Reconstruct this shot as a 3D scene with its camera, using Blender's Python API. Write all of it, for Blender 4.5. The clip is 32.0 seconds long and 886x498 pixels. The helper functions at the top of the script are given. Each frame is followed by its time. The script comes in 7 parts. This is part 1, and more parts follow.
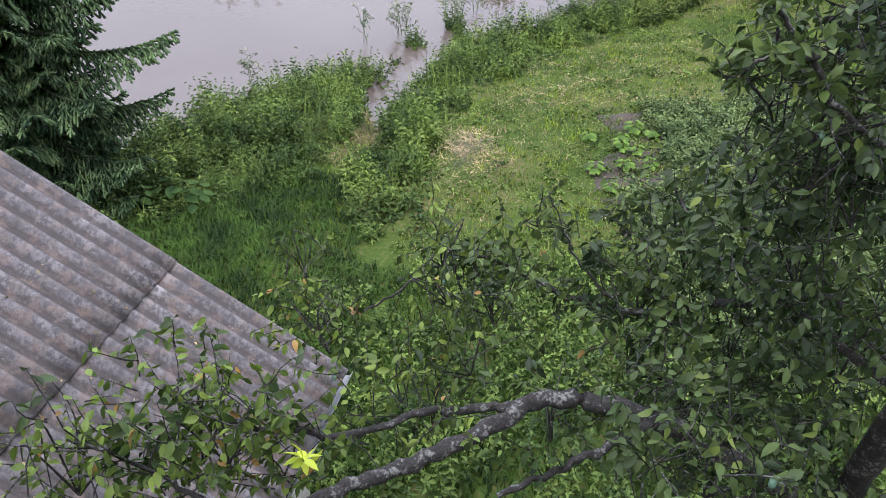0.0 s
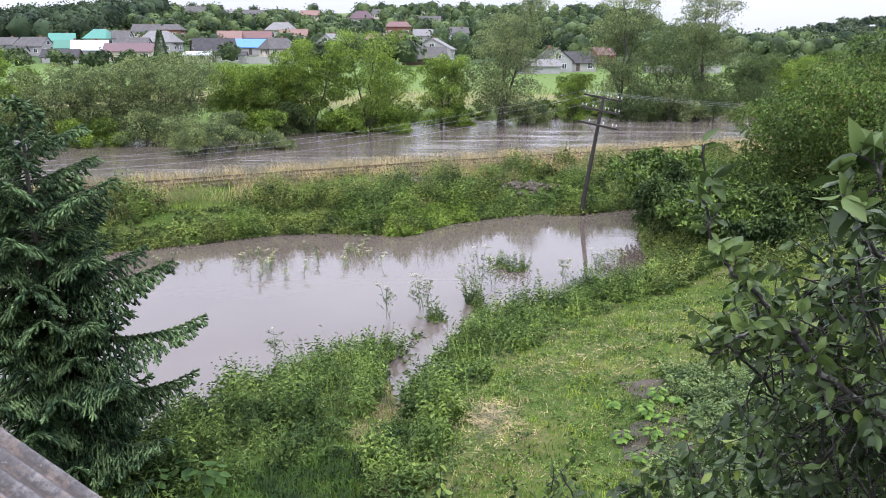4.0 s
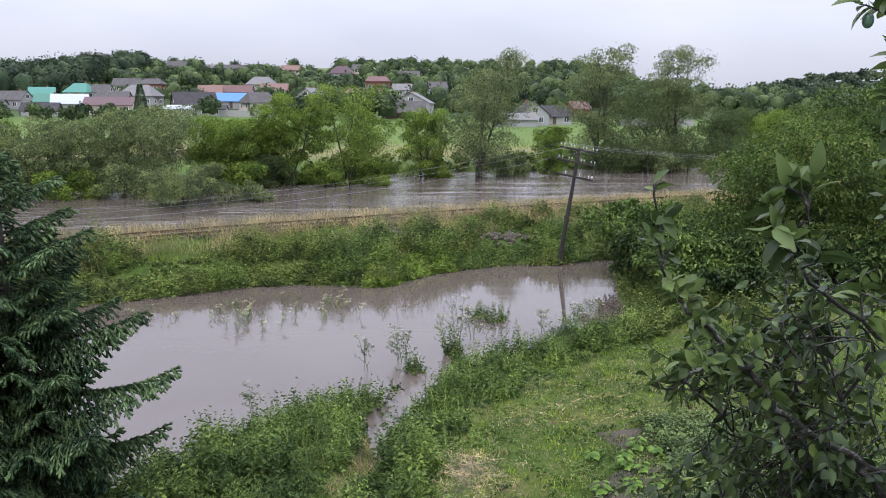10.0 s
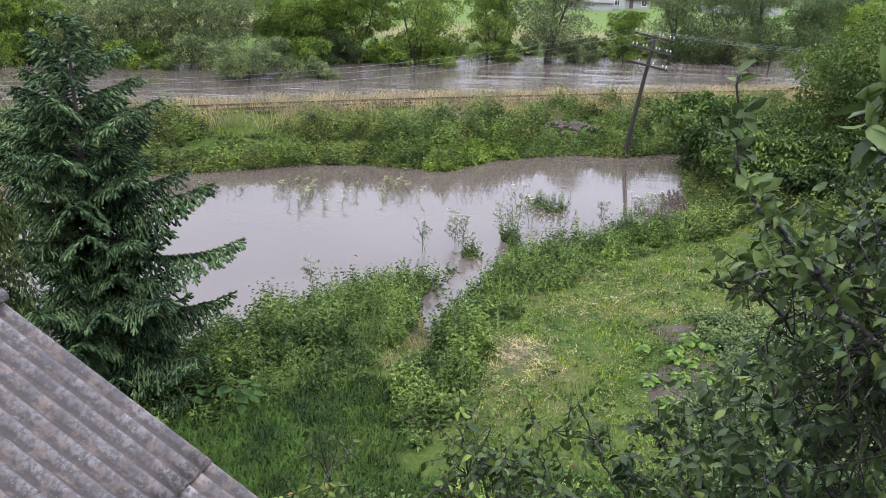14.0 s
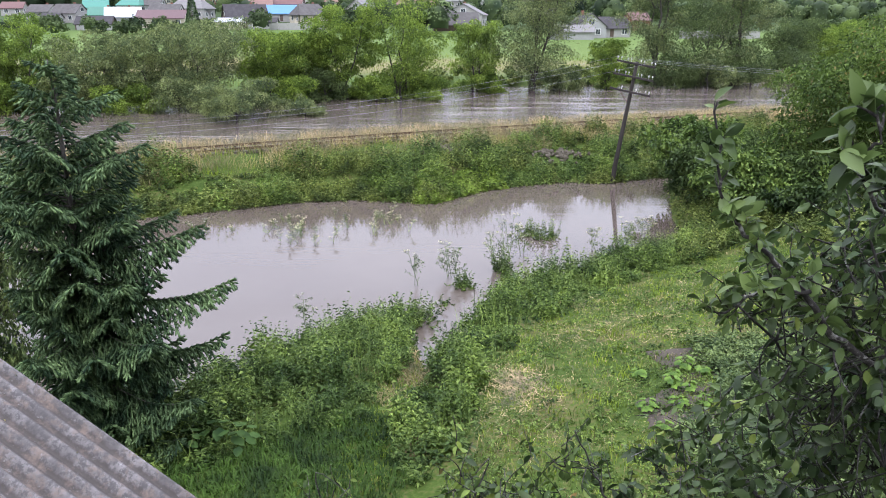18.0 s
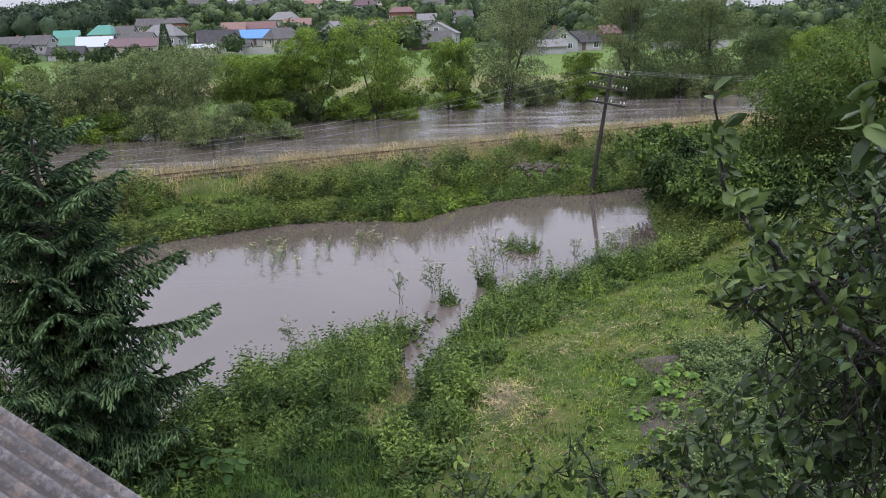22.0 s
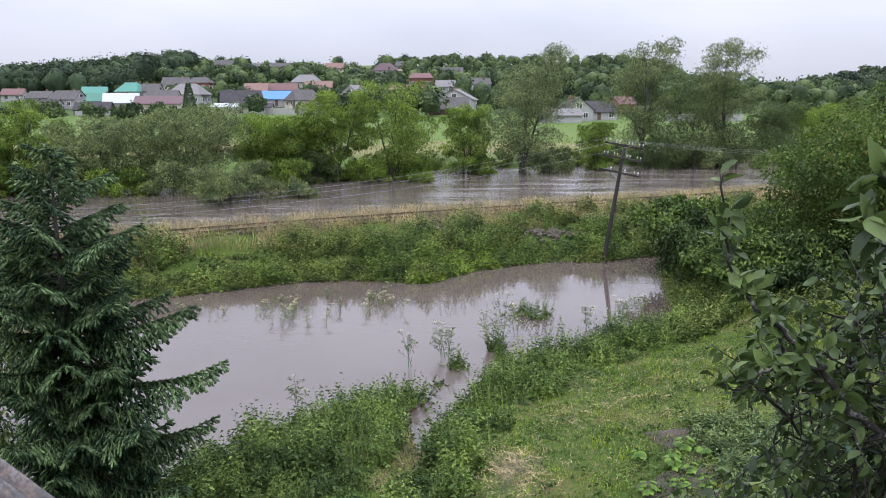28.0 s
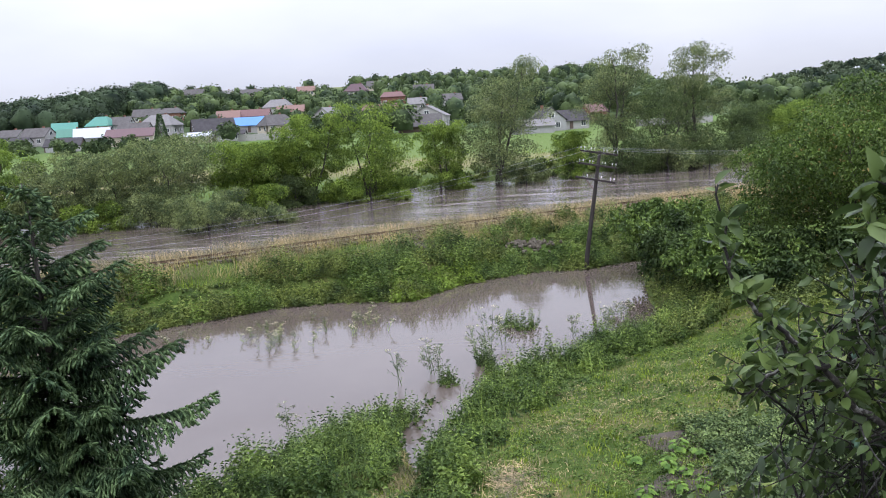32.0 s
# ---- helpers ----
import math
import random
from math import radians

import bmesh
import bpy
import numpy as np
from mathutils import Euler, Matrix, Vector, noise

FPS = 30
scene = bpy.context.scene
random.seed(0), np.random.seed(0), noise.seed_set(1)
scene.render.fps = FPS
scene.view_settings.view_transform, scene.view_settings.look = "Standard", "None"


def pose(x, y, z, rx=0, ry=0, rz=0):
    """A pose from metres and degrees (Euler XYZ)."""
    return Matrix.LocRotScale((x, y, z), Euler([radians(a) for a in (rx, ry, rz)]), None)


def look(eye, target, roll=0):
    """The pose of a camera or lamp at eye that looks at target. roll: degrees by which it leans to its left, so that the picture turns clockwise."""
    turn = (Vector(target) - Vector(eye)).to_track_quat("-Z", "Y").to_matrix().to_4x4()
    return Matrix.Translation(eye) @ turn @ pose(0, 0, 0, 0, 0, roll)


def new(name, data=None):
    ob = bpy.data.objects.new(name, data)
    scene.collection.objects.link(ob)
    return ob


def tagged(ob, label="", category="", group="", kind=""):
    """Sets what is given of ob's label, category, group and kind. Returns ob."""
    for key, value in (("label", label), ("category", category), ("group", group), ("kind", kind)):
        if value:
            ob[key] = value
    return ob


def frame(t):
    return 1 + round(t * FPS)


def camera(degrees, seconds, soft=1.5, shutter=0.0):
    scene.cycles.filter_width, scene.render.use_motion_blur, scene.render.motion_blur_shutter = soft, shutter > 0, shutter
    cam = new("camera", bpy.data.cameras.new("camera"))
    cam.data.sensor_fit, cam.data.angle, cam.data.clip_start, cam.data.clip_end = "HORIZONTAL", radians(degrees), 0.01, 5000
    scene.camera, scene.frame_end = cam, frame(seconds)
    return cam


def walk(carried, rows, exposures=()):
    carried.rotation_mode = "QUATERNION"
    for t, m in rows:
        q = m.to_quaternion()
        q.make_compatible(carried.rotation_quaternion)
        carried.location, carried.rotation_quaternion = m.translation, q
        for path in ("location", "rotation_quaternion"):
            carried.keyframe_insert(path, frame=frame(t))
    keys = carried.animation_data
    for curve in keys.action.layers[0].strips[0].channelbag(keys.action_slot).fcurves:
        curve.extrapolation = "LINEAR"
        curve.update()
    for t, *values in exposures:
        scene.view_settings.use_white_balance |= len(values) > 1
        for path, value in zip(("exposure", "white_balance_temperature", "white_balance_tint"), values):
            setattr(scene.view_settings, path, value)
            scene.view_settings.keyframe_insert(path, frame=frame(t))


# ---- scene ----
cam = camera(59.77, 32.0, soft=1.0)
PATH = [
    (0, (-0.135, 0.058, 9.882), (-0.0155, 1.7008, 8.7473), 3.10),
    (0.5, (-0.141, 0.055, 9.897), (-0.0330, 1.7760, 8.8828), 2.50),
    (1, (-0.134, 0.037, 9.909), (-0.0363, 1.8368, 9.0419), 1.75),
    (1.5, (-0.165, 0.025, 9.957), (-0.0619, 1.8950, 9.2563), 1.85),
    (2, (-0.169, -0.008, 9.939), (-0.0576, 1.8948, 9.3337), 1.90),
    (2.5, (-0.162, -0.009, 9.935), (-0.0741, 1.9212, 9.4192), 1.90),
    (4.5, (-0.003, 0.047, 9.933), (0.0413, 1.9826, 9.4321), -0.05),
    (5, (0.002, 0.023, 9.927), (0.0307, 1.9766, 9.4994), 0.30),
    (5.5, (-0.009, 0.009, 9.914), (0.0110, 1.9785, 9.5635), 0.20),
    (6, (0.000, -0.000, 9.900), (0.0002, 1.9679, 9.5436), 0.00),
    (6.5, (0.015, -0.010, 9.909), (0.0043, 1.9562, 9.5418), -0.13),
    (7, (0.008, -0.008, 9.918), (-0.0119, 1.9563, 9.5398), -0.23),
    (7.5, (0.013, -0.006, 9.912), (-0.0150, 1.9567, 9.5282), -0.13),
    (8, (0.023, -0.007, 9.913), (-0.0195, 1.9548, 9.5255), -0.15),
    (8.5, (0.029, -0.017, 9.912), (-0.0198, 1.9410, 9.5084), -0.17),
    (9, (0.032, -0.022, 9.911), (-0.0110, 1.9361, 9.5067), -0.20),
    (9.5, (0.037, -0.020, 9.910), (0.0645, 1.9412, 9.5173), 0.09),
    (10, (0.029, -0.008, 9.905), (0.1320, 1.9531, 9.5275), 0.29),
    (10.3, (0.018, 0.021, 9.904), (0.0863, 1.9786, 9.5008), 0.16),
    (10.5, (0.007, 0.031, 9.900), (0.0137, 1.9861, 9.4778), -0.15),
    (10.8, (-0.014, 0.030, 9.881), (-0.1025, 1.9719, 9.4119), -0.33),
    (11, (-0.021, 0.025, 9.873), (-0.1437, 1.9546, 9.3616), 0.54),
    (11.5, (0.001, -0.000, 9.889), (-0.1482, 1.9217, 9.3572), 0.81),
    (12, (0.012, 0.004, 9.881), (-0.1315, 1.9230, 9.3353), 1.05),
    (12.5, (0.035, -0.005, 9.873), (-0.0928, 1.9097, 9.3097), 1.16),
    (13, (0.040, -0.008, 9.893), (-0.0745, 1.8919, 9.2790), 1.41),
    (13.5, (0.023, 0.014, 9.891), (-0.0544, 1.8953, 9.2166), 1.81),
    (14, (0.018, 0.012, 9.897), (-0.0273, 1.8972, 9.2308), 2.09),
    (14.5, (0.022, 0.027, 9.895), (0.0007, 1.9296, 9.2781), 1.63),
    (15, (0.024, 0.020, 9.892), (-0.0091, 1.9296, 9.2969), 1.48),
    (15.5, (0.019, 0.029, 9.897), (-0.0264, 1.9422, 9.3155), 1.30),
    (17.5, (0.036, 0.001, 9.900), (0.0056, 1.9182, 9.3300), 0.21),
    (18, (0.031, 0.009, 9.909), (0.0036, 1.9209, 9.3216), 0.03),
    (18.5, (0.025, -0.001, 9.895), (0.0694, 1.9070, 9.2977), 0.33),
    (18.7, (0.023, -0.001, 9.884), (0.1083, 1.8870, 9.2283), 0.46),
    (19, (0.017, 0.005, 9.874), (0.1816, 1.8094, 9.0286), 1.85),
    (19.3, (0.005, 0.043, 9.910), (0.2331, 1.7989, 8.9798), 2.50),
    (19.5, (-0.007, 0.061, 9.929), (0.2690, 1.8541, 9.0879), 2.23),
    (19.7, (-0.021, 0.055, 9.928), (0.2258, 1.9378, 9.2987), 1.86),
    (20, (-0.033, 0.036, 9.921), (0.1579, 1.9835, 9.5057), -0.19),
    (20.3, (-0.013, 0.021, 9.906), (0.0855, 1.9869, 9.5538), -0.84),
    (20.5, (-0.002, 0.017, 9.897), (0.0136, 1.9847, 9.5380), -1.27),
    (21, (-0.004, 0.023, 9.877), (0.1364, 1.9838, 9.5098), -1.53),
    (21.3, (-0.015, 0.039, 9.846), (0.2056, 1.9803, 9.4169), -1.73),
    (21.5, (-0.022, 0.050, 9.835), (0.1990, 1.9692, 9.3173), -1.99),
    (21.7, (-0.024, 0.056, 9.839), (0.0636, 1.9795, 9.2979), -2.97),
    (22, (-0.024, 0.067, 9.853), (-0.0031, 1.9914, 9.3086), -1.81),
    (22.5, (0.013, 0.099, 9.872), (-0.0485, 2.0323, 9.3645), -1.65),
    (23, (0.005, 0.085, 9.867), (-0.0936, 2.0194, 9.3697), -1.39),
    (23.5, (0.013, 0.077, 9.870), (-0.0706, 2.0189, 9.3964), -0.43),
    (24, (0.002, 0.078, 9.867), (-0.0820, 2.0236, 9.4106), -0.13),
    (24.5, (0.019, 0.078, 9.871), (-0.0694, 2.0257, 9.4227), -0.58),
    (25, (0.014, 0.087, 9.864), (-0.0529, 2.0377, 9.4271), -0.48),
    (25.5, (-0.013, 0.067, 9.866), (-0.0543, 2.0200, 9.4386), -0.03),
    (27.5, (-0.003, 0.068, 9.894), (-0.0358, 2.0255, 9.4852), -0.74),
    (28, (-0.008, 0.054, 9.884), (-0.0156, 2.0168, 9.4974), -0.17),
    (28.5, (-0.021, 0.050, 9.898), (0.0092, 2.0154, 9.5311), 0.02),
    (29, (-0.027, 0.044, 9.900), (0.0245, 2.0128, 9.5501), 0.08),
    (29.5, (-0.029, 0.037, 9.898), (0.0346, 2.0065, 9.5576), -0.02),
    (30, (-0.029, 0.027, 9.908), (0.0295, 1.9972, 9.5702), -0.05),
    (30.5, (-0.023, 0.016, 9.898), (0.0386, 1.9851, 9.5551), 0.07),
    (31, (-0.026, 0.021, 9.894), (0.0330, 1.9855, 9.5244), 0.24),
    (31.5, (-0.020, 0.031, 9.915), (0.0406, 1.9920, 9.5278), 0.21),
    (31.8, (-0.047, 0.028, 9.917), (0.0297, 1.9932, 9.5510), 0.47),
    (32, (-0.082, 0.025, 9.917), (-0.0386, 1.9936, 9.5697), -3.27),
]
walk(cam, [(t, look(eye, target, roll)) for t, eye, target, roll in PATH],
     exposures=[(0, 0.12), (0.5, 0.34), (1, 0.52), (1.5, 0.56), (2, 0.54), (2.5, 0.5), (5, 0.1), (6, -0.07), (7, -0.3), (8, -0.24), (10, -0.2), (12, -0.13), (13, 0.12), (15, 0.1), (18, 0.22), (19, 0.1), (20, 0.33), (21, 0.05), (22, -0.36), (23, -0.3), (24, 0.1), (25, 0.08), (28, -0.16), (32, -0.1)])

# ---- light ----
world = bpy.data.worlds.new("overcast_sky")
scene.world = world
world.use_nodes = True
wn, wl = world.node_tree.nodes, world.node_tree.links
wn.clear()
w_out = wn.new("ShaderNodeOutputWorld")
w_bg = wn.new("ShaderNodeBackground")
w_sky = wn.new("ShaderNodeTexSky")
w_sky.sky_type = 'NISHITA'
w_sky.sun_disc = False
w_sky.sun_elevation, w_sky.sun_rotation = radians(52), radians(200)
w_geo = wn.new("ShaderNodeTexCoord")
w_map = wn.new("ShaderNodeMapping")
w_map.inputs["Scale"].default_value = (1.0, 1.0, 3.0)
w_noise = wn.new("ShaderNodeTexNoise")
w_noise.inputs["Scale"].default_value = 2.2
w_noise.inputs["Detail"].default_value = 5
w_ramp = wn.new("ShaderNodeValToRGB")
w_ramp.color_ramp.elements[0].position, w_ramp.color_ramp.elements[0].color = 0.3, (6.3, 6.6, 8.1, 1)
w_ramp.color_ramp.elements[1].position, w_ramp.color_ramp.elements[1].color = 0.75, (8.1, 8.35, 9.7, 1)
w_mix = wn.new("ShaderNodeMix")
w_mix.data_type = 'RGBA'
w_mix.inputs["Factor"].default_value = 0.93
wl.new(w_geo.outputs["Generated"], w_map.inputs["Vector"])
wl.new(w_map.outputs["Vector"], w_noise.inputs["Vector"])
wl.new(w_noise.outputs["Fac"], w_ramp.inputs["Fac"])
wl.new(w_sky.outputs["Color"], w_mix.inputs["A"])
wl.new(w_ramp.outputs["Color"], w_mix.inputs["B"])
# an overcast dome: three times as bright overhead as at the horizon
w_sep = wn.new("ShaderNodeSeparateXYZ")
w_up = wn.new("ShaderNodeMapRange")
w_up.inputs["To Min"].default_value, w_up.inputs["To Max"].default_value = 1.0, 4.5
wl.new(w_geo.outputs["Generated"], w_sep.inputs["Vector"])
wl.new(w_sep.outputs["Z"], w_up.inputs["Value"])
w_dome = wn.new("ShaderNodeVectorMath")
w_dome.operation = 'SCALE'
wl.new(w_mix.outputs["Result"], w_dome.inputs[0])
wl.new(w_up.outputs["Result"], w_dome.inputs["Scale"])
wl.new(w_dome.outputs["Vector"], w_bg.inputs["Color"])
w_bg.inputs["Strength"].default_value = 0.1
wl.new(w_bg.outputs["Background"], w_out.inputs["Surface"])

sun_data = bpy.data.lights.new("sun", 'SUN')
sun_data.energy, sun_data.angle, sun_data.color = 0.9, radians(25), (1.0, 0.97, 0.93)
sun = new("sun", sun_data)
sun.matrix_world = look((-20, -40, 60), (0, 0, 0))
tagged(sun, kind="structure")


# ---- materials ----
def material(name):
    m = bpy.data.materials.new(name)
    m.use_nodes = True
    return m, m.node_tree.nodes, m.node_tree.links, m.node_tree.nodes["Principled BSDF"]


def ramp_node(nodes, stops):
    r = nodes.new("ShaderNodeValToRGB")
    els = r.color_ramp.elements
    while len(els) < len(stops):
        els.new(0.5)
    for e, (p, c) in zip(els, stops):
        e.position, e.color = p, (*c, 1)
    return r


def foliage(name, dark, light, rough=0.5, translucent=0.3, accent=None, patch=1.5, gloss=0.2, dry=None, even=0.0):
    """Leaves: each leaf its own tone, with slow patches of tone over the plant, partly translucent."""
    m, n, l, b = material(name)
    geo = n.new("ShaderNodeNewGeometry")
    dark = tuple((0.62 + 0.38 * even) * v for v in dark)
    stops = [(0.0, dark), (0.9, light)]
    if accent:
        stops += [(0.955, light), (0.975, accent)]
    r = ramp_node(n, stops)
    l.new(geo.outputs["Random Per Island"], r.inputs["Fac"])
    tc = n.new("ShaderNodeTexCoord")
    no = n.new("ShaderNodeTexNoise")
    no.inputs["Scale"].default_value = patch
    no.inputs["Detail"].default_value = 3
    l.new(tc.outputs["Object"], no.inputs["Vector"])
    soft_tone = lambda c: tuple(v + (1 - v) * even for v in c)
    pr = ramp_node(n, [(0.36, soft_tone((0.34, 0.41, 0.4))), (0.62, soft_tone((1.5, 1.38, 1.12)))])
    l.new(no.outputs["Fac"], pr.inputs["Fac"])
    mx = n.new("ShaderNodeMix")
    mx.data_type, mx.blend_type = 'RGBA', 'MULTIPLY'
    mx.inputs["Factor"].default_value = 1.0
    l.new(r.outputs["Color"], mx.inputs["A"])
    l.new(pr.outputs["Color"], mx.inputs["B"])
    colour = mx.outputs["Result"]
    if dry:
        # withered patches among the green
        dn = n.new("ShaderNodeTexNoise")
        dn.inputs["Scale"].default_value, dn.inputs["Detail"].default_value, dn.inputs["Roughness"].default_value = dry[1], 5, 0.7
        l.new(tc.outputs["Object"], dn.inputs["Vector"])
        dr = ramp_node(n, [(dry[2], (0, 0, 0)), (dry[3], (0.85, 0.85, 0.85))])
        l.new(dn.outputs["Fac"], dr.inputs["Fac"])
        dm = n.new("ShaderNodeMix")
        dm.data_type = 'RGBA'
        dm.inputs["B"].default_value = (*dry[0], 1)
        l.new(dr.outputs["Color"], dm.inputs["Factor"])
        l.new(colour, dm.inputs["A"])
        colour = dm.outputs["Result"]
    l.new(colour, b.inputs["Base Color"])
    b.inputs["Roughness"].default_value = rough
    b.inputs["Specular IOR Level"].default_value = gloss
    tr = n.new("ShaderNodeBsdfTranslucent")
    l.new(colour, tr.inputs["Color"])
    ms = n.new("ShaderNodeMixShader")
    ms.inputs["Fac"].default_value = translucent * (0.6 + 0.4 * even)
    l.new(b.outputs["BSDF"], ms.inputs[1])
    l.new(tr.outputs["BSDF"], ms.inputs[2])
    l.new(ms.outputs["Shader"], n["Material Output"].inputs["Surface"])
    return m


def surface(name, stops, scale=4.0, rough=0.85, bump=0.3, fine=40.0, metal=0.0, per_object=0.0, stretch=(1, 1, 1), spec=0.4):
    """A weathered solid: tone from noise at two scales, fine relief."""
    m, n, l, b = material(name)
    tc = n.new("ShaderNodeTexCoord")
    mp = n.new("ShaderNodeMapping")
    mp.inputs["Scale"].default_value = stretch
    l.new(tc.outputs["Object"], mp.inputs["Vector"])
    a = n.new("ShaderNodeTexNoise")
    a.inputs["Scale"].default_value, a.inputs["Detail"].default_value, a.inputs["Roughness"].default_value = scale, 6, 0.65
    f = n.new("ShaderNodeTexNoise")
    f.inputs["Scale"].default_value, f.inputs["Detail"].default_value = fine, 4
    l.new(mp.outputs["Vector"], a.inputs["Vector"])
    l.new(mp.outputs["Vector"], f.inputs["Vector"])
    mixf = n.new("ShaderNodeMix")
    mixf.inputs["Factor"].default_value = 0.35
    l.new(a.outputs["Fac"], mixf.inputs["A"])
    l.new(f.outputs["Fac"], mixf.inputs["B"])
    r = ramp_node(n, stops)
    l.new(mixf.outputs["Result"], r.inputs["Fac"])
    colour = r.outputs["Color"]
    if per_object:
        oi = n.new("ShaderNodeObjectInfo")
        hv = n.new("ShaderNodeHueSaturation")
        mr = n.new("ShaderNodeMapRange")
        mr.inputs["To Min"].default_value, mr.inputs["To Max"].default_value = 1 - per_object, 1 + per_object
        l.new(oi.outputs["Random"], mr.inputs["Value"])
        l.new(mr.outputs["Result"], hv.inputs["Value"])
        l.new(colour, hv.inputs["Color"])
        colour = hv.outputs["Color"]
    l.new(colour, b.inputs["Base Color"])
    b.inputs["Roughness"].default_value, b.inputs["Metallic"].default_value = rough, metal
    b.inputs["Specular IOR Level"].default_value = spec
    if bump:
        bp = n.new("ShaderNodeBump")
        bp.inputs["Strength"].default_value, bp.inputs["Distance"].default_value = bump, 0.02
        l.new(mixf.outputs["Result"], bp.inputs["Height"])
        l.new(bp.outputs["Normal"], b.inputs["Normal"])
    return m


def plain(name, colour, rough=0.6, spread=0.12):
    c = colour
    lo = tuple(max(0, v * (1 - spread)) for v in c)
    hi = tuple(min(1, v * (1 + spread)) for v in c)
    return surface(name, [(0.3, lo), (0.7, hi)], scale=1.5, rough=rough, bump=0.1, fine=12)


MAT = {}
MAT["spruce"] = foliage("spruce_needles", (0.036, 0.078, 0.042), (0.125, 0.2, 0.105), 0.6, 0.08, patch=1.6, gloss=0.15)
MAT["plum"] = foliage("plum_leaf", (0.036, 0.067, 0.022), (0.088, 0.142, 0.051), 0.42, 0.35, accent=(0.16, 0.22, 0.06), patch=2.8, gloss=0.32, even=0.15)
MAT["weed"] = foliage("weed_leaf", (0.055, 0.11, 0.031), (0.185, 0.28, 0.08), 0.5, 0.35, patch=0.9, even=0.1)
MAT["weed_far"] = foliage("bank_weed_leaf", (0.09, 0.138, 0.04), (0.215, 0.28, 0.095), 0.6, 0.4, patch=0.8)
MAT["grass"] = foliage("lawn_grass", (0.105, 0.18, 0.02), (0.25, 0.35, 0.045), 0.65, 0.4, patch=1.3, dry=((0.32, 0.255, 0.15), 1.6, 0.515, 0.62))
MAT["hay"] = foliage("dry_grass", (0.32, 0.28, 0.15), (0.46, 0.38, 0.235), 0.8, 0.5, patch=0.5, even=0.3)
MAT["straw"] = foliage("cut_straw", (0.36, 0.29, 0.19), (0.52, 0.43, 0.31), 0.8, 0.2, patch=2)
MAT["bright"] = foliage("young_tree_leaf", (0.145, 0.23, 0.045), (0.265, 0.385, 0.088), 0.55, 0.6, patch=0.6, even=0.25)
MAT["willow"] = foliage("willow_leaf", (0.15, 0.2, 0.09), (0.27, 0.34, 0.17), 0.55, 0.5, patch=0.6, even=0.2)
MAT["weeping"] = foliage("weeping_willow_leaf", (0.1, 0.155, 0.055), (0.24, 0.32, 0.13), 0.55, 0.4, patch=0.8)
# bush green darkened to paint in the gloom beneath the big tree
MAT["painted_shade_bush"] = foliage("shade_painted_bush_leaf", (0.035, 0.07, 0.022), (0.09, 0.145, 0.05), 0.55, 0.3, patch=0.8)
MAT["dark"] = foliage("dark_tree_leaf", (0.07, 0.115, 0.045), (0.16, 0.22, 0.09), 0.55, 0.45, patch=0.25, even=0.4)
MAT["walnut"] = foliage("walnut_leaf", (0.06, 0.11, 0.026), (0.145, 0.225, 0.06), 0.5, 0.45, accent=(0.24, 0.2, 0.08), patch=0.6, even=0.3)
MAT["squash"] = foliage("squash_leaf", (0.13, 0.24, 0.05), (0.165, 0.29, 0.06), 0.6, 0.4, patch=3)
MAT["potato"] = foliage("potato_leaf", (0.085, 0.145, 0.06), (0.2, 0.285, 0.13), 0.55, 0.35, patch=1.5)
MAT["forest"] = foliage("hill_forest_leaf", (0.05, 0.078, 0.05), (0.054, 0.088, 0.054), 0.8, 0.3, patch=0.11)
# pale bluish green: distance haze painted into the leaf colour
MAT["ridge"] = foliage("hazy_ridge_leaf", (0.12, 0.165, 0.125), (0.1, 0.14, 0.1), 0.8, 0.3, patch=0.02)
MAT["garden"] = foliage("garden_leaf", (0.05, 0.085, 0.042), (0.1, 0.15, 0.068), 0.7, 0.3, patch=0.12)
MAT["umbel"] = foliage("umbel_flower", (0.35, 0.38, 0.27), (0.6, 0.6, 0.5), 0.7, 0.3)
MAT["young"] = foliage("young_plum_leaf", (0.3, 0.42, 0.05), (0.42, 0.52, 0.08), 0.45, 0.35)
MAT["litter"] = foliage("yellowed_leaf", (0.3, 0.22, 0.1), (0.5, 0.42, 0.24), 0.7, 0.2)
MAT["bark"] = surface("bark", [(0.3, (0.035, 0.03, 0.027)), (0.55, (0.075, 0.068, 0.06)), (0.75, (0.13, 0.12, 0.11))], 9, 0.9, 0.6, 50, stretch=(1, 1, 0.3))
MAT["plum_bark"] = surface("lichened_plum_bark", [(0.42, (0.018, 0.016, 0.015)), (0.54, (0.04, 0.036, 0.034)), (0.6, (0.17, 0.17, 0.16)), (0.74, (0.27, 0.27, 0.25))], 16, 0.9, 0.7, 70)
MAT["tar"] = surface("tarred_pole_wood", [(0.3, (0.016, 0.014, 0.013)), (0.7, (0.05, 0.042, 0.038))], 6, 0.85, 0.5, 60, stretch=(1, 1, 0.15))
MAT["porcelain"] = plain("white_porcelain", (0.62, 0.62, 0.6), 0.25, 0.03)
MAT["wire"] = plain("weathered_wire", (0.32, 0.33, 0.34), 0.5)
MAT["rust"] = surface("rusty_rail_steel", [(0.3, (0.05, 0.03, 0.022)), (0.7, (0.13, 0.075, 0.05))], 5, 0.75, 0.4, 40, metal=0.3)
MAT["sleeper"] = surface("weathered_sleeper", [(0.3, (0.06, 0.05, 0.042)), (0.7, (0.14, 0.12, 0.1))], 5, 0.9, 0.4, 30, per_object=0.25)
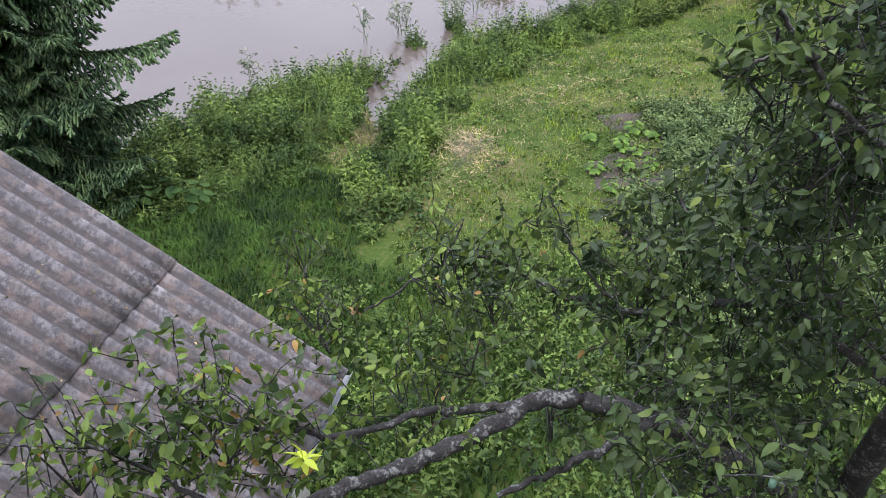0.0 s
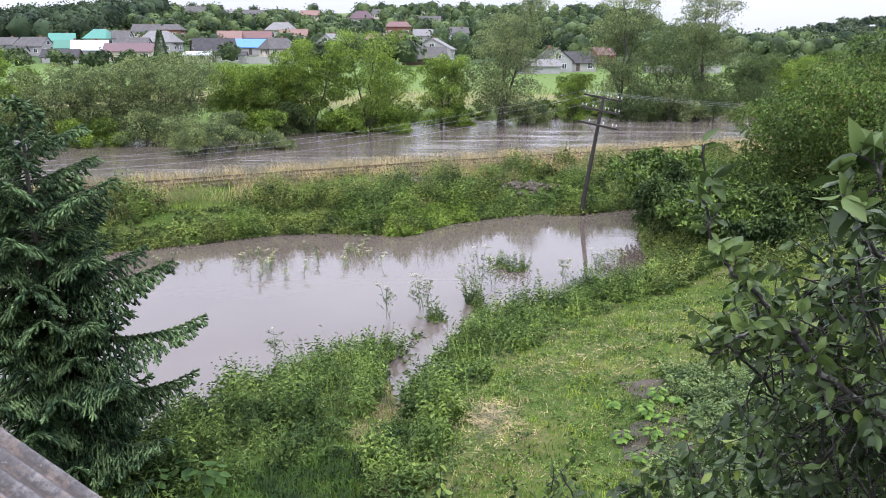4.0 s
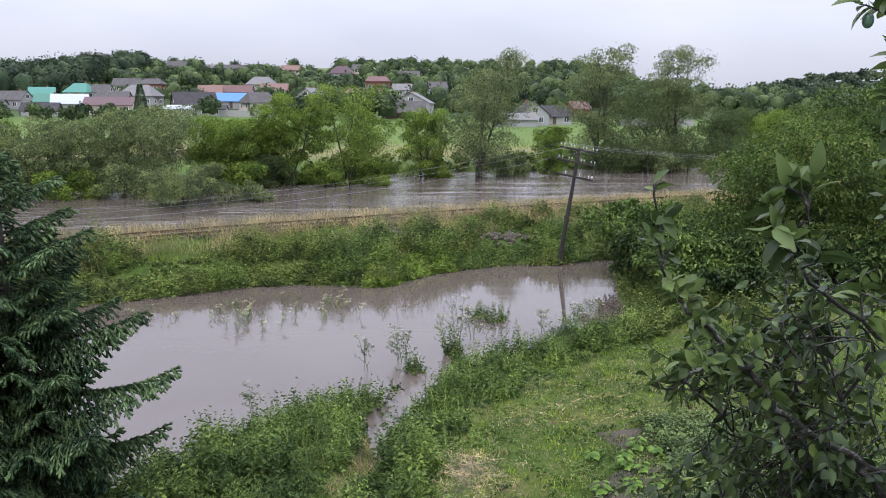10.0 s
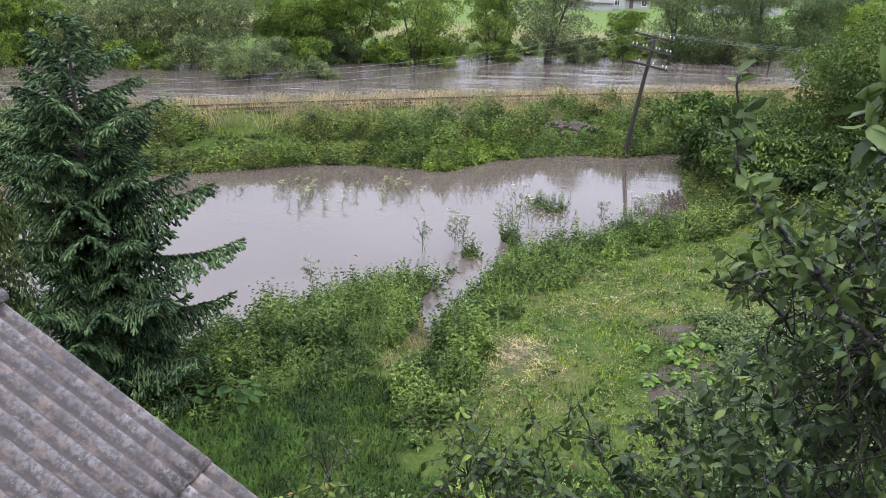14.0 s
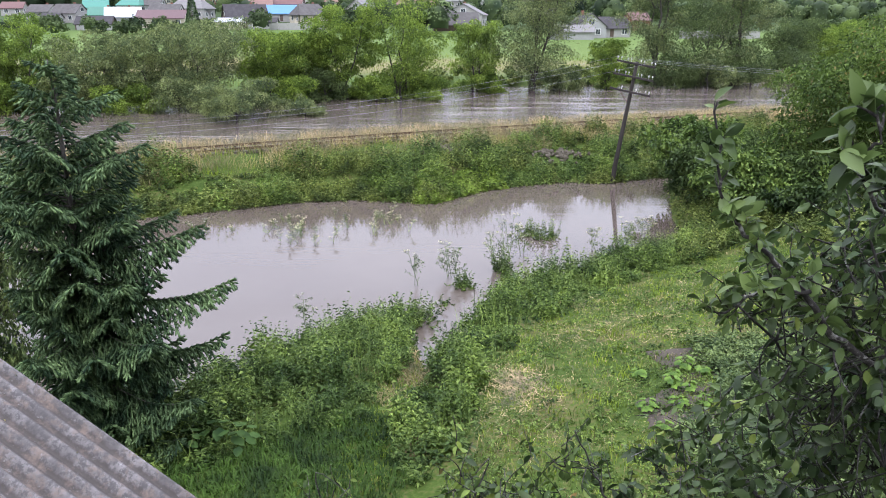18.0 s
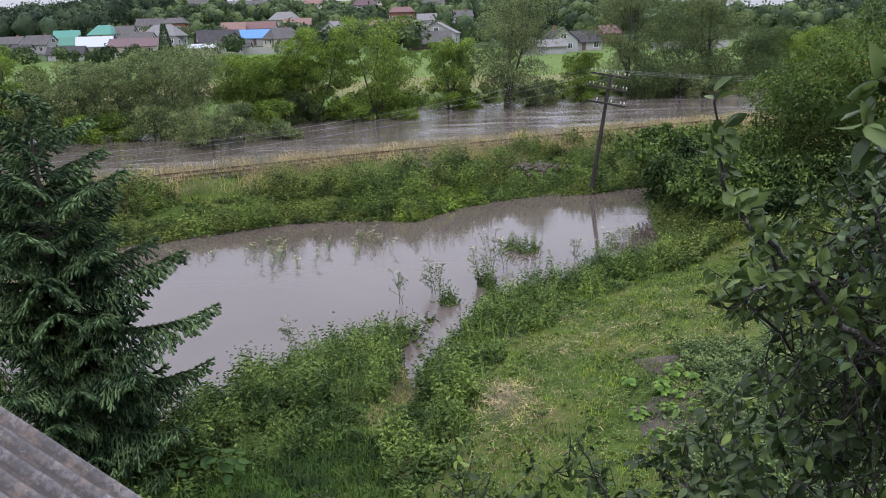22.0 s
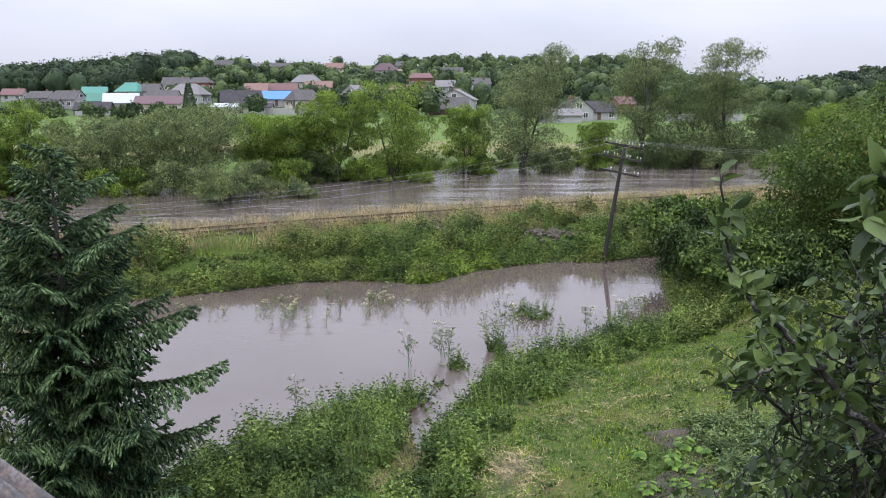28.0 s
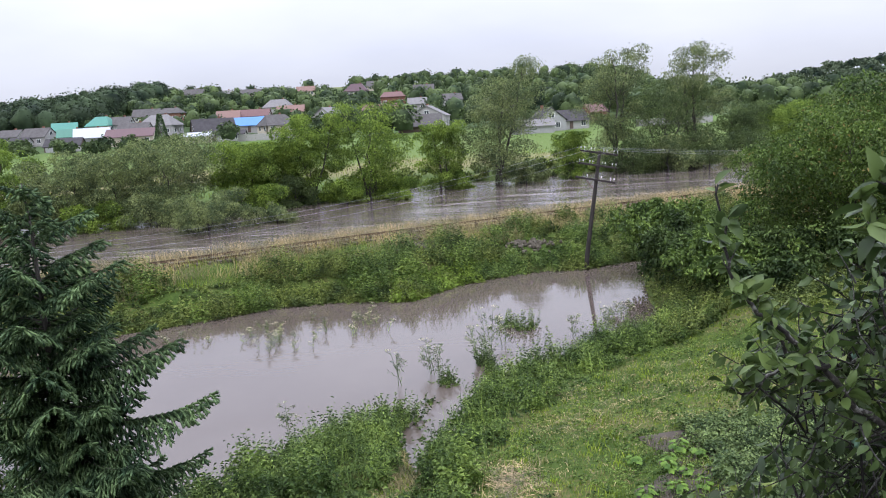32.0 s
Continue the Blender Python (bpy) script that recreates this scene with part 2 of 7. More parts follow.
MAT["stone"] = surface("grey_ballast", [(0.3, (0.075, 0.066, 0.052)), (0.7, (0.135, 0.118, 0.092))], 2, 0.9, 0.5, 20, per_object=0.2, spec=0.15)
MAT["zinc"] = surface("galvanised_gutter", [(0.3, (0.32, 0.33, 0.34)), (0.7, (0.5, 0.51, 0.52))], 4, 0.45, 0.2, 30, metal=0.7)


def slate_material():
    """Old asbestos-cement sheet: lilac grey, darker lichen speckle, pale scuffs, rusty dust."""
    m, n, l, b = material("asbestos_cement_sheet")
    tc = n.new("ShaderNodeTexCoord")
    def tex(scale, detail, stretch=(1, 1, 1)):
        mp = n.new("ShaderNodeMapping")
        mp.inputs["Scale"].default_value = stretch
        l.new(tc.outputs["Object"], mp.inputs["Vector"])
        t = n.new("ShaderNodeTexNoise")
        t.inputs["Scale"].default_value, t.inputs["Detail"].default_value, t.inputs["Roughness"].default_value = scale, detail, 0.7
        l.new(mp.outputs["Vector"], t.inputs["Vector"])
        return t
    def mixc(fac, a, bcol, mode='MIX'):
        x = n.new("ShaderNodeMix")
        x.data_type, x.blend_type = 'RGBA', mode
        l.new(fac, x.inputs["Factor"])
        l.new(a, x.inputs["A"])
        if isinstance(bcol, tuple):
            x.inputs["B"].default_value = (*bcol, 1)
        else:
            l.new(bcol, x.inputs["B"])
        return x.outputs["Result"]
    base = ramp_node(n, [(0.3, (0.068, 0.061, 0.061)), (0.5, (0.15, 0.137, 0.139)), (0.72, (0.275, 0.254, 0.256))])
    l.new(tex(3.0, 8, (1, 0.35, 1)).outputs["Fac"], base.inputs["Fac"])
    spots = ramp_node(n, [(0.45, (0, 0, 0)), (0.56, (0.9, 0.9, 0.9))])
    l.new(tex(24, 8, (1, 0.6, 1)).outputs["Fac"], spots.inputs["Fac"])
    c = mixc(spots.outputs["Color"], base.outputs["Color"], (0.075, 0.07, 0.072))
    # moss and dust settled along the troughs, broken up by weather
    along = n.new("ShaderNodeVectorMath")
    along.operation = 'DOT_PRODUCT'
    along.inputs[1].default_value = (math.sin(radians(16)), math.cos(radians(16)), 0.0)
    l.new(tc.outputs["Object"], along.inputs[0])
    ph = n.new("ShaderNodeMath")
    ph.operation = 'MULTIPLY_ADD'
    ph.inputs[1].default_value, ph.inputs[2].default_value = 2 * math.pi / 0.177, -2 * math.pi / 0.177 * (-4.18 * math.sin(radians(16)) + 6.33 * math.cos(radians(16))) + 0.5
    l.new(along.outputs["Value"], ph.inputs[0])
    co = n.new("ShaderNodeMath")
    co.operation = 'COSINE'
    l.new(ph.outputs["Value"], co.inputs[0])
    br = n.new("ShaderNodeMath")
    br.operation = 'MULTIPLY_ADD'
    br.inputs[1].default_value = 2.2
    l.new(tex(9, 6, (1, 0.5, 1)).outputs["Fac"], br.inputs[0])
    l.new(co.outputs["Value"], br.inputs[2])
    moss = ramp_node(n, [(0.42, (0.9, 0.9, 0.9)), (0.68, (0, 0, 0))])
    sc = n.new("ShaderNodeMapRange")
    sc.inputs["From Min"].default_value, sc.inputs["From Max"].default_value = -0.6, 2.6
    l.new(br.outputs["Value"], sc.inputs["Value"])
    l.new(sc.outputs["Result"], moss.inputs["Fac"])
    c = mixc(moss.outputs["Color"], c, (0.06, 0.05, 0.046))
    rust = ramp_node(n, [(0.5, (0, 0, 0)), (0.66, (0.7, 0.7, 0.7))])
    l.new(tex(7, 6).outputs["Fac"], rust.inputs["Fac"])
    c = mixc(rust.outputs["Color"], c, (0.2, 0.15, 0.125))
    pale = ramp_node(n, [(0.6, (0, 0, 0)), (0.72, (0.45, 0.45, 0.45))])
    l.new(tex(22, 7).outputs["Fac"], pale.inputs["Fac"])
    c = mixc(pale.outputs["Color"], c, (0.45, 0.44, 0.44))
    l.new(c, b.inputs["Base Color"])
    b.inputs["Roughness"].default_value = 0.85
    bp = n.new("ShaderNodeBump")
    bp.inputs["Strength"].default_value, bp.inputs["Distance"].default_value = 0.5, 0.006
    l.new(tex(60, 5).outputs["Fac"], bp.inputs["Height"])
    l.new(bp.outputs["Normal"], b.inputs["Normal"])
    return m


MAT["slate"] = slate_material()
MAT["lichen_cap"] = surface("lichened_ridge_cap", [(0.38, (0.03, 0.028, 0.027)), (0.49, (0.09, 0.085, 0.08)), (0.56, (0.22, 0.21, 0.19)), (0.62, (0.27, 0.17, 0.05))], 7, 0.9, 0.5, 60)


def water_material():
    """Brown silty flood water under a grey sky: murky body, glossy top, slow ripples."""
    m, n, l, b = material("flood_water")
    tc = n.new("ShaderNodeTexCoord")
    big = n.new("ShaderNodeTexNoise")
    big.inputs["Scale"].default_value, big.inputs["Detail"].default_value = 0.12, 4
    l.new(tc.outputs["Object"], big.inputs["Vector"])
    r = ramp_node(n, [(0.3, (0.096, 0.075, 0.064)), (0.7, (0.118, 0.094, 0.081))])
    l.new(big.outputs["Fac"], r.inputs["Fac"])
    b.inputs["Roughness"].default_value = 0.04
    b.inputs["IOR"].default_value = 1.5
    b.inputs["Specular IOR Level"].default_value = 0.5
    b.inputs["Specular Tint"].default_value = (0.86, 0.9, 1.0, 1)
    mp = n.new("ShaderNodeMapping")
    mp.inputs["Rotation"].default_value = (0, 0, radians(20))
    mp.inputs["Scale"].default_value = (0.22, 1.2, 1)
    l.new(tc.outputs["Object"], mp.inputs["Vector"])
    rip = n.new("ShaderNodeTexNoise")
    rip.inputs["Scale"].default_value, rip.inputs["Detail"].default_value = 1.3, 5
    l.new(mp.outputs["Vector"], rip.inputs["Vector"])
    # the river beyond the railway runs rough, the pond lies still
    sep = n.new("ShaderNodeSeparateXYZ")
    l.new(tc.outputs["Object"], sep.inputs["Vector"])
    mr = n.new("ShaderNodeMapRange")
    mr.inputs["From Min"].default_value, mr.inputs["From Max"].default_value = 50, 62
    mr.inputs["To Min"].default_value, mr.inputs["To Max"].default_value = 0.018, 0.5
    l.new(sep.outputs["Y"], mr.inputs["Value"])
    bp = n.new("ShaderNodeBump")
    bp.inputs["Distance"].default_value = 0.3
    l.new(mr.outputs["Result"], bp.inputs["Strength"])
    swell = n.new("ShaderNodeTexNoise")
    swell.inputs["Scale"].default_value, swell.inputs["Detail"].default_value = 0.32, 4
    l.new(mp.outputs["Vector"], swell.inputs["Vector"])
    # pale streaks painted on the running river in place of bright sky reflections
    sky_glint = ramp_node(n, [(0.48, (0, 0, 0)), (0.7, (0.6, 0.6, 0.6))])
    l.new(swell.outputs["Fac"], sky_glint.inputs["Fac"])
    out_in_river = n.new("ShaderNodeMapRange")
    out_in_river.inputs["From Min"].default_value, out_in_river.inputs["From Max"].default_value = 54, 64
    l.new(sep.outputs["Y"], out_in_river.inputs["Value"])
    # strong over the open middle reach, faint on the water between the trees
    reach = n.new("ShaderNodeMapRange")
    reach.inputs["From Min"].default_value, reach.inputs["From Max"].default_value = -14, 8
    reach.inputs["To Min"].default_value = 0.15
    l.new(sep.outputs["X"], reach.inputs["Value"])
    glint_reach = n.new("ShaderNodeMath")
    glint_reach.operation = 'MULTIPLY'
    l.new(reach.outputs["Result"], glint_reach.inputs[0])
    l.new(out_in_river.outputs["Result"], glint_reach.inputs[1])
    streak = n.new("ShaderNodeMath")
    streak.operation = 'MULTIPLY'
    l.new(sky_glint.outputs["Color"], streak.inputs[0])
    l.new(glint_reach.outputs["Value"], streak.inputs[1])
    body = n.new("ShaderNodeMix")
    body.data_type = 'RGBA'
    body.inputs["B"].default_value = (0.42, 0.38, 0.36, 1)
    l.new(streak.outputs["Value"], body.inputs["Factor"])
    l.new(r.outputs["Color"], body.inputs["A"])
    l.new(body.outputs["Result"], b.inputs["Base Color"])
    both = n.new("ShaderNodeMath")
    both.operation = 'MULTIPLY_ADD'
    both.inputs[1].default_value = 2.6
    l.new(swell.outputs["Fac"], both.inputs[0])
    l.new(rip.outputs["Fac"], both.inputs[2])
    l.new(both.outputs["Value"], bp.inputs["Height"])
    l.new(bp.outputs["Normal"], b.inputs["Normal"])
    return m


MAT["water"] = water_material()


def ground_material():
    """Soil and low sward: brown earth, green and yellow patches, far fields."""
    m, n, l, b = material("ground_sward")
    tc = n.new("ShaderNodeTexCoord")
    a = n.new("ShaderNodeTexNoise")
    a.inputs["Scale"].default_value, a.inputs["Detail"].default_value = 0.35, 7
    f = n.new("ShaderNodeTexNoise")
    f.inputs["Scale"].default_value, f.inputs["Detail"].default_value = 9, 6
    l.new(tc.outputs["Object"], a.inputs["Vector"])
    l.new(tc.outputs["Object"], f.inputs["Vector"])
    mx = n.new("ShaderNodeMix")
    mx.inputs["Factor"].default_value = 0.5
    l.new(a.outputs["Fac"], mx.inputs["A"])
    l.new(f.outputs["Fac"], mx.inputs["B"])
    r = ramp_node(n, [(0.34, (0.03, 0.055, 0.01)), (0.5, (0.06, 0.095, 0.018)), (0.58, (0.1, 0.1, 0.035)), (0.7, (0.15, 0.115, 0.07))])
    l.new(mx.outputs["Result"], r.inputs["Fac"])
    # far meadows: ripe hay by the river, fresh crops beyond, dark gardens up the slope
    far = n.new("ShaderNodeTexNoise")
    far.inputs["Scale"].default_value, far.inputs["Detail"].default_value = 0.03, 6
    l.new(tc.outputs["Object"], far.inputs["Vector"])
    sp = n.new("ShaderNodeSeparateXYZ")
    l.new(tc.outputs["Object"], sp.inputs["Vector"])
    wob = n.new("ShaderNodeMath")
    wob.operation = 'MULTIPLY_ADD'
    wob.inputs[1].default_value = 70.0
    l.new(far.outputs["Fac"], wob.inputs[0])
    l.new(sp.outputs["Y"], wob.inputs[2])
    span = n.new("ShaderNodeMapRange")
    span.inputs["From Min"].default_value, span.inputs["From Max"].default_value = 135, 1135
    l.new(wob.outputs["Value"], span.inputs["Value"])
    r2 = ramp_node(n, [(0.0, (0.08, 0.13, 0.03)), (0.015, (0.085, 0.12, 0.035)), (0.03, (0.2, 0.175, 0.085)), (0.043, (0.115, 0.165, 0.045)), (0.13, (0.1, 0.155, 0.04)), (0.15, (0.05, 0.08, 0.03)), (0.39, (0.055, 0.085, 0.03)), (0.43, (0.15, 0.175, 0.07)), (0.5, (0.12, 0.15, 0.06)), (0.6, (0.045, 0.075, 0.04))])
    l.new(span.outputs["Result"], r2.inputs["Fac"])
    sep = n.new("ShaderNodeSeparateXYZ")
    l.new(tc.outputs["Object"], sep.inputs["Vector"])
    mr = n.new("ShaderNodeMapRange")
    mr.inputs["From Min"].default_value, mr.inputs["From Max"].default_value = 85, 105
    l.new(sep.outputs["Y"], mr.inputs["Value"])
    m2 = n.new("ShaderNodeMix")
    m2.data_type = 'RGBA'
    l.new(mr.outputs["Result"], m2.inputs["Factor"])
    l.new(r.outputs["Color"], m2.inputs["A"])
    l.new(r2.outputs["Color"], m2.inputs["B"])
    l.new(m2.outputs["Result"], b.inputs["Base Color"])
    b.inputs["Roughness"].default_value = 0.95
    b.inputs["Specular IOR Level"].default_value = 0.15
    bp = n.new("ShaderNodeBump")
    bp.inputs["Strength"].default_value, bp.inputs["Distance"].default_value = 0.6, 0.05
    l.new(f.outputs["Fac"], bp.inputs["Height"])
    l.new(bp.outputs["Normal"], b.inputs["Normal"])
    return m


MAT["ground"] = ground_material()


# ---- mesh helpers ----
def link_mesh(name, verts, tris, mat, parent=None, smooth=False, quads=None):
    """A mesh object from arrays of corners and triangles (or quads)."""
    verts = np.asarray(verts, dtype=np.float32)
    faces = np.asarray(quads if quads is not None else tris, dtype=np.int32)
    k = faces.shape[1]
    me = bpy.data.meshes.new(name)
    me.vertices.add(len(verts))
    me.vertices.foreach_set("co", verts.ravel())
    me.loops.add(faces.size)
    me.loops.foreach_set("vertex_index", faces.ravel())
    me.polygons.add(len(faces))
    me.polygons.foreach_set("loop_start", np.arange(0, faces.size, k, dtype=np.int32))
    if smooth:
        me.polygons.foreach_set("use_smooth", np.ones(len(faces), dtype=bool))
    me.update(calc_edges=True)
    me.materials.append(mat)
    ob = new(name, me)
    if parent:
        ob.parent = parent
    return ob


def part(name, bm, mat, parent=None, label="", smooth=False):
    me = bpy.data.meshes.new(name)
    bmesh.ops.recalc_face_normals(bm, faces=bm.faces)
    if smooth:
        for face in bm.faces:
            face.smooth = True
    bm.to_mesh(me)
    bm.free()
    me.materials.append(mat)
    ob = new(name, me)
    if parent:
        ob.parent = parent
    if label:
        ob["label"] = label
    return ob


def empty(name, at, turn=0.0):
    ob = new(name)
    ob.matrix_basis = pose(*at, 0, 0, turn)
    return ob


def box(bm, lo, hi, bevel=0.0):
    r = bmesh.ops.create_cube(bm, size=1)
    c, s = (Vector(lo) + Vector(hi)) / 2, Vector(hi) - Vector(lo)
    bmesh.ops.scale(bm, vec=s, verts=r["verts"])
    bmesh.ops.translate(bm, vec=c, verts=r["verts"])
    if bevel:
        edges = list({e for v in r["verts"] for e in v.link_edges})
        bmesh.ops.bevel(bm, geom=edges, offset=bevel, segments=1, affect='EDGES')
    return bm


def tubes(lines, sides=6):
    """Tapered tubes along polylines: [(points, radii)] -> verts, tris."""
    V, T, o = [], [], 0
    ang = np.linspace(0, 2 * np.pi, sides, endpoint=False)
    for pts, rad in lines:
        pts = np.asarray(pts, float)
        rad = np.asarray(rad, float)
        d = np.gradient(pts, axis=0)
        d /= np.linalg.norm(d, axis=1)[:, None] + 1e-9
        ref = np.array([0.0, 0.0, 1.0]) if abs(d[0, 2]) < 0.8 else np.array([1.0, 0.0, 0.0])
        a = np.cross(d, ref)
        a /= np.linalg.norm(a, axis=1)[:, None] + 1e-9
        b = np.cross(d, a)
        ring = pts[:, None] + rad[:, None, None] * (np.cos(ang)[None, :, None] * a[:, None] + np.sin(ang)[None, :, None] * b[:, None])
        n = len(pts)
        V.append(ring.reshape(-1, 3))
        i = (np.arange(n - 1)[:, None] * sides + np.arange(sides)[None]).ravel()
        j = (np.arange(n - 1)[:, None] * sides + (np.arange(sides)[None] + 1) % sides).ravel()
        T.append(np.concatenate([np.stack([i, j, i + sides], 1), np.stack([j, j + sides, i + sides], 1)]) + o)
        last = (n - 1) * sides
        T.append(np.array([[last, last + k, last + k + 1] for k in range(1, sides - 1)]) + o)
        o += n * sides
    return np.concatenate(V), np.concatenate(T)


def unit(v):
    return v / (np.linalg.norm(v, axis=-1, keepdims=True) + 1e-9)


def leaves(rng, at, along, size, wide=0.5, fold=0.18, droop=0.25):
    """Folded, drooping leaves: one at each place, pointing along, of each size. Two triangles each side of the rib share the tip."""
    n = len(at)
    along = unit(along)
    side = unit(np.cross(along, rng.normal(size=(n, 3)) * 0.5 + np.array([0, 0, 1.0])))
    up = np.cross(side, along)
    s = np.broadcast_to(np.asarray(size, float), (n,))[:, None]
    mid = at + along * s * 0.5 + up * s * droop * 0.15
    tip = at + along * s - up * s * droop
    lf = mid + side * s * wide * 0.5 + up * s * fold
    rt = mid - side * s * wide * 0.5 + up * s * fold
    V = np.stack([at, lf, tip, rt], 1).reshape(-1, 3)
    k = np.arange(n)[:, None] * 4
    T = np.concatenate([k + np.array([[0, 2, 1]]), k + np.array([[0, 3, 2]])])
    return V, T


def blades(rng, at, height, lean=0.4, wide=0.012):
    """Grass blades: bent triangles."""
    n = len(at)
    h = np.broadcast_to(np.asarray(height, float), (n,))
    a = rng.uniform(0, 2 * np.pi, n)
    ln = rng.uniform(0.2, 1.0, n) * lean
    out = np.stack([np.cos(a), np.sin(a), np.zeros(n)], 1)
    sd = np.stack([-np.sin(a), np.cos(a), np.zeros(n)], 1) * np.broadcast_to(np.asarray(wide, float), (n,))[:, None]
    mid = at + np.array([0, 0, 1]) * h[:, None] * 0.6 + out * (h * ln * 0.35)[:, None]
    tip = at + np.array([0, 0, 1]) * (h * (1 - 0.3 * ln))[:, None] + out * (h * ln)[:, None]
    V = np.stack([at - sd, at + sd, mid + sd * 0.8, mid - sd * 0.8, tip], 1).reshape(-1, 3)
    k = np.arange(n)[:, None] * 5
    T = np.concatenate([k + np.array([[0, 1, 2]]), k + np.array([[0, 2, 3]]), k + np.array([[3, 2, 4]])])
    return V, T


def joined(pieces):
    V, T, o = [], [], 0
    for v, t in pieces:
        V.append(v)
        T.append(t + o)
        o += len(v)
    return np.concatenate(V), np.concatenate(T)


# ---- the lie of the land ----
NEAR_X = [-80, -40, -20, -12, -8, -6.4, -5.2, -3.4, -2.2, -1.5, -1.1, -0.75, -0.35, 0.1, 0.5, 0.9, 2.0, 4.4, 6.6, 9.0, 10.4, 11.5, 14, 60]
NEAR_Y = [8, 12, 15.5, 16.8, 17.6, 18.4, 20.0, 21.6, 22.4, 22.2, 21.0, 19.5, 19.9, 21.6, 23.0, 24.0, 25.9, 27.6, 29.2, 31.0, 33.0, 40.0, 47.6, 58]
FAR_X = [-80, -40, -24, -13.6, -11, -8.3, -5.2, -3, -1.0, 0.4, 1.6, 4.5, 6.6, 9.5, 12.3, 14, 60]
FAR_Y = [16, 28, 33.6, 38.2, 39.5, 41.0, 41.4, 41.0, 40.9, 42.6, 44.0, 45.4, 46.3, 46.1, 47.6, 47.6, 58]
RAIL_X = [-80, -24.6, -19.1, -9.7, -1.2, 8.1, 15.2, 40, 90]
RAIL_Y = [12, 39.6, 43.0, 48.0, 52.0, 56.0, 59.0, 69, 89]
SLOPE_Y = [105, 150, 190, 250, 300, 360, 480, 530, 620, 1000, 5000]
SLOPE_Z = [1.0, 2.0, 3.3, 5.2, 8.8, 14.2, 26.5, 31.0, 32.5, 28.0, 28.0]
SHORE_X = [-120, -60, -35, -26, -16, -9, -1, 9, 21, 41, 120]
SHORE_Y = [76, 82, 84, 86, 90, 95, 106, 108, 112, 114, 130]


def smooth(a, b, v):
    t = np.clip((v - a) / (b - a), 0, 1)
    return t * t * (3 - 2 * t)


def land(x, y):
    """Height of the ground; the water stands at 0."""
    x, y = np.asarray(x, float), np.asarray(y, float)
    near, far = np.interp(x, NEAR_X, NEAR_Y), np.interp(x, FAR_X, FAR_Y)
    rail, shore = np.interp(x, RAIL_X, RAIL_Y), np.interp(x, SHORE_X, SHORE_Y)
    d = near - y
    garden = 0.95 * smooth(-0.2, 1.8, d) + 0.085 * np.clip(d - 1.5, 0, 30) - 0.8 * smooth(0.3, -2.5, d)
    e = y - far
    bank = -0.8 * smooth(0.3, -2.5, e) + 1.15 * smooth(-0.3, 3.0, e) + 0.75 * smooth(3.0, np.maximum(rail - far - 2.0, 4.0), e)
    bank = np.where(y > rail, 1.9 - 2.9 * smooth(2.2, 8.0, y - rail), bank)
    low = np.where(y < (near + far) / 2, garden, bank)
    g = y - shore
    field = -1.0 + 2.0 * smooth(-1.5, 5, g)
    slope = np.interp(y, SLOPE_Y, SLOPE_Z) - 1.0
    slope = slope * (1 - 0.85 * smooth(0.22, 0.4, x / np.maximum(y, 200)) * smooth(260, 480, y))
    wide = 50 * smooth(0.34, 0.6, x / np.maximum(y, 200)) * smooth(1000, 1500, y) * smooth(3200, 1800, y)
    field = field + np.maximum(slope, 0) * smooth(0, 25, g) + wide
    h = np.where(y > (rail + shore) / 2, field, low)
    return h + 0.06 * np.sin(x * 1.3 + 0.7 * y) * np.sin(y * 0.9 - 0.4 * x) * (np.abs(h) > 0.2)


def axis(stops):
    return np.unique(np.concatenate([np.arange(a, b, s) for a, b, s in stops]))


gx = axis([(-4000, -400, 200), (-400, -100, 20), (-100, -30, 3), (-30, 30, 0.7), (30, 100, 3), (100, 400, 20), (400, 4001, 200)])
gy = axis([(-600, -40, 80), (-40, 0, 4), (0, 60, 0.6), (60, 130, 1.8), (130, 600, 12), (600, 4601, 160)])
GX, GY = np.meshgrid(gx, gy)
gv = np.stack([GX, GY, land(GX, GY)], -1).reshape(-1, 3)
ii = (np.arange(len(gy) - 1)[:, None] * len(gx) + np.arange(len(gx) - 1)[None]).ravel()
ground = link_mesh("ground", gv, None, MAT["ground"], smooth=True, quads=np.stack([ii, ii + 1, ii + 1 + len(gx), ii + len(gx)], 1))
tagged(ground, "garden, railway bank and fields under grass and soil", "ground", kind="structure")

water = link_mesh("water", [(-500, -100, 0), (500, -100, 0), (500, 220, 0), (-500, 220, 0)], None, MAT["water"], quads=[[0, 1, 2, 3]])
tagged(water, "still brown flood water reflecting the grey sky", "water", kind="structure")


# ---- trees ----
def limb(rng, start, way, length, r0, r1, n=6, wobble=0.12, rise=0.0):
    """A wandering, tapering limb."""
    p, d, out = np.array(start, float), unit(np.array(way, float)), []
    for k in range(n):
        out.append(p.copy())
        d = unit(d + rng.normal(size=3) * wobble + np.array([0, 0, rise]))
        p = p + d * length / (n - 1)
    return np.array(out), np.linspace(r0, r1, n)


PROFILE = {
    "round": lambda u: np.sqrt(np.clip(1 - (2 * u - 1) ** 2, 0.04, 1)),
    "tall": lambda u: 0.35 + 0.65 * np.sin(np.pi * np.clip(u * 0.92 + 0.08, 0, 1)),
    "broad": lambda u: np.clip(1.05 - 0.75 * u ** 2, 0.1, 1),
    "mound": lambda u: np.sqrt(np.clip(1 - u ** 2, 0.03, 1)),
}


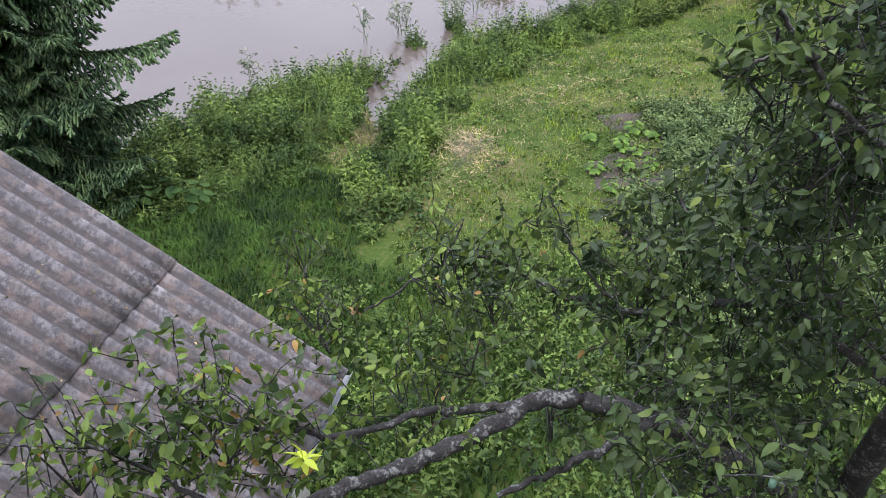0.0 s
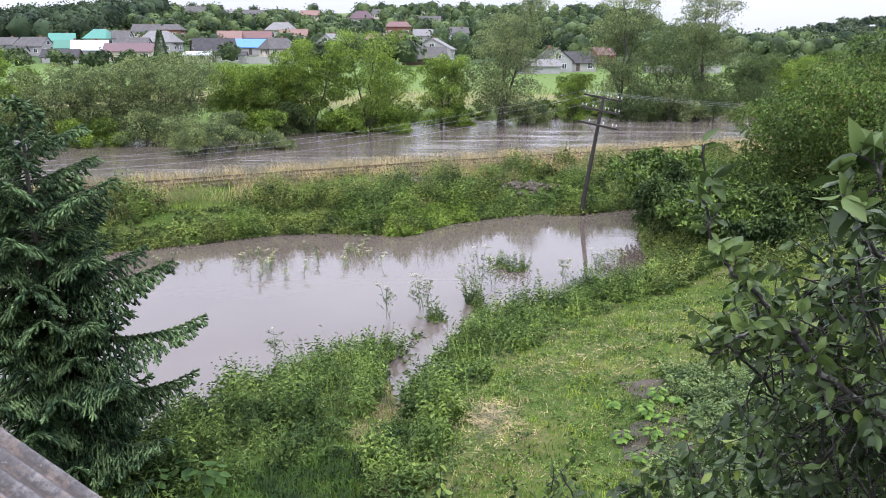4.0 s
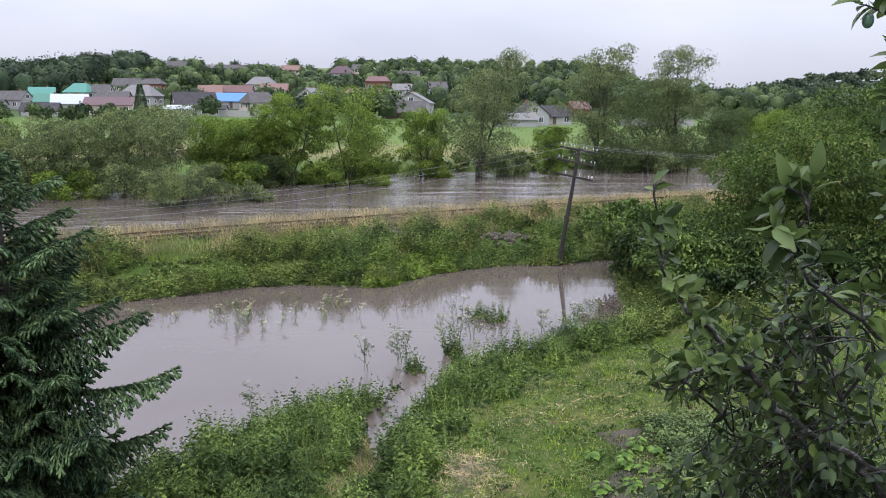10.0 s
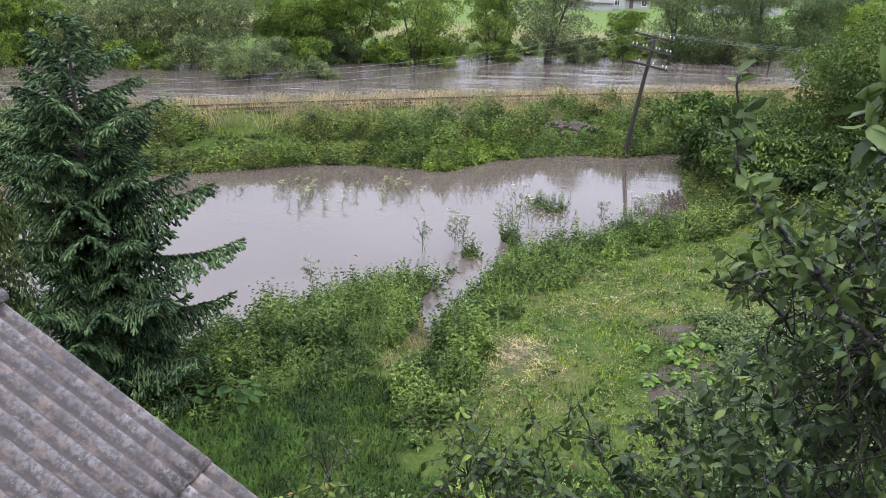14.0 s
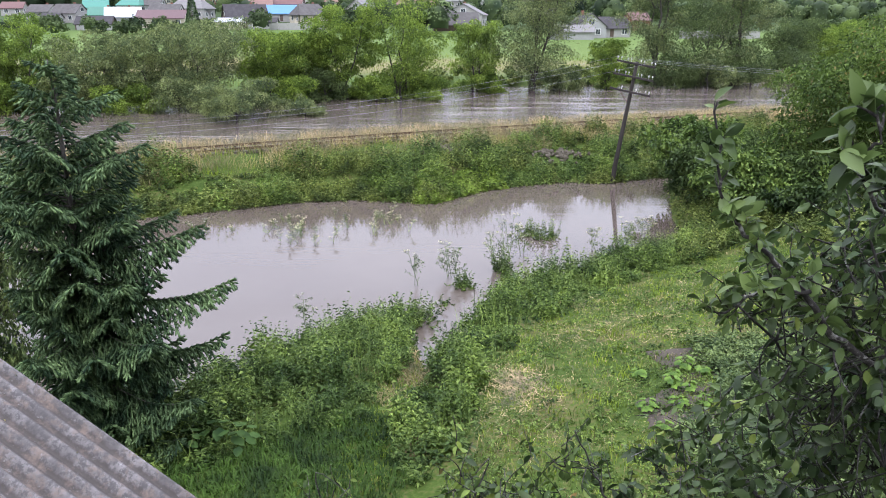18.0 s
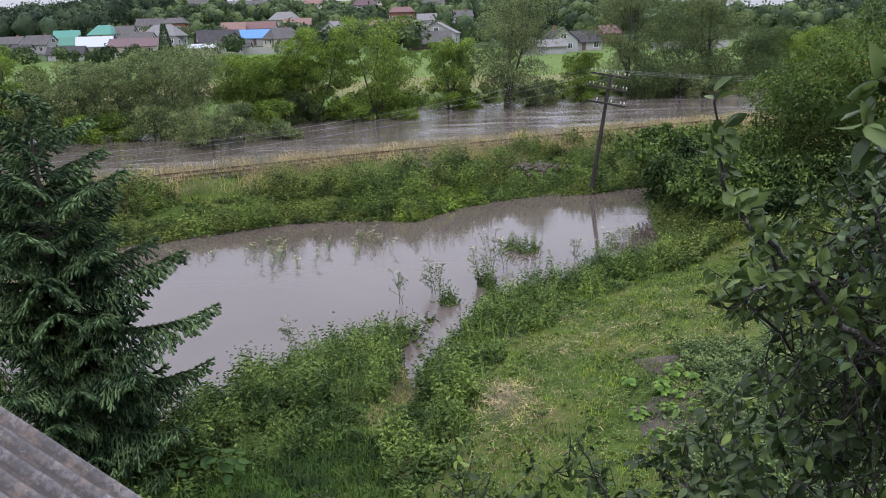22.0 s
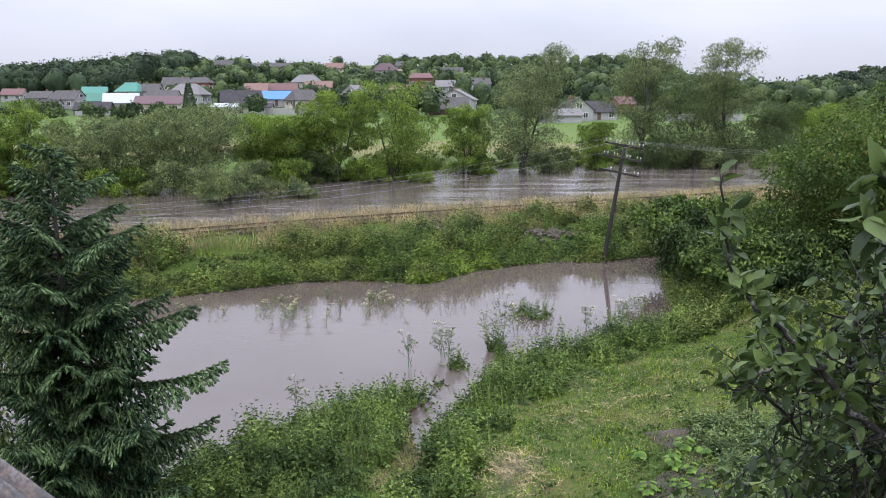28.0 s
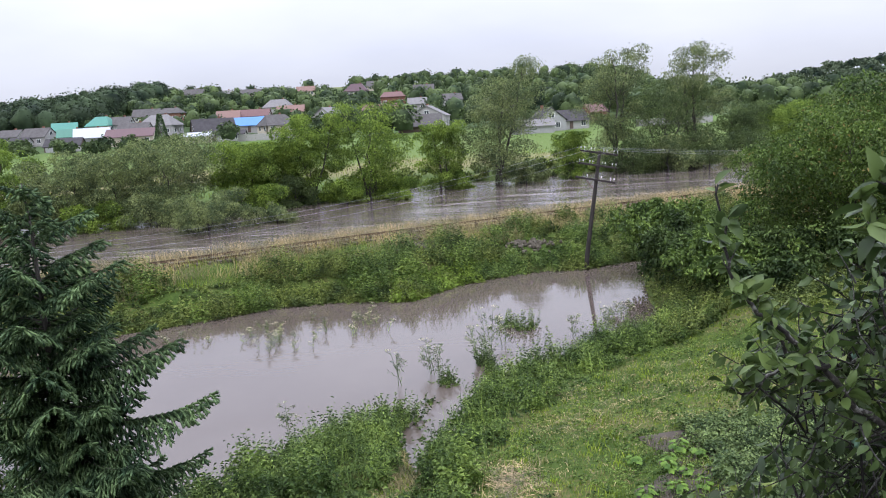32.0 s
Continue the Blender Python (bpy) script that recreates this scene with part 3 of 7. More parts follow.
def tree(name, label, at, height, width, mat, seed, leaf=0.3, count=7000, bare=0.18, profile="round", limbs=16, droop=0.3, lean=(0, 0), wide=0.5, tuft=0.11, category="tree", group="", upward=0.6, trunk_r=None, stems=1, splay=0.3, pads=0, pad=0.15, loose=0.18):
    """A tree: tapered stems, limbs with twigs, and a crown of many leaves in tufts round the twig ends or in rounded masses."""
    rng = np.random.default_rng(seed)
    thing = empty(name, at)
    tagged(thing, label, category, group)
    r = (trunk_r or 0.018 * height + 0.04) / stems ** 0.4
    lines, tips, trunks = [], [], []
    for st in range(stems):
        sa = 2 * np.pi * st / stems + rng.uniform(-0.5, 0.5)
        away = np.array([math.cos(sa), math.sin(sa)]) * (splay * width * rng.uniform(0.6, 1.1) if stems > 1 else 0.0)
        top = np.array([lean[0] + away[0], lean[1] + away[1], height * (0.93 if st == 0 else rng.uniform(0.68, 0.92))])
        foot = np.array([*(away * 0.12), 0.0])
        trunk_pts, trunk_r_ = [], []
        for k in range(8):
            u = k / 7
            flare = np.array([u ** 1.35, u ** 1.35, u])
            trunk_pts.append(foot * (1 - u) + top * flare + np.array([*(rng.normal(size=2) * 0.014 * height * (u > 0)), -0.3 if k == 0 else 0]))
            trunk_r_.append(r * (1.25 if k == 0 else 1 - 0.85 * u))
        trunk_pts = np.array(trunk_pts)
        trunks.append((trunk_pts, trunk_r_))
        for i in range(max(7, limbs // stems)):
            u = bare + (0.97 - bare) * (i + rng.uniform(0, 0.9)) / max(7, limbs // stems)
            base = np.array([np.interp(u * 0.98, np.linspace(0, 1, 8), trunk_pts[:, k]) for k in range(3)])
            cu = (u - bare) / (1 - bare)
            reach = width / 2 * PROFILE[profile](cu) * rng.uniform(0.7, 1.15) / stems ** 0.4
            a = i * 2.4 + rng.uniform(-0.5, 0.5)
            way = np.array([np.cos(a), np.sin(a), upward * rng.uniform(0.5, 1.2) + 0.5 * cu])
            pts, rad = limb(rng, base, way, reach * 1.1, r * 0.42 * (1 - 0.6 * u), r * 0.06, 6, 0.14, 0.02)
            lines.append((pts, rad))
            for j in range(5):
                w = rng.uniform(0.3, 1.0)
                b2 = np.array([np.interp(w, np.linspace(0, 1, 6), pts[:, k]) for k in range(3)])
                tw, tr = limb(rng, b2, unit(way) + rng.normal(size=3) * 0.7, reach * rng.uniform(0.25, 0.45), r * 0.1, r * 0.03, 4, 0.2, 0.03)
                lines.append((tw, tr))
                tips += [tw[-1], tw[-2] * 0.5 + tw[-1] * 0.5]
            tips.append(pts[-1])
        tips += [trunk_pts[-1], trunk_pts[-1] * 0.5 + trunk_pts[-2] * 0.5, trunk_pts[-2]]
    tips = np.array(tips)
    weight = rng.uniform(0.35, 1.65, len(tips))
    pick = rng.choice(len(tips), count, p=weight / weight.sum())
    rad = tuft * width * (0.5 + 0.9 * rng.random(len(tips)))[pick]
    off = unit(rng.normal(size=(count, 3))) * (rad * rng.random(count) ** 0.45)[:, None] * np.array([1, 1, 0.72])
    pos = tips[pick] + off
    if pads:
        # leaf masses: spread-out centres, each a leafy shell open below
        own = [int(rng.integers(len(tips)))]
        gap = np.full(len(tips), np.inf)
        for k in range(pads - 1):
            gap = np.minimum(gap, np.linalg.norm((tips - tips[own[-1]]) / np.array([1, 1, 0.8]), axis=1))
            own.append(int(np.argmax(gap * rng.uniform(0.6, 1.0, len(gap)))))
        size = pad * width * rng.uniform(0.6, 1.3, pads)
        mass = rng.choice(pads, count, p=size ** 2 / (size ** 2).sum())
        shell = unit(rng.normal(size=(count, 3)) + np.array([0, 0, 0.35]))
        off2 = shell * (size[mass] * (0.72 + 0.38 * rng.random(count)))[:, None] * np.array([1, 1, 0.7])
        lump = 1 + 0.16 * np.sin(5 * shell[:, 0] + mass) * np.sin(6 * shell[:, 1] + 2 * mass)
        inmass = rng.random(count) > loose
        pos = np.where(inmass[:, None], tips[np.array(own)][mass] + off2 * lump[:, None], pos)
        off = np.where(inmass[:, None], off2, off)
        rad = np.where(inmass, size[mass], rad)
    pos[:, 2] = np.maximum(pos[:, 2], 0.05 * height * rng.uniform(0.3, 1.6, count))
    # bring the whole to its true height and width
    fz = height / np.percentile(pos[:, 2], 99.7)
    fx = width / 2 / np.percentile(np.hypot(pos[:, 0] - lean[0] * pos[:, 2] / height, pos[:, 1]), 96)
    fit = np.array([fx, fx, fz])
    pos = pos * fit
    for trunk_pts, trunk_r_ in trunks:
        link_mesh("trunk", *tubes([(trunk_pts * fit, trunk_r_)], 8), MAT["bark"], thing, smooth=True)
    link_mesh("limbwork", *tubes([(q * fit, w_) for q, w_ in lines], 3), MAT["bark"], thing, smooth=True)["kind"] = "stuff"
    way = off / (rad[:, None] + 1e-6) * 0.8 + rng.normal(size=(count, 3)) * 0.55 + np.array([0, 0, 0.1 - droop])
    V, T = leaves(rng, pos, way, leaf * rng.uniform(0.55, 1.25, count), wide)
    link_mesh("crown", V, T, mat, thing)
    return thing


def on_land(x, y, dz=0.0):
    return (x, y, float(land(x, y)) + dz)


def along_view(bearing, dist):
    """Ground spot at a bearing (sideways per metre of reach) and forward distance from the balcony."""
    return bearing * dist, dist


FAR_TREES = [
    # bearing, distance, height, width, leaf kind, profile, seed, stems, label
    (-0.62, 80, 10.5, 9, "bright", "round", 1, 2, "leafy young tree with fresh green leaves on the flooded bank"),
    (-0.553, 82, 10.6, 9, "bright", "round", 2, 2, "dark green leafy tree standing at the river"),
    (-0.46, 82, 9.0, 9.5, "willow", "round", 3, 3, "light green bushy tree standing at the river"),
    (-0.39, 84, 9.4, 9, "willow", "round", 4, 3, "grey-green bushy willow standing in flood water"),
    (-0.318, 86, 10.2, 10.5, "willow", "round", 5, 4, "grey-green broad willow standing in flood water"),
    (-0.231, 90, 9.0, 8.6, "bright", "round", 6, 3, "fresh green tree standing in flood water"),
    (-0.185, 93, 8.6, 7, "bright", "round", 7, 2, "fresh green rounded tree standing in flood water"),
    (-0.14, 94, 11.6, 8.2, "bright", "round", 8, 3, "tall fresh green tree standing in flood water"),
    (-0.068, 95, 12.6, 10, "bright", "round", 9, 4, "tall bright green tree with several stems in flood water"),
    (0.028, 102, 9.8, 6, "bright", "tall", 10, 2, "slim green tree standing in flood water"),
    (0.098, 103, 17.2, 11.5, "willow", "tall", 11, 3, "tall airy willow with leaning stems at the river"),
    (0.194, 106, 7.4, 4.6, "bright", "tall", 12, 2, "small green bush tree beside the river"),
    (0.254, 112, 18.6, 9.5, "willow", "tall", 13, 3, "tall airy grey-green willow at the river"),
    (0.315, 112, 13.5, 12.5, "dark", "round", 14, 3, "dense dark green willow beside the river"),
    (0.352, 115, 19, 10.0, "willow", "tall", 15, 3, "tall airy willow with upright limbs at the river"),
    (0.42, 125, 10.0, 9, "dark", "round", 16, 2, "dark green tree beyond the river"),
    (0.48, 130, 9.6, 11, "bright", "round", 17, 2, "green tree beyond the river"),
    (0.55, 120, 10, 11, "dark", "round", 18, 2, "dark green tree beyond the river"),
]
for bearing, dist, height, width, kind, prof, seed, stems, label in FAR_TREES:
    x, y = along_view(bearing, dist)
    z = float(land(x, y))
    airy = prof == "tall"
    tree("river_tree", label, (x, y, max(z, -0.6)), height - 1.0 - max(z, -0.6), width * 1.1, MAT[kind], seed, leaf=0.25, wide=0.5 if kind != "willow" else 0.4,
         count=19000 if not airy else int(2300 * width), profile=prof, bare=0.08 if seed == 11 else 0.0, limbs=36, lean=(1.6, 0) if seed == 11 else (0, 0), droop=0.35,
         tuft=0.12 if kind == "willow" else 0.1, group="trees along the river", upward=0.75 if airy else 0.55, stems=stems, splay=0.15 if airy else 0.28, pads=44 if airy else 30, pad=0.1 if airy else 0.125, loose=0.5 if airy else 0.2)

# undergrowth hanging into the water between the trunks
for k, (bearing, dist, height, width, kind) in enumerate(((-0.58, 79, 3.6, 7, "bright"), (-0.505, 80, 4.5, 7, "willow"), (-0.425, 80, 3.2, 7, "bright"), (-0.355, 81, 4.0, 7, "willow"), (-0.205, 88, 3.4, 5.5, "bright"), (-0.165, 91, 4.2, 6, "dark"), (-0.1, 92, 3.2, 5.5, "bright"), (-0.035, 93, 3.0, 5, "bright"),
                                                    (0.045, 101, 2.6, 4, "bright"), (0.135, 104, 3.2, 5.5, "willow"), (0.275, 108, 5.5, 8, "dark"), (0.32, 108, 5.5, 8, "willow"), (0.375, 110, 5, 8, "dark"), (0.43, 114, 5.5, 8, "dark"))):
    x, y = along_view(bearing, dist)
    tree("river_bush", "low leafy bush at the flooded river's edge", (x, y, max(float(land(x, y)), -0.4)), height, width, MAT[kind], 600 + k, leaf=0.26, count=5200, bare=0.0, profile="mound", limbs=14, tuft=0.12, category="bush", group="bushes along the river", pads=16, pad=0.17)

# low willow bush out in the river
bx, by = along_view(-0.282, 75)
tree("willow_bush", "low grey-green willow bush standing in the river", (bx, by, -0.5), 4.0, 9.5, MAT["willow"], 30, leaf=0.24, wide=0.35, count=16000, bare=0.02, profile="mound", limbs=22, tuft=0.1, category="bush", pads=36, pad=0.12)
tree("willow_bush", "small willow bush at the river's edge", (bx + 6.2, by + 3, -0.5), 2.2, 4.5, MAT["willow"], 31, leaf=0.24, wide=0.35, count=4500, bare=0.02, profile="mound", limbs=12, tuft=0.1, category="bush")

# big tree and shrubs at the closed end of the pond
tree("walnut_tree", "large spreading green tree beside the pond", on_land(19.2, 33), 7.7, 11.0, MAT["walnut"], 40, leaf=0.17, count=46000, bare=0.04, profile="broad", limbs=44, tuft=0.075, stems=3, splay=0.25, pads=90, pad=0.085)
tree("walnut_tree", "tall green tree with upright shoots beside the garden", on_land(22.8, 36), 9.6, 8.5, MAT["walnut"], 41, leaf=0.17, count=22000, bare=0.08, profile="tall", limbs=34, tuft=0.07, pads=60, pad=0.09, stems=4, splay=0.25, upward=1.0)
tree("elder_bush", "dense dark green bush at the end of the pond", on_land(13.3, 42.5), 3.2, 5.4, MAT["weed"], 42, leaf=0.28, count=9000, bare=0.03, profile="mound", limbs=22, tuft=0.12, category="bush")
tree("elder_bush", "dark green bush leaning over the water", on_land(12.0, 36.0), 3.0, 4.6, MAT["painted_shade_bush"], 43, leaf=0.24, count=8000, bare=0.03, profile="mound", limbs=20, tuft=0.12, category="bush")
tree("elder_bush", "green bush beside the lawn", on_land(12.6, 31.5), 2.6, 4.6, MAT["weed"], 44, leaf=0.22, count=7000, bare=0.03, profile="mound", limbs=20, tuft=0.12, category="bush")

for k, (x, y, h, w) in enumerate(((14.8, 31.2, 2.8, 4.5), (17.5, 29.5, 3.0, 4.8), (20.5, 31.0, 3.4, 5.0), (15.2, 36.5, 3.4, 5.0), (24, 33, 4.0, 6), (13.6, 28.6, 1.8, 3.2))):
    tree("elder_bush", "green bush under the big tree with shade painted into its leaves", on_land(x, y), h * 0.8, w, MAT["painted_shade_bush"], 640 + k, leaf=0.22, count=6000, bare=0.0, profile="mound", limbs=16, tuft=0.12, category="bush", group="bushes under the big tree")

# weeping willow beyond the spruce
tree("weeping_willow", "weeping willow with hanging grey-green leaves by the water", on_land(-14.2, 19.5), 7.0, 6.0, MAT["weeping"], 45, leaf=0.17, count=34000, bare=0.1, profile="broad", limbs=34, droop=1.8, wide=0.22, tuft=0.12, stems=2)
tree("river_tree", "green tree beyond the near bank of the river", on_land(-40, 52), 8.0, 9.0, MAT["bright"], 46, leaf=0.4, count=7000, bare=0.05, profile="round", limbs=20)


# ---- spruce ----
def spruce(at, height, seed):
    """Tiers of drooping boughs; each bough a flat spray of shoots, each shoot a bristling brush of needles."""
    rng = np.random.default_rng(seed)
    thing = tagged(empty("spruce_tree", at), "blue-green spruce with drooping needled branches beside the bank", "tree")
    trunk_pts = np.array([[0.05 * math.sin(k), 0.04 * math.cos(2 * k), height * k / 10 - 0.2 * (k == 0)] for k in range(11)])
    link_mesh("trunk", *tubes([(trunk_pts, np.linspace(0.13, 0.012, 11))], 8), MAT["bark"], thing, smooth=True)
    wood, axes = [], []

    def bough(h, a, length, u):
        out = np.array([math.cos(a), math.sin(a), 0])
        side = np.array([-out[1], out[0], 0])
        k = np.linspace(0, 1, 8)
        pts = np.array([0, 0, h]) + out * (k * length)[:, None] + side * (0.05 * length * rng.normal() * k * k)[:, None]
        pts[:, 2] += (-(0.36 - 0.7 * u) * np.sin(k * np.pi * 0.6) + 0.16 * k ** 3 + 0.1 * u * k) * length
        wood.append((pts, np.linspace(0.011 + 0.006 * length, 0.003, 8)))
        w = 0.1
        while w < 1.0:
            p = np.array([np.interp(w, k, pts[:, c]) for c in range(3)])
            q = np.array([np.interp(min(w + 0.08, 1.05), k, pts[:, c]) for c in range(3)]) + out * 0.001
            tang = unit(q - p)
            axes.append((p, tang + rng.normal(size=3) * 0.08, 0.2))
            for sg in (-1, 1):
                sl = (0.17 + 0.36 * length * (1 - w) ** 0.75 * min(1, w / 0.3)) * rng.uniform(0.8, 1.2)
                way = unit(side * sg * 0.85 + tang * 0.85 + np.array([0, 0, rng.uniform(-0.35, -0.1)]))
                m = max(1, round(sl / 0.15))
                for j in range(m):
                    v = j / m
                    b0 = p + way * sl * v + np.array([0, 0, -0.5 * sl]) * v * v
                    fall = np.array([0, 0, -0.1 - 0.9 * v])
                    axes.append((b0, way + fall + rng.normal(size=3) * 0.06, 0.2))
                    for s2 in (-1, 1):
                        if (j or m == 1) and rng.random() < 0.72:
                            axes.append((b0, way * 0.9 + np.cross(way, [0, 0, 1.0]) * s2 * 0.8 + fall + np.array([0, 0, -0.25]), 0.15 * rng.uniform(0.8, 1.2)))
            w += 0.125 / length

    h, tier = 0.35, 0
    while h < height - 0.15:
        u = h / height
        reach = np.interp(u, [0, 0.2, 0.35, 0.5, 0.65, 0.8, 0.9, 1], [2.3, 2.15, 1.9, 1.6, 1.7, 1.15, 0.7, 0.12])
        n = 10 if u < 0.6 else 8 if u < 0.8 else 5
        for i in range(n):
            a = 2 * np.pi * (i + 0.5 * (tier % 2)) / n + rng.uniform(-0.34, 0.34)
            bough(h + rng.uniform(-0.16, 0.16), a, reach * rng.uniform(0.62, 1.2) * (1 - 0.4 * max(0.0, -math.cos(a)) * (u < 0.56)), u)
        for i in range(n - 2 if u < 0.55 else 0):
            bough(h + 0.28 + rng.uniform(-0.12, 0.12), 2 * np.pi * (i + 0.25) / (n - 2) + rng.uniform(-0.4, 0.4), reach * rng.uniform(0.4, 0.72), u)
        h += 0.58 * rng.uniform(0.85, 1.15) * (1.15 - 0.45 * u)
        tier += 1
    # a few long boughs reach out over the bank
    for u, a, length in ((0.54, 0.0, 2.5), (0.43, -0.12, 3.1), (0.3, 0.1, 2.7), (0.36, -0.6, 2.5), (0.22, -0.45, 2.6)):
        bough(u * height, a, length, u)
    for k in range(5):
        axes.append((np.array([0, 0, height - 0.85 + 0.17 * k]), np.array([rng.normal() * 0.1, rng.normal() * 0.1, 1.0]), 0.18))
    link_mesh("branchwork", *tubes(wood, 4), MAT["bark"], thing, smooth=True)["kind"] = "stuff"
    at0 = np.array([q[0] for q in axes])
    way0 = unit(np.array([q[1] for q in axes]))
    len0 = np.array([q[2] for q in axes])
    na, sides = len(axes), 4
    e1 = unit(np.cross(way0, np.array([0.3, 0.2, 1.0])))
    e2 = np.cross(way0, e1)
    sag = np.array([0, 0, -0.15])
    along = lambda t: at0 + (way0 + sag * t) * (len0 * t)[:, None]
    stations = ((0.0, 0.02), (0.72, 0.024))
    cols, tri = [], []
    for i, (t, g) in enumerate(stations):
        for k in range(sides):
            a = 2 * np.pi * (k + 0.5 * (i % 2)) / sides
            cols.append(along(t) + (e1 * math.cos(a) + e2 * math.sin(a)) * g)
    cols.append(along(1.0))
    tip = len(cols) - 1
    for i in range(2):
        for k in range(sides):
            p0, p1 = i * sides + k, i * sides + (k + 1) % sides
            if i < 1:
                tri += [(p0, p1, p1 + sides), (p0, p1 + sides, p0 + sides)]
            else:
                tri.append((p0, p1, tip))
            a = 2 * np.pi * (k + 0.5 + 0.5 * (i % 2)) / sides + rng.uniform(-0.4, 0.4, na)
            out = e1 * np.cos(a)[:, None] + e2 * np.sin(a)[:, None]
            nl = 0.06 * rng.uniform(0.8, 1.2, na)[:, None] * (1 - 0.12 * i)
            cols.append(along(stations[i][0]) + unit(out + way0 * 0.8) * nl)
            tri.append((p0, p1, len(cols) - 1))
    V = np.stack(cols, 1).reshape(-1, 3)
    T = ((np.arange(na) * len(cols))[:, None, None] + np.array(tri)[None]).reshape(-1, 3)
    link_mesh("needle_foliage", V, T, MAT["spruce"], thing)["kind"] = "stuff"
    return thing


spruce(on_land(-7.3, 14.2), 7.95, 5)


# ---- shed with corrugated roof ----
RIDGE = np.array([math.sin(radians(16)), math.cos(radians(16)), 0.0])
APEX, EAVE = np.array([-4.18, 6.33, 6.97]), np.array([-0.63, 5.31, 4.90])
DOWN = unit(EAVE - APEX)
SLOPE = float(np.linalg.norm(EAVE - APEX))
NORM = unit(np.cross(RIDGE, DOWN))
NORM = NORM if NORM[2] > 0 else -NORM
shed = tagged(empty("shed", (0, 0, 0)), "old shed under grey corrugated asbestos-cement sheets with a lichened ridge", "shed")


def corrugated(start, length, waves, lift, down, norm, seed):
    """One sheet with rounded waves, a few millimetres thick, its lower edge a little uneven."""
    rng = np.random.default_rng(seed)
    per, pitch, depth = 10, 0.177, 0.03
    nu, nv = waves * per + 1, 8
    u = np.linspace(0, waves * pitch, nu)
    v = np.linspace(0, length, nv)
    wave = depth * np.cos(2 * np.pi * u / pitch)
    skew = rng.normal() * 0.004
    top = start - RIDGE * u[:, None, None] + down * v[None, :, None] + norm * (wave[:, None, None] + lift + skew * u[:, None, None] + 0.004 * v[None, :, None])
    low = top - norm * 0.007
    V = np.concatenate([top.reshape(-1, 3), low.reshape(-1, 3)])
    n = nu * nv
    i = (np.arange(nu - 1)[:, None] * nv + np.arange(nv - 1)[None]).ravel()
    q = np.stack([i, i + 1, i + 1 + nv, i + nv], 1)
    rim = []
    for a in range(nu - 1):
        rim.append([a * nv, (a + 1) * nv, (a + 1) * nv + n, a * nv + n])
        rim.append([a * nv + nv - 1, a * nv + nv - 1 + n, (a + 1) * nv + nv - 1 + n, (a + 1) * nv + nv - 1])
    for b in range(nv - 1):
        rim.append([b, b + n, b + 1 + n, b + 1])
        k = (nu - 1) * nv + b
        rim.append([k, k + 1, k + 1 + n, k + n])
    return V, np.concatenate([q, q[:, ::-1] + n, np.array(rim)])


COURSES = ((0.0, 0.56 * SLOPE + 0.1), (0.56 * SLOPE, 0.44 * SLOPE + 0.06))
for col in range(5):
    for row, (from_top, length) in enumerate(COURSES):
        start = APEX - RIDGE * (col * 1.239) + DOWN * from_top + NORM * (0.009 * (1 - row) + 0.004 * (col % 2))
        V, Q = corrugated(start, length, 7, 0.0, DOWN, NORM, col * 7 + row)
        link_mesh("roof_sheet", V, None, MAT["slate"], shed, smooth=True, quads=Q)
BACK = unit(np.array([-DOWN[0], -DOWN[1], DOWN[2]]))
NB = unit(np.cross(BACK, RIDGE))
NB = NB if NB[2] > 0 else -NB
for col in range(5):
    V, Q = corrugated(APEX - RIDGE * (col * 1.239) - DOWN * 0.0 + np.array([0, 0, -0.01]), SLOPE, 7, 0.0, BACK, NB, col + 50)
    link_mesh("roof_sheet", V, None, MAT["slate"], shed, smooth=True, quads=Q)


def ridge_cap(a, b, radius):
    """Half-round cap with flanges over the ridge."""
    k = np.linspace(-1, 1, 13)
    flat = np.array([-DOWN[0], -DOWN[1], 0.0])
    flat = unit(flat)
    prof = [(radius * 1.25 * math.sin(s * 1.75), radius * (0.25 + 1.05 * math.cos(s * 1.75))) for s in k]
    ends = []
    for p in (a, b):
        ends.append(np.array([p + flat * o + np.array([0, 0, h]) for o, h in prof]))
        ends.append(np.array([p + flat * o * 0.93 + np.array([0, 0, h - 0.014]) for o, h in prof]))
    V = np.concatenate(ends)
    n = len(prof)
    Q = []
    for i in range(n - 1):
        Q += [[i, i + 1, 2 * n + i + 1, 2 * n + i], [n + i + 1, n + i, 3 * n + i, 3 * n + i + 1], [i + 1, i, n + i, n + i + 1], [2 * n + i, 2 * n + i + 1, 3 * n + i + 1, 3 * n + i]]
    Q += [[0, 2 * n, 3 * n, n], [n - 1, 2 * n - 1, 4 * n - 1, 3 * n - 1]]
    return V, Q


for k in range(5):
    V, Q = ridge_cap(APEX + RIDGE * (0.04 - k * 1.05) + np.array([0, 0, 0.02 + 0.008 * (k % 2)]), APEX + RIDGE * (0.04 - (k + 1) * 1.05 - 0.06) + np.array([0, 0, 0.02 + 0.008 * (k % 2)]), 0.085)
    cap = link_mesh("ridge_cap", V, None, MAT["lichen_cap"], shed, quads=Q)
    cap["label"] = "half-round ridge cap spotted with orange lichen"

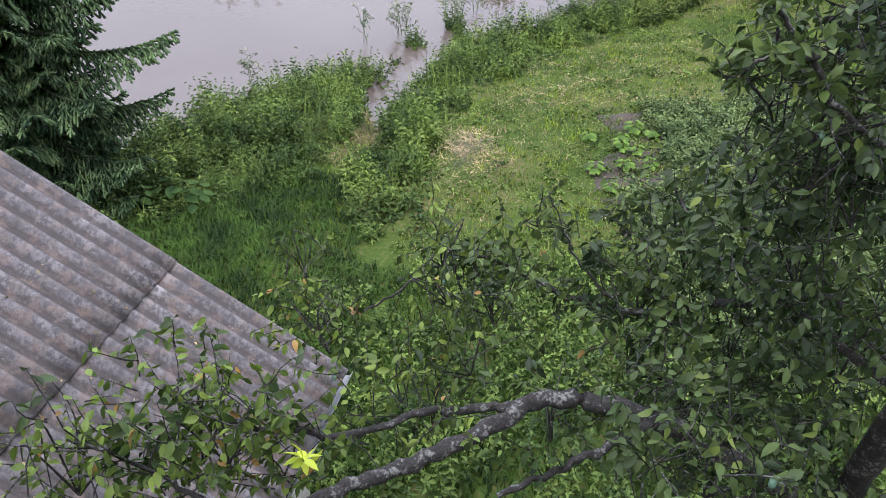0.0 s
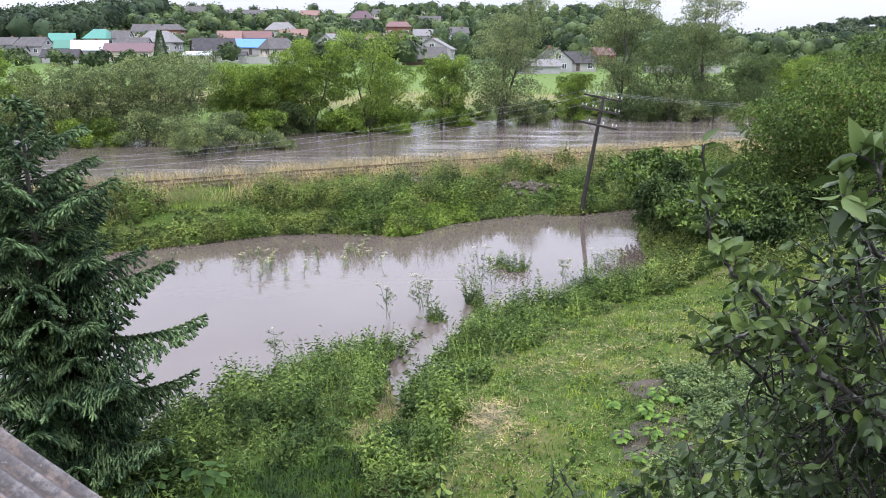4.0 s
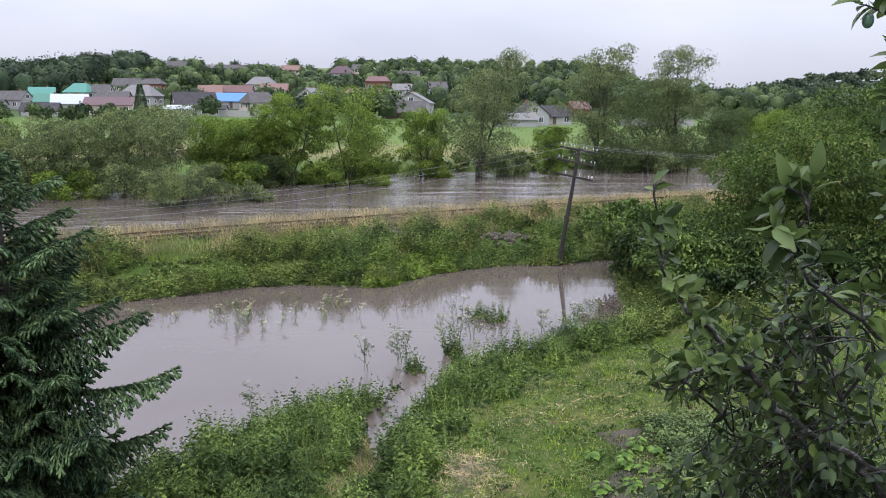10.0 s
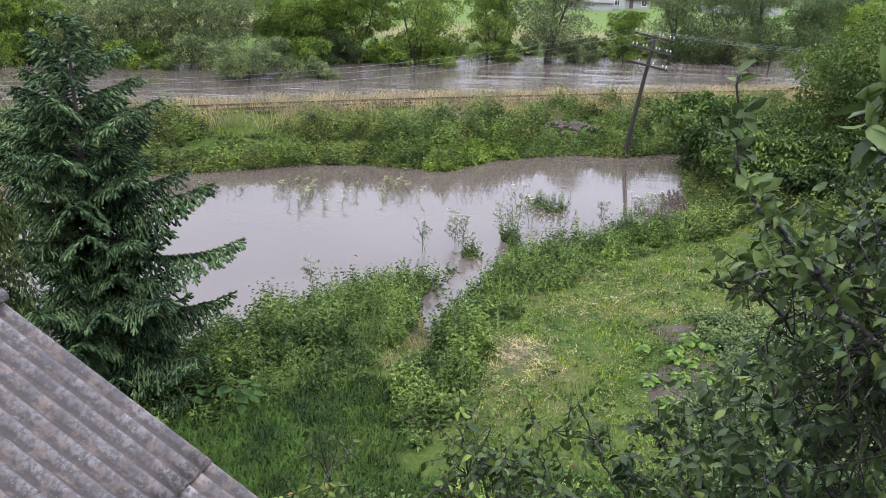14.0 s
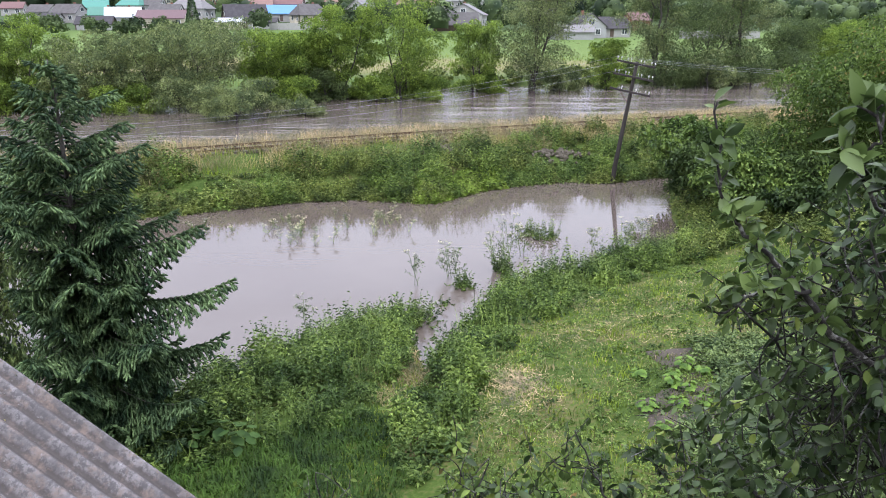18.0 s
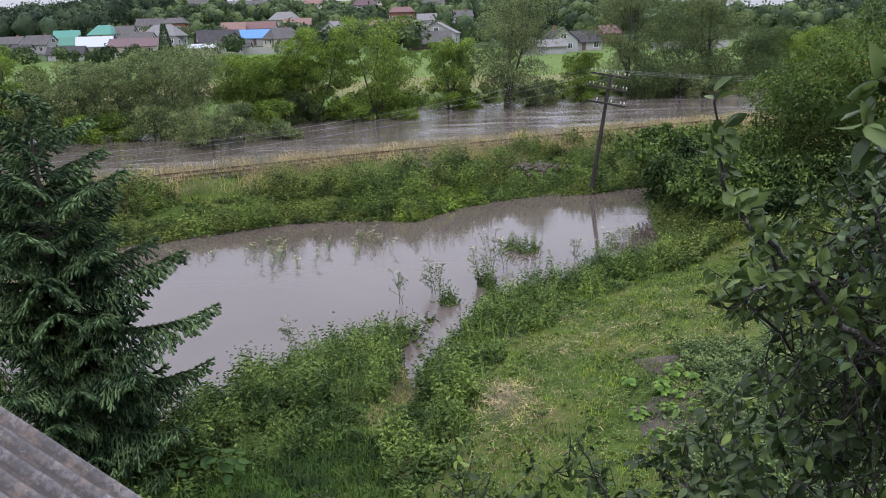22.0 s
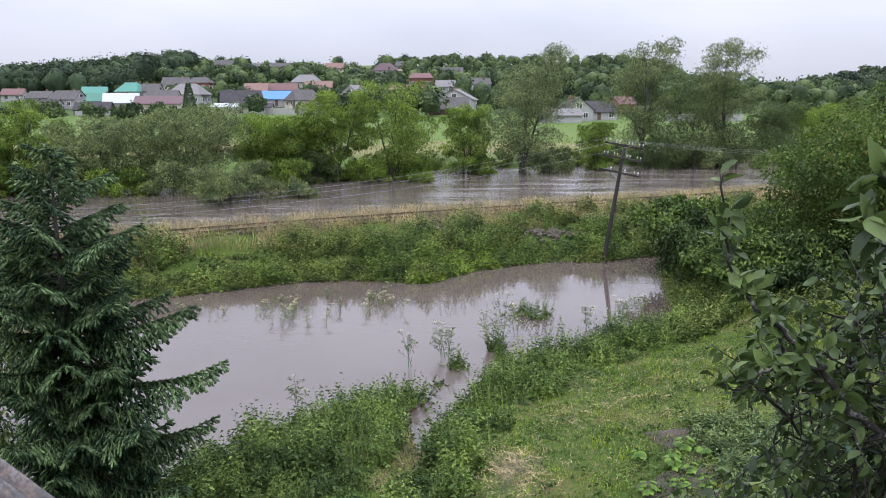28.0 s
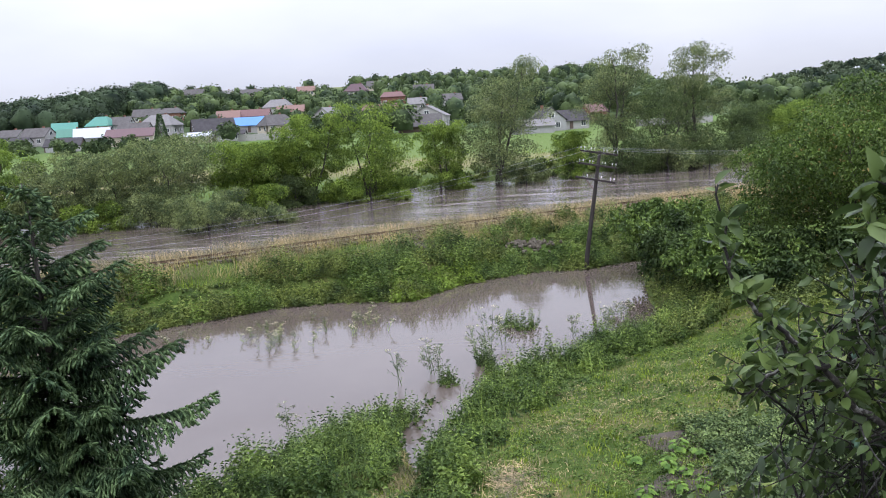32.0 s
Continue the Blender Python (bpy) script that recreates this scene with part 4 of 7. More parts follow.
# fallen leaves and petals lying on the sheets
lr = np.random.default_rng(88)
count = 90
lu, lv = lr.uniform(0.05, 5.0, count), lr.uniform(0.3, SLOPE - 0.1, count)
lp = APEX - RIDGE * lu[:, None] + DOWN * lv[:, None] + NORM * (0.052 + lr.uniform(0, 0.01, count))[:, None]
tagged(link_mesh("leaf_litter", *leaves(lr, lp, lr.normal(size=(count, 3)) * np.array([1, 1, 0.15]) - np.array([0, 0, 0.2]), lr.uniform(0.02, 0.05, count), 0.4), MAT["litter"]), "small yellowed leaves and petals fallen on the shed roof", "leaves", kind="stuff")

# gutter along the eave
gut = EAVE + np.array([0, 0, -0.06]) + DOWN * 0.02
ga = np.linspace(np.pi, 2 * np.pi, 9)
flat = unit(np.array([DOWN[0], DOWN[1], 0.0]))
prof = np.array([flat * 0.07 * math.cos(a) + np.array([0, 0, 0.07 * math.sin(a)]) for a in ga])
prof2 = prof * 0.93
gv_ = np.concatenate([gut + RIDGE * 0.06 + prof, gut + RIDGE * 0.06 + prof2, gut - RIDGE * 5.2 + prof, gut - RIDGE * 5.2 + prof2])
gq = []
for i in range(8):
    gq += [[i, i + 1, 18 + i + 1, 18 + i], [9 + i + 1, 9 + i, 27 + i, 27 + i + 1], [i + 1, i, 9 + i, 9 + i + 1]]
gq += [[0, 18, 27, 9], [8, 17, 35, 26]]
gutter = link_mesh("gutter", gv_, None, MAT["zinc"], shed, quads=gq)
gutter["label"] = "bright zinc gutter along the eave"

# plastered walls under the roof
wall_mat = surface("shed_plaster", [(0.3, (0.3, 0.28, 0.25)), (0.7, (0.46, 0.44, 0.4))], 3, 0.9, 0.4, 30)
foot = 1.4
ge, gb = EAVE - flat * 0.3 - RIDGE * 0.25, APEX + (APEX - EAVE) * np.array([1, 1, 0]) + flat * 0.3 - RIDGE * 0.25
drop = 0.12
ridge_in = APEX - RIDGE * 0.25
bm = bmesh.new()
prof_g = [Vector((ge[0], ge[1], foot)), Vector((ge[0], ge[1], EAVE[2] + 0.1)), Vector((ridge_in[0], ridge_in[1], APEX[2] - drop)), Vector((gb[0], gb[1], EAVE[2] + 0.1)), Vector((gb[0], gb[1], foot))]
fv = [bm.verts.new(p) for p in prof_g]
bv = [bm.verts.new(p - Vector(RIDGE) * 4.7) for p in prof_g]
bm.faces.new(fv)
bm.faces.new(bv[::-1])
for i in range(5):
    j = (i + 1) % 5
    bm.faces.new((fv[i], fv[j], bv[j], bv[i]))
part("wall", bm, wall_mat, shed, "rough grey plastered shed wall")

# ---- railway ----
rail_line = tagged(empty("railway_track", (0, 0, 0)), "single overgrown railway track with rusty rails on the bank", "railway")
rx = np.linspace(-70, 80, 151)
ry = np.interp(rx, RAIL_X, RAIL_Y)
ry = np.convolve(np.pad(ry, 8, mode="edge"), np.ones(17) / 17, mode="valid")
rp = np.stack([rx, ry, np.full_like(rx, 2.06)], 1)
rt = unit(np.gradient(rp, axis=0))
rn = np.stack([-rt[:, 1], rt[:, 0], np.zeros(len(rt))], 1)
prof_rail = np.array([(-0.06, 0), (0.06, 0), (0.06, 0.02), (0.012, 0.035), (0.012, 0.11), (0.035, 0.12), (0.035, 0.15), (-0.035, 0.15), (-0.035, 0.12), (-0.012, 0.11), (-0.012, 0.035), (-0.06, 0.02)])
for sgn in (-0.76, 0.76):
    ring = rp[:, None] + rn[:, None] * (sgn + prof_rail[None, :, 0:1]) + np.array([0, 0, 1.0]) * prof_rail[None, :, 1:2]
    m = len(prof_rail)
    V = ring.reshape(-1, 3)
    i = (np.arange(len(rp) - 1)[:, None] * m + np.arange(m)[None]).ravel()
    j = (np.arange(len(rp) - 1)[:, None] * m + (np.arange(m)[None] + 1) % m).ravel()
    link_mesh("rail", V, None, MAT["rust"], rail_line, quads=np.stack([i, j, j + m, i + m], 1))
bm = bmesh.new()
box(bm, (-0.13, -1.35, -0.16), (0.13, 1.35, 0.0), 0.012)
first = part("sleeper", bm, MAT["sleeper"], rail_line)
dist = np.concatenate([[0], np.cumsum(np.linalg.norm(np.diff(rp, axis=0), axis=1))])
for k, s in enumerate(np.arange(8, 115, 0.62)):
    p = np.array([np.interp(s, dist, rp[:, c]) for c in range(3)])
    a = math.degrees(math.atan2(np.interp(s, dist, rt[:, 1]), np.interp(s, dist, rt[:, 0])))
    ob = first if k == 0 else first.copy()
    if k:
        scene.collection.objects.link(ob)
    ob.matrix_basis = pose(p[0], p[1], p[2] + 0.004, 0, 0, a + 2 * math.sin(k * 5.1))

# ---- telegraph pole ----
pole = tagged(empty("telegraph_pole", (9.62, 46.2, 0.0)), "dark leaning wooden telegraph pole with white insulators at the water's edge", "pole")
POLE_TOP = np.array([1.06, 0.1, 7.15])
link_mesh("post", *tubes([(np.array([POLE_TOP * k - np.array([0, 0, 0.6 * (k == 0)]) for k in np.linspace(0, 1, 9)]), np.linspace(0.15, 0.095, 9))], 12), MAT["tar"], pole, smooth=True)
ARM = unit(np.array([0.80, -0.58, -0.14]))
WIRES = []


def insulator(at, parent):
    prof = [(0.012, -0.12), (0.012, 0.0), (0.05, 0.0), (0.055, 0.03), (0.036, 0.05), (0.044, 0.075), (0.034, 0.11), (0.0, 0.125)]
    seg = 8
    V = np.array([[r * math.cos(2 * math.pi * s / seg), r * math.sin(2 * math.pi * s / seg), h] for r, h in prof for s in range(seg)]) * np.array([0.8, 0.8, 0.85]) + at
    Q = [[k * seg + s, k * seg + (s + 1) % seg, (k + 1) * seg + (s + 1) % seg, (k + 1) * seg + s] for k in range(len(prof) - 1) for s in range(seg)]
    link_mesh("insulator", V, None, MAT["porcelain"], parent, smooth=True, quads=Q)


for level, (u, n_ins, span, dip) in enumerate(((0.985, 8, 2.4, 0.0), (0.88, 8, 2.5, 0.0), (0.76, 4, 2.6, 0.06))):
    c = POLE_TOP * u
    bm = bmesh.new()
    box(bm, (-span / 2, -0.05, -0.06), (span / 2, 0.05, 0.06), 0.012)
    arm = part("crossarm", bm, MAT["tar"], pole)
    side = unit(np.cross(np.array([0, 0, 1.0]), ARM))
    upv = np.cross(ARM, side)
    m = Matrix(((ARM[0], side[0], upv[0], c[0] - side[0] * 0.14), (ARM[1], side[1], upv[1], c[1] - side[1] * 0.14), (ARM[2], side[2], upv[2], c[2]), (0, 0, 0, 1)))
    arm.matrix_basis = m
    if n_ins == 8:
        offs = [-1.17, -0.93, -0.5, -0.3, 0.3, 0.5, 0.95, 1.17]
    else:
        offs = [-0.55, 0.35, 0.95, 1.17]
    for o in offs:
        insulator(Vector((o, 0, 0.16)), arm)
        if level == 0 and o in (-1.17, -0.3, 0.95):
            WIRES.append(np.array((m @ Vector((o, 0, 0.24)))[:]) + np.array([9.62, 46.2, 0]))
bm = bmesh.new()
box(bm, (-0.018, -0.018, 0), (0.018, 0.018, 1.0))
brace = part("brace", bm, MAT["rust"], pole)
b0, b1 = Vector(POLE_TOP * 0.66), Vector(POLE_TOP * 0.76 - ARM * 0.75)
brace.matrix_basis = Matrix.LocRotScale(b0, (b1 - b0).to_track_quat('Z', 'Y'), (1, 1, (b1 - b0).length))

# wires run along the railway, sagging, off to the next poles on either side
for k, w in enumerate(WIRES):
    for end, sag in ((np.array([-36.0, 26.5, 6.0]), 1.75), (np.array([60.0, 68.0, 6.5]), 1.3)):
        e = end + (w - WIRES[0]) * 0.9
        s = np.linspace(0, 1, 22)[:, None]
        pts = w * (1 - s) + e * s
        pts[:, 2] -= (4 * sag * s * (1 - s))[:, 0]
        wire = link_mesh("overhead_wire", *tubes([(pts, np.full(22, 0.0055))], 4), MAT["wire"])
        tagged(wire, "thin weathered telegraph wire strung from the leaning pole", "wire", "telegraph wires")


# ---- the unseen house behind: its plain wall and the balcony slab underfoot ----
plaster = plain("pale_house_plaster", (0.4, 0.385, 0.36), 0.9)
# wall height also chosen to keep light off the plum tree
bm = bmesh.new()
box(bm, (-6.0, -1.9, 1.5), (7.0, -1.6, 12.5), 0.01)
tagged(part("wall_south", bm, plaster), "plain pale plastered wall added unseen behind the balcony, shading the plum tree", "wall", kind="structure")
bm = bmesh.new()
box(bm, (-1.8, -1.598, 8.06), (1.8, 0.1, 8.22), 0.012)
tagged(part("balcony_floor", bm, plain("balcony_concrete", (0.34, 0.33, 0.31), 0.9)), "bare grey concrete balcony slab on the house wall", "balcony", kind="structure")


# ---- village on the slope ----
WALLS = {
    "white": plain("lime_white_wall", (0.36, 0.35, 0.34), 0.85),
    "grey": plain("grey_render", (0.36, 0.36, 0.36), 0.9),
    "beige": plain("beige_wall", (0.5, 0.45, 0.36), 0.9),
    "brick": surface("brown_brick_wall", [(0.3, (0.16, 0.075, 0.055)), (0.7, (0.28, 0.14, 0.1))], 2, 0.9, 0.2, 20),
    "brown": surface("brown_board_wall", [(0.3, (0.075, 0.055, 0.045)), (0.7, (0.14, 0.1, 0.085))], 2, 0.85, 0.3, 20, stretch=(4, 4, 0.2)),
}
ROOFS = {
    "grey": surface("grey_slate_roof", [(0.3, (0.075, 0.07, 0.068)), (0.7, (0.145, 0.137, 0.137))], 0.8, 0.9, 0.2, 8, spec=0.12),
    "dark": surface("dark_grey_roof", [(0.3, (0.045, 0.042, 0.046)), (0.7, (0.09, 0.085, 0.09))], 0.8, 0.9, 0.2, 8, spec=0.12),
    "pale": surface("pale_slate_roof", [(0.3, (0.16, 0.155, 0.155)), (0.7, (0.25, 0.24, 0.24))], 0.8, 0.9, 0.2, 8, spec=0.15),
    "white": plain("white_sheet_roof", (0.42, 0.44, 0.48), 0.45, 0.05),
    "teal": plain("teal_sheet_roof", (0.05, 0.21, 0.16), 0.45, 0.1),
    "green": plain("dark_green_roof", (0.05, 0.17, 0.12), 0.5, 0.1),
    "maroon": plain("maroon_sheet_roof", (0.115, 0.062, 0.068), 0.5, 0.1),
    "red": plain("red_tile_roof", (0.14, 0.07, 0.066), 0.6, 0.15),
    "orange": plain("orange_tile_roof", (0.2, 0.12, 0.1), 0.7, 0.15),
    "blue": plain("bright_blue_roof", (0.08, 0.22, 0.5), 0.45, 0.08),
    "plum": plain("dark_purple_roof", (0.09, 0.05, 0.06), 0.6, 0.15),
}
GLASS = plain("dark_window_glass", (0.05, 0.06, 0.07), 0.12, 0.1)
WHITE = plain("white_window_frame", (0.78, 0.78, 0.76), 0.5, 0.04)


def house(bearing, dist, wide, deep, tall, rise, turn, wall, roof, label, hip=0.0, gable_to_us=False, lift=0.0, chimney=True, category="house"):
    """A village house: walls with gables, an overhanging roof with thickness, windows with frames, a door, a chimney."""
    x, y = bearing * dist, dist
    wide, deep, tall, rise = wide * 0.86, deep * 0.86, tall * 0.85, rise * 0.8
    z = float(land(x, y)) + lift
    ob = tagged(empty("house" if category == "house" else category.replace(" ", "_"), (x, y, z), turn + (90 if gable_to_us else 0)), label, category, "village houses" if category == "house" else "")
    if gable_to_us:
        wide, deep = deep, wide
    w, d = wide / 2, deep / 2
    bm = bmesh.new()
    low = [bm.verts.new(p) for p in ((-w, -d, -2.5), (w, -d, -2.5), (w, d, -2.5), (-w, d, -2.5))]
    top = [bm.verts.new(p) for p in ((-w, -d, tall), (w, -d, tall), (w, d, tall), (-w, d, tall))]
    ra, rb = bm.verts.new((-w + hip, 0, tall + rise * (0.98 if not hip else 0.9))), bm.verts.new((w - hip, 0, tall + rise * (0.98 if not hip else 0.9)))
    for i in (0, 2):
        bm.faces.new((low[i], low[(i + 1) % 4], top[(i + 1) % 4], top[i]))
    bm.faces.new((low[1], low[2], top[2], rb, top[1]))
    bm.faces.new((low[3], low[0], top[0], ra, top[3]))
    bm.faces.new((top[0], top[1], rb, ra))
    bm.faces.new((top[2], top[3], ra, rb))
    part("wall", bm, WALLS[wall], ob)
    o, t = 0.45, 0.16
    slope = rise / d
    e = tall - o * slope
    bm = bmesh.new()
    for s in (-1, 1):
        hx = w + 0.35
        pts = [(-hx, s * (d + o), e), (hx, s * (d + o), e), (hx - hip, 0, tall + rise), (-hx + hip, 0, tall + rise)]
        a = [bm.verts.new((p[0], p[1], p[2] + t)) for p in pts]
        b = [bm.verts.new(p) for p in pts]
        bm.faces.new(a)
        bm.faces.new(b[::-1])
        for i in range(4):
            bm.faces.new((a[i], a[(i + 1) % 4], b[(i + 1) % 4], b[i]))
    if hip:
        for s in (-1, 1):
            hx = s * (w + 0.35)
            pts = [(hx, -d - o, e), (hx, d + o, e), (hx - s * hip, 0, tall + rise)]
            a = [bm.verts.new((p[0], p[1], p[2] + t)) for p in pts]
            b = [bm.verts.new(p) for p in pts]
            bm.faces.new(a)
            bm.faces.new(b[::-1])
            for i in range(3):
                bm.faces.new((a[i], a[(i + 1) % 3], b[(i + 1) % 3], b[i]))
    part("roof", bm, ROOFS[roof], ob)

    def window(cx, cy, cz, ww, hh, face):
        bm = bmesh.new()
        if face == "front":
            box(bm, (cx - ww / 2 - 0.1, cy - 0.06, cz - hh / 2 - 0.1), (cx + ww / 2 + 0.1, cy + 0.05, cz + hh / 2 + 0.1))
        else:
            box(bm, (cx - 0.06, cy - ww / 2 - 0.1, cz - hh / 2 - 0.1), (cx + 0.06, cy + ww / 2 + 0.1, cz + hh / 2 + 0.1))
        win = part("window", bm, WHITE, ob)
        bm = bmesh.new()
        for s in (-1, 1):
            if face == "front":
                box(bm, (cx + s * ww / 4 - ww / 4 + 0.05, cy - 0.09, cz - hh / 2), (cx + s * ww / 4 + ww / 4 - 0.05, cy - 0.02, cz + hh / 2))
            else:
                q = 0.09 if cx > 0 else -0.09
                box(bm, (min(cx, cx + q), cy + s * ww / 4 - ww / 4 + 0.05, cz - hh / 2), (max(cx, cx + q), cy + s * ww / 4 + ww / 4 - 0.05, cz + hh / 2))
        part("pane", bm, GLASS, win)

    n = max(1, int(wide / 3.2))
    if tall > 1.9:
        for i in range(n):
            cx = -w + wide * (i + 0.5) / n
            if i == n // 2 and n > 2 and not gable_to_us:
                bm = bmesh.new()
                box(bm, (cx - 0.5, -d - 0.07, 0), (cx + 0.5, -d + 0.05, 2.05))
                part("door", bm, WALLS["brown"], ob)
            else:
                window(cx, -d, min(1.5, tall * 0.58), 1.3, 1.25, "front")
        for s in (-1, 1):
            for q in (-0.45, 0.45):
                window(s * w, q * d, min(1.5, tall * 0.58), 1.2, 1.25, "side")
            if rise > 2.2 and not hip:
                window(s * w, 0, tall + rise * 0.36, 1.5, 1.1, "side")
    if chimney:
        bm = bmesh.new()
        box(bm, (w * 0.3, 0.4, tall), (w * 0.3 + 0.6, 1.0, tall + rise + 0.7))
        part("chimney", bm, WALLS["brick"], ob)
    return ob


HOUSES = [
    # bearing, distance, width, depth, wall height, roof rise, turn, wall, roof, label, options
    (-0.549, 300, 9, 8, 3.0, 2.6, 10, "white", "red", "white house with a red roof", {}),
    (-0.514, 285, 10, 8, 2.8, 2.8, -8, "white", "grey", "low white house under an old grey slate roof", {}),
    (-0.480, 270, 11, 8, 3.6, 3.4, -12, "white", "grey", "white house with grey slate roof and dormer", {}),
    (-0.508, 262, 9, 6, 2.4, 1.8, 5, "grey", "dark", "low dark barn with weathered roof", {"chimney": False}),
    (-0.449, 240, 12, 7, 2.0, 2.6, 6, "brown", "dark", "old low barn with dark sagging roof", {"chimney": False}),
    (-0.446, 300, 10, 9, 3.2, 3.2, 20, "beige", "teal", "house with a green sheet-metal roof", {}),
    (-0.438, 268, 10, 9, 3.0, 3.0, 15, "grey", "green", "grey house with a dark green roof", {}),
    (-0.413, 252, 12, 9, 3.8, 3.4, 18, "grey", "white", "grey rendered house with a white sheet-metal roof", {"gable_to_us": False}),
    (-0.399, 310, 11, 10, 3.4, 4.0, -10, "beige", "teal", "house with a bright teal mansard roof", {"hip": 2.5}),
    (-0.376, 312, 10, 9, 3.2, 3.4, 0, "grey", "grey", "house with a grey slate roof among trees", {}),
    (-0.364, 252, 17, 8, 3.4, 2.8, 4, "beige", "maroon", "long beige building with a maroon metal roof", {"chimney": False}),
    (-0.359, 275, 12, 9, 3.2, 3.4, 0, "white", "grey", "house with a grey slate roof behind the barn", {}),
    (-0.327, 285, 15, 11, 4.2, 4.4, -8, "white", "pale", "large white house with a pale hipped roof", {"hip": 3.5}),
    (-0.341, 345, 13, 9, 3.4, 3.6, 3, "beige", "grey", "house with a long grey slate roof on the slope", {}),
    (-0.311, 345, 11, 9, 4.2, 2.6, -3, "brick", "grey", "brown brick house on the slope", {"hip": 2}),
    (-0.261, 255, 15, 11, 2.8, 5.2, 25, "brown", "dark", "dark steep-gabled house with a white attic window", {"gable_to_us": False}),
    (-0.281, 243, 9, 5, 2.6, 1.2, 5, "beige", "white", "low outbuilding with a white sheet roof", {"chimney": False}),
    (-0.239, 246, 10, 6, 2.4, 1.4, 5, "grey", "dark", "low grey outbuilding beside the gabled house", {"chimney": False}),
    (-0.240, 310, 10, 9, 3.4, 3.4, 10, "white", "orange", "house with an orange tile roof", {}),
    (-0.214, 275, 14, 9, 3.0, 3.2, 6, "white", "blue", "house with a bright blue sheet-metal roof", {"chimney": False}),
    (-0.207, 315, 14, 8, 3.4, 3.0, 0, "white", "red", "house with a bright red roof", {}),
    (-0.181, 268, 12, 10, 3.2, 4.0, 35, "beige", "grey", "house with a clipped grey slate roof", {"hip": 2}),
    (-0.176, 352, 14, 10, 3.8, 3.8, -5, "white", "pale", "pale house with attic windows on the slope", {"hip": 3}),
    (-0.161, 330, 13, 8, 3.0, 3.0, 4, "beige", "orange", "house with a faded orange roof", {}),
    (-0.113, 290, 10, 11, 3.4, 4.0, 60, "white", "pale", "white gabled house with a grey roof", {}),
    (-0.048, 305, 16, 9, 3.2, 3.2, 0, "beige", "orange", "long house with a faded orange roof", {}),
    (-0.023, 275, 9, 8, 2.8, 3.0, 20, "white", "pale", "small white house among fruit trees", {}),
    (-0.031, 365, 13, 9, 4.6, 2.6, 5, "brick", "red", "two-storey brick house with a red roof", {"hip": 2}),
    (-0.076, 425, 14, 11, 3.8, 4.6, -5, "white", "plum", "house with a dark purple hipped roof", {"hip": 3.5}),
    (0.014, 255, 14, 10, 4.2, 4.0, -12, "white", "pale", "white house with a row of attic windows", {"gable_to_us": True}),
    (0.001, 236, 15, 8, 2.2, 4.0, 4, "brown", "grey", "old barn under a large grey slate roof", {"chimney": False}),
    (0.000, 330, 9, 8, 3.4, 3.0, 0, "white", "pale", "white house on the slope", {}),
    (0.009, 410, 12, 9, 3.4, 3.4, 0, "beige", "grey", "house with a grey roof high on the slope", {}),
    (0.044, 340, 9, 8, 3.6, 3.0, 10, "white", "grey", "white house half hidden by trees", {}),
    (0.145, 198, 12, 6, 2.2, 1.8, 4, "grey", "pale", "low shed under pale slate", {"chimney": False}),
    (0.164, 205, 9, 9, 3.4, 3.8, 10, "grey", "dark", "grey rendered house with a steep gable", {"gable_to_us": True}),
    (0.188, 208, 12, 9, 2.6, 3.2, 14, "white", "dark", "low house with a brown-grey roof", {"chimney": False}),
    (0.225, 240, 7, 7, 3.4, 2.6, 20, "brick", "red", "small red-brown house with a red roof", {}),
    (0.105, 300, 13, 9, 3.4, 3.4, 0, "beige", "grey", "house behind the willows", {}),
    (-0.279, 480, 13, 9, 3.4, 3.6, 10, "white", "grey", "lone white-gabled house high on the hill", {}),
    (-0.240, 470, 9, 8, 3.0, 2.6, -10, "beige", "pale", "small house high on the hill", {}),
    (-0.208, 460, 14, 9, 3.0, 3.2, 0, "beige", "grey", "long house high on the hill", {}),
    (-0.140, 455, 12, 9, 3.2, 3.2, 8, "beige", "orange", "house near the hilltop", {}),
    (-0.052, 470, 11, 9, 3.2, 3.2, -8, "beige", "grey", "house with a grey roof near the hilltop", {}),
]
for b_, d_, w_, dp_, t_, r_, tn_, wl_, rf_, lb_, op_ in HOUSES:
    house(b_, d_, w_, dp_, t_, r_, tn_, wl_, rf_, lb_, **op_)


def garden_fence(x0, x1, y, tall, mat, label):
    ob = tagged(empty("garden_fence", ((x0 + x1) / 2, y, 0)), label, "fence")
    n = max(2, int((x1 - x0) / 2.5))
    for i in range(n):
        a = x0 + (x1 - x0) * i / n
        z = float(land(a, y))
        bm = bmesh.new()
        box(bm, (a - (x0 + x1) / 2, -0.06, z - 0.5), (a - (x0 + x1) / 2 + (x1 - x0) / n - 0.04, 0.06, z + tall), 0.02)
        part("panel", bm, mat, ob)


garden_fence(-55, -34, 238, 2.0, WALLS["white"], "pale concrete panel fence below the houses")
garden_fence(-112, -96, 236, 1.4, WALLS["grey"], "grey board fence below the houses")
garden_fence(56, 76, 200, 1.8, WALLS["white"], "white garden fence by the low house")


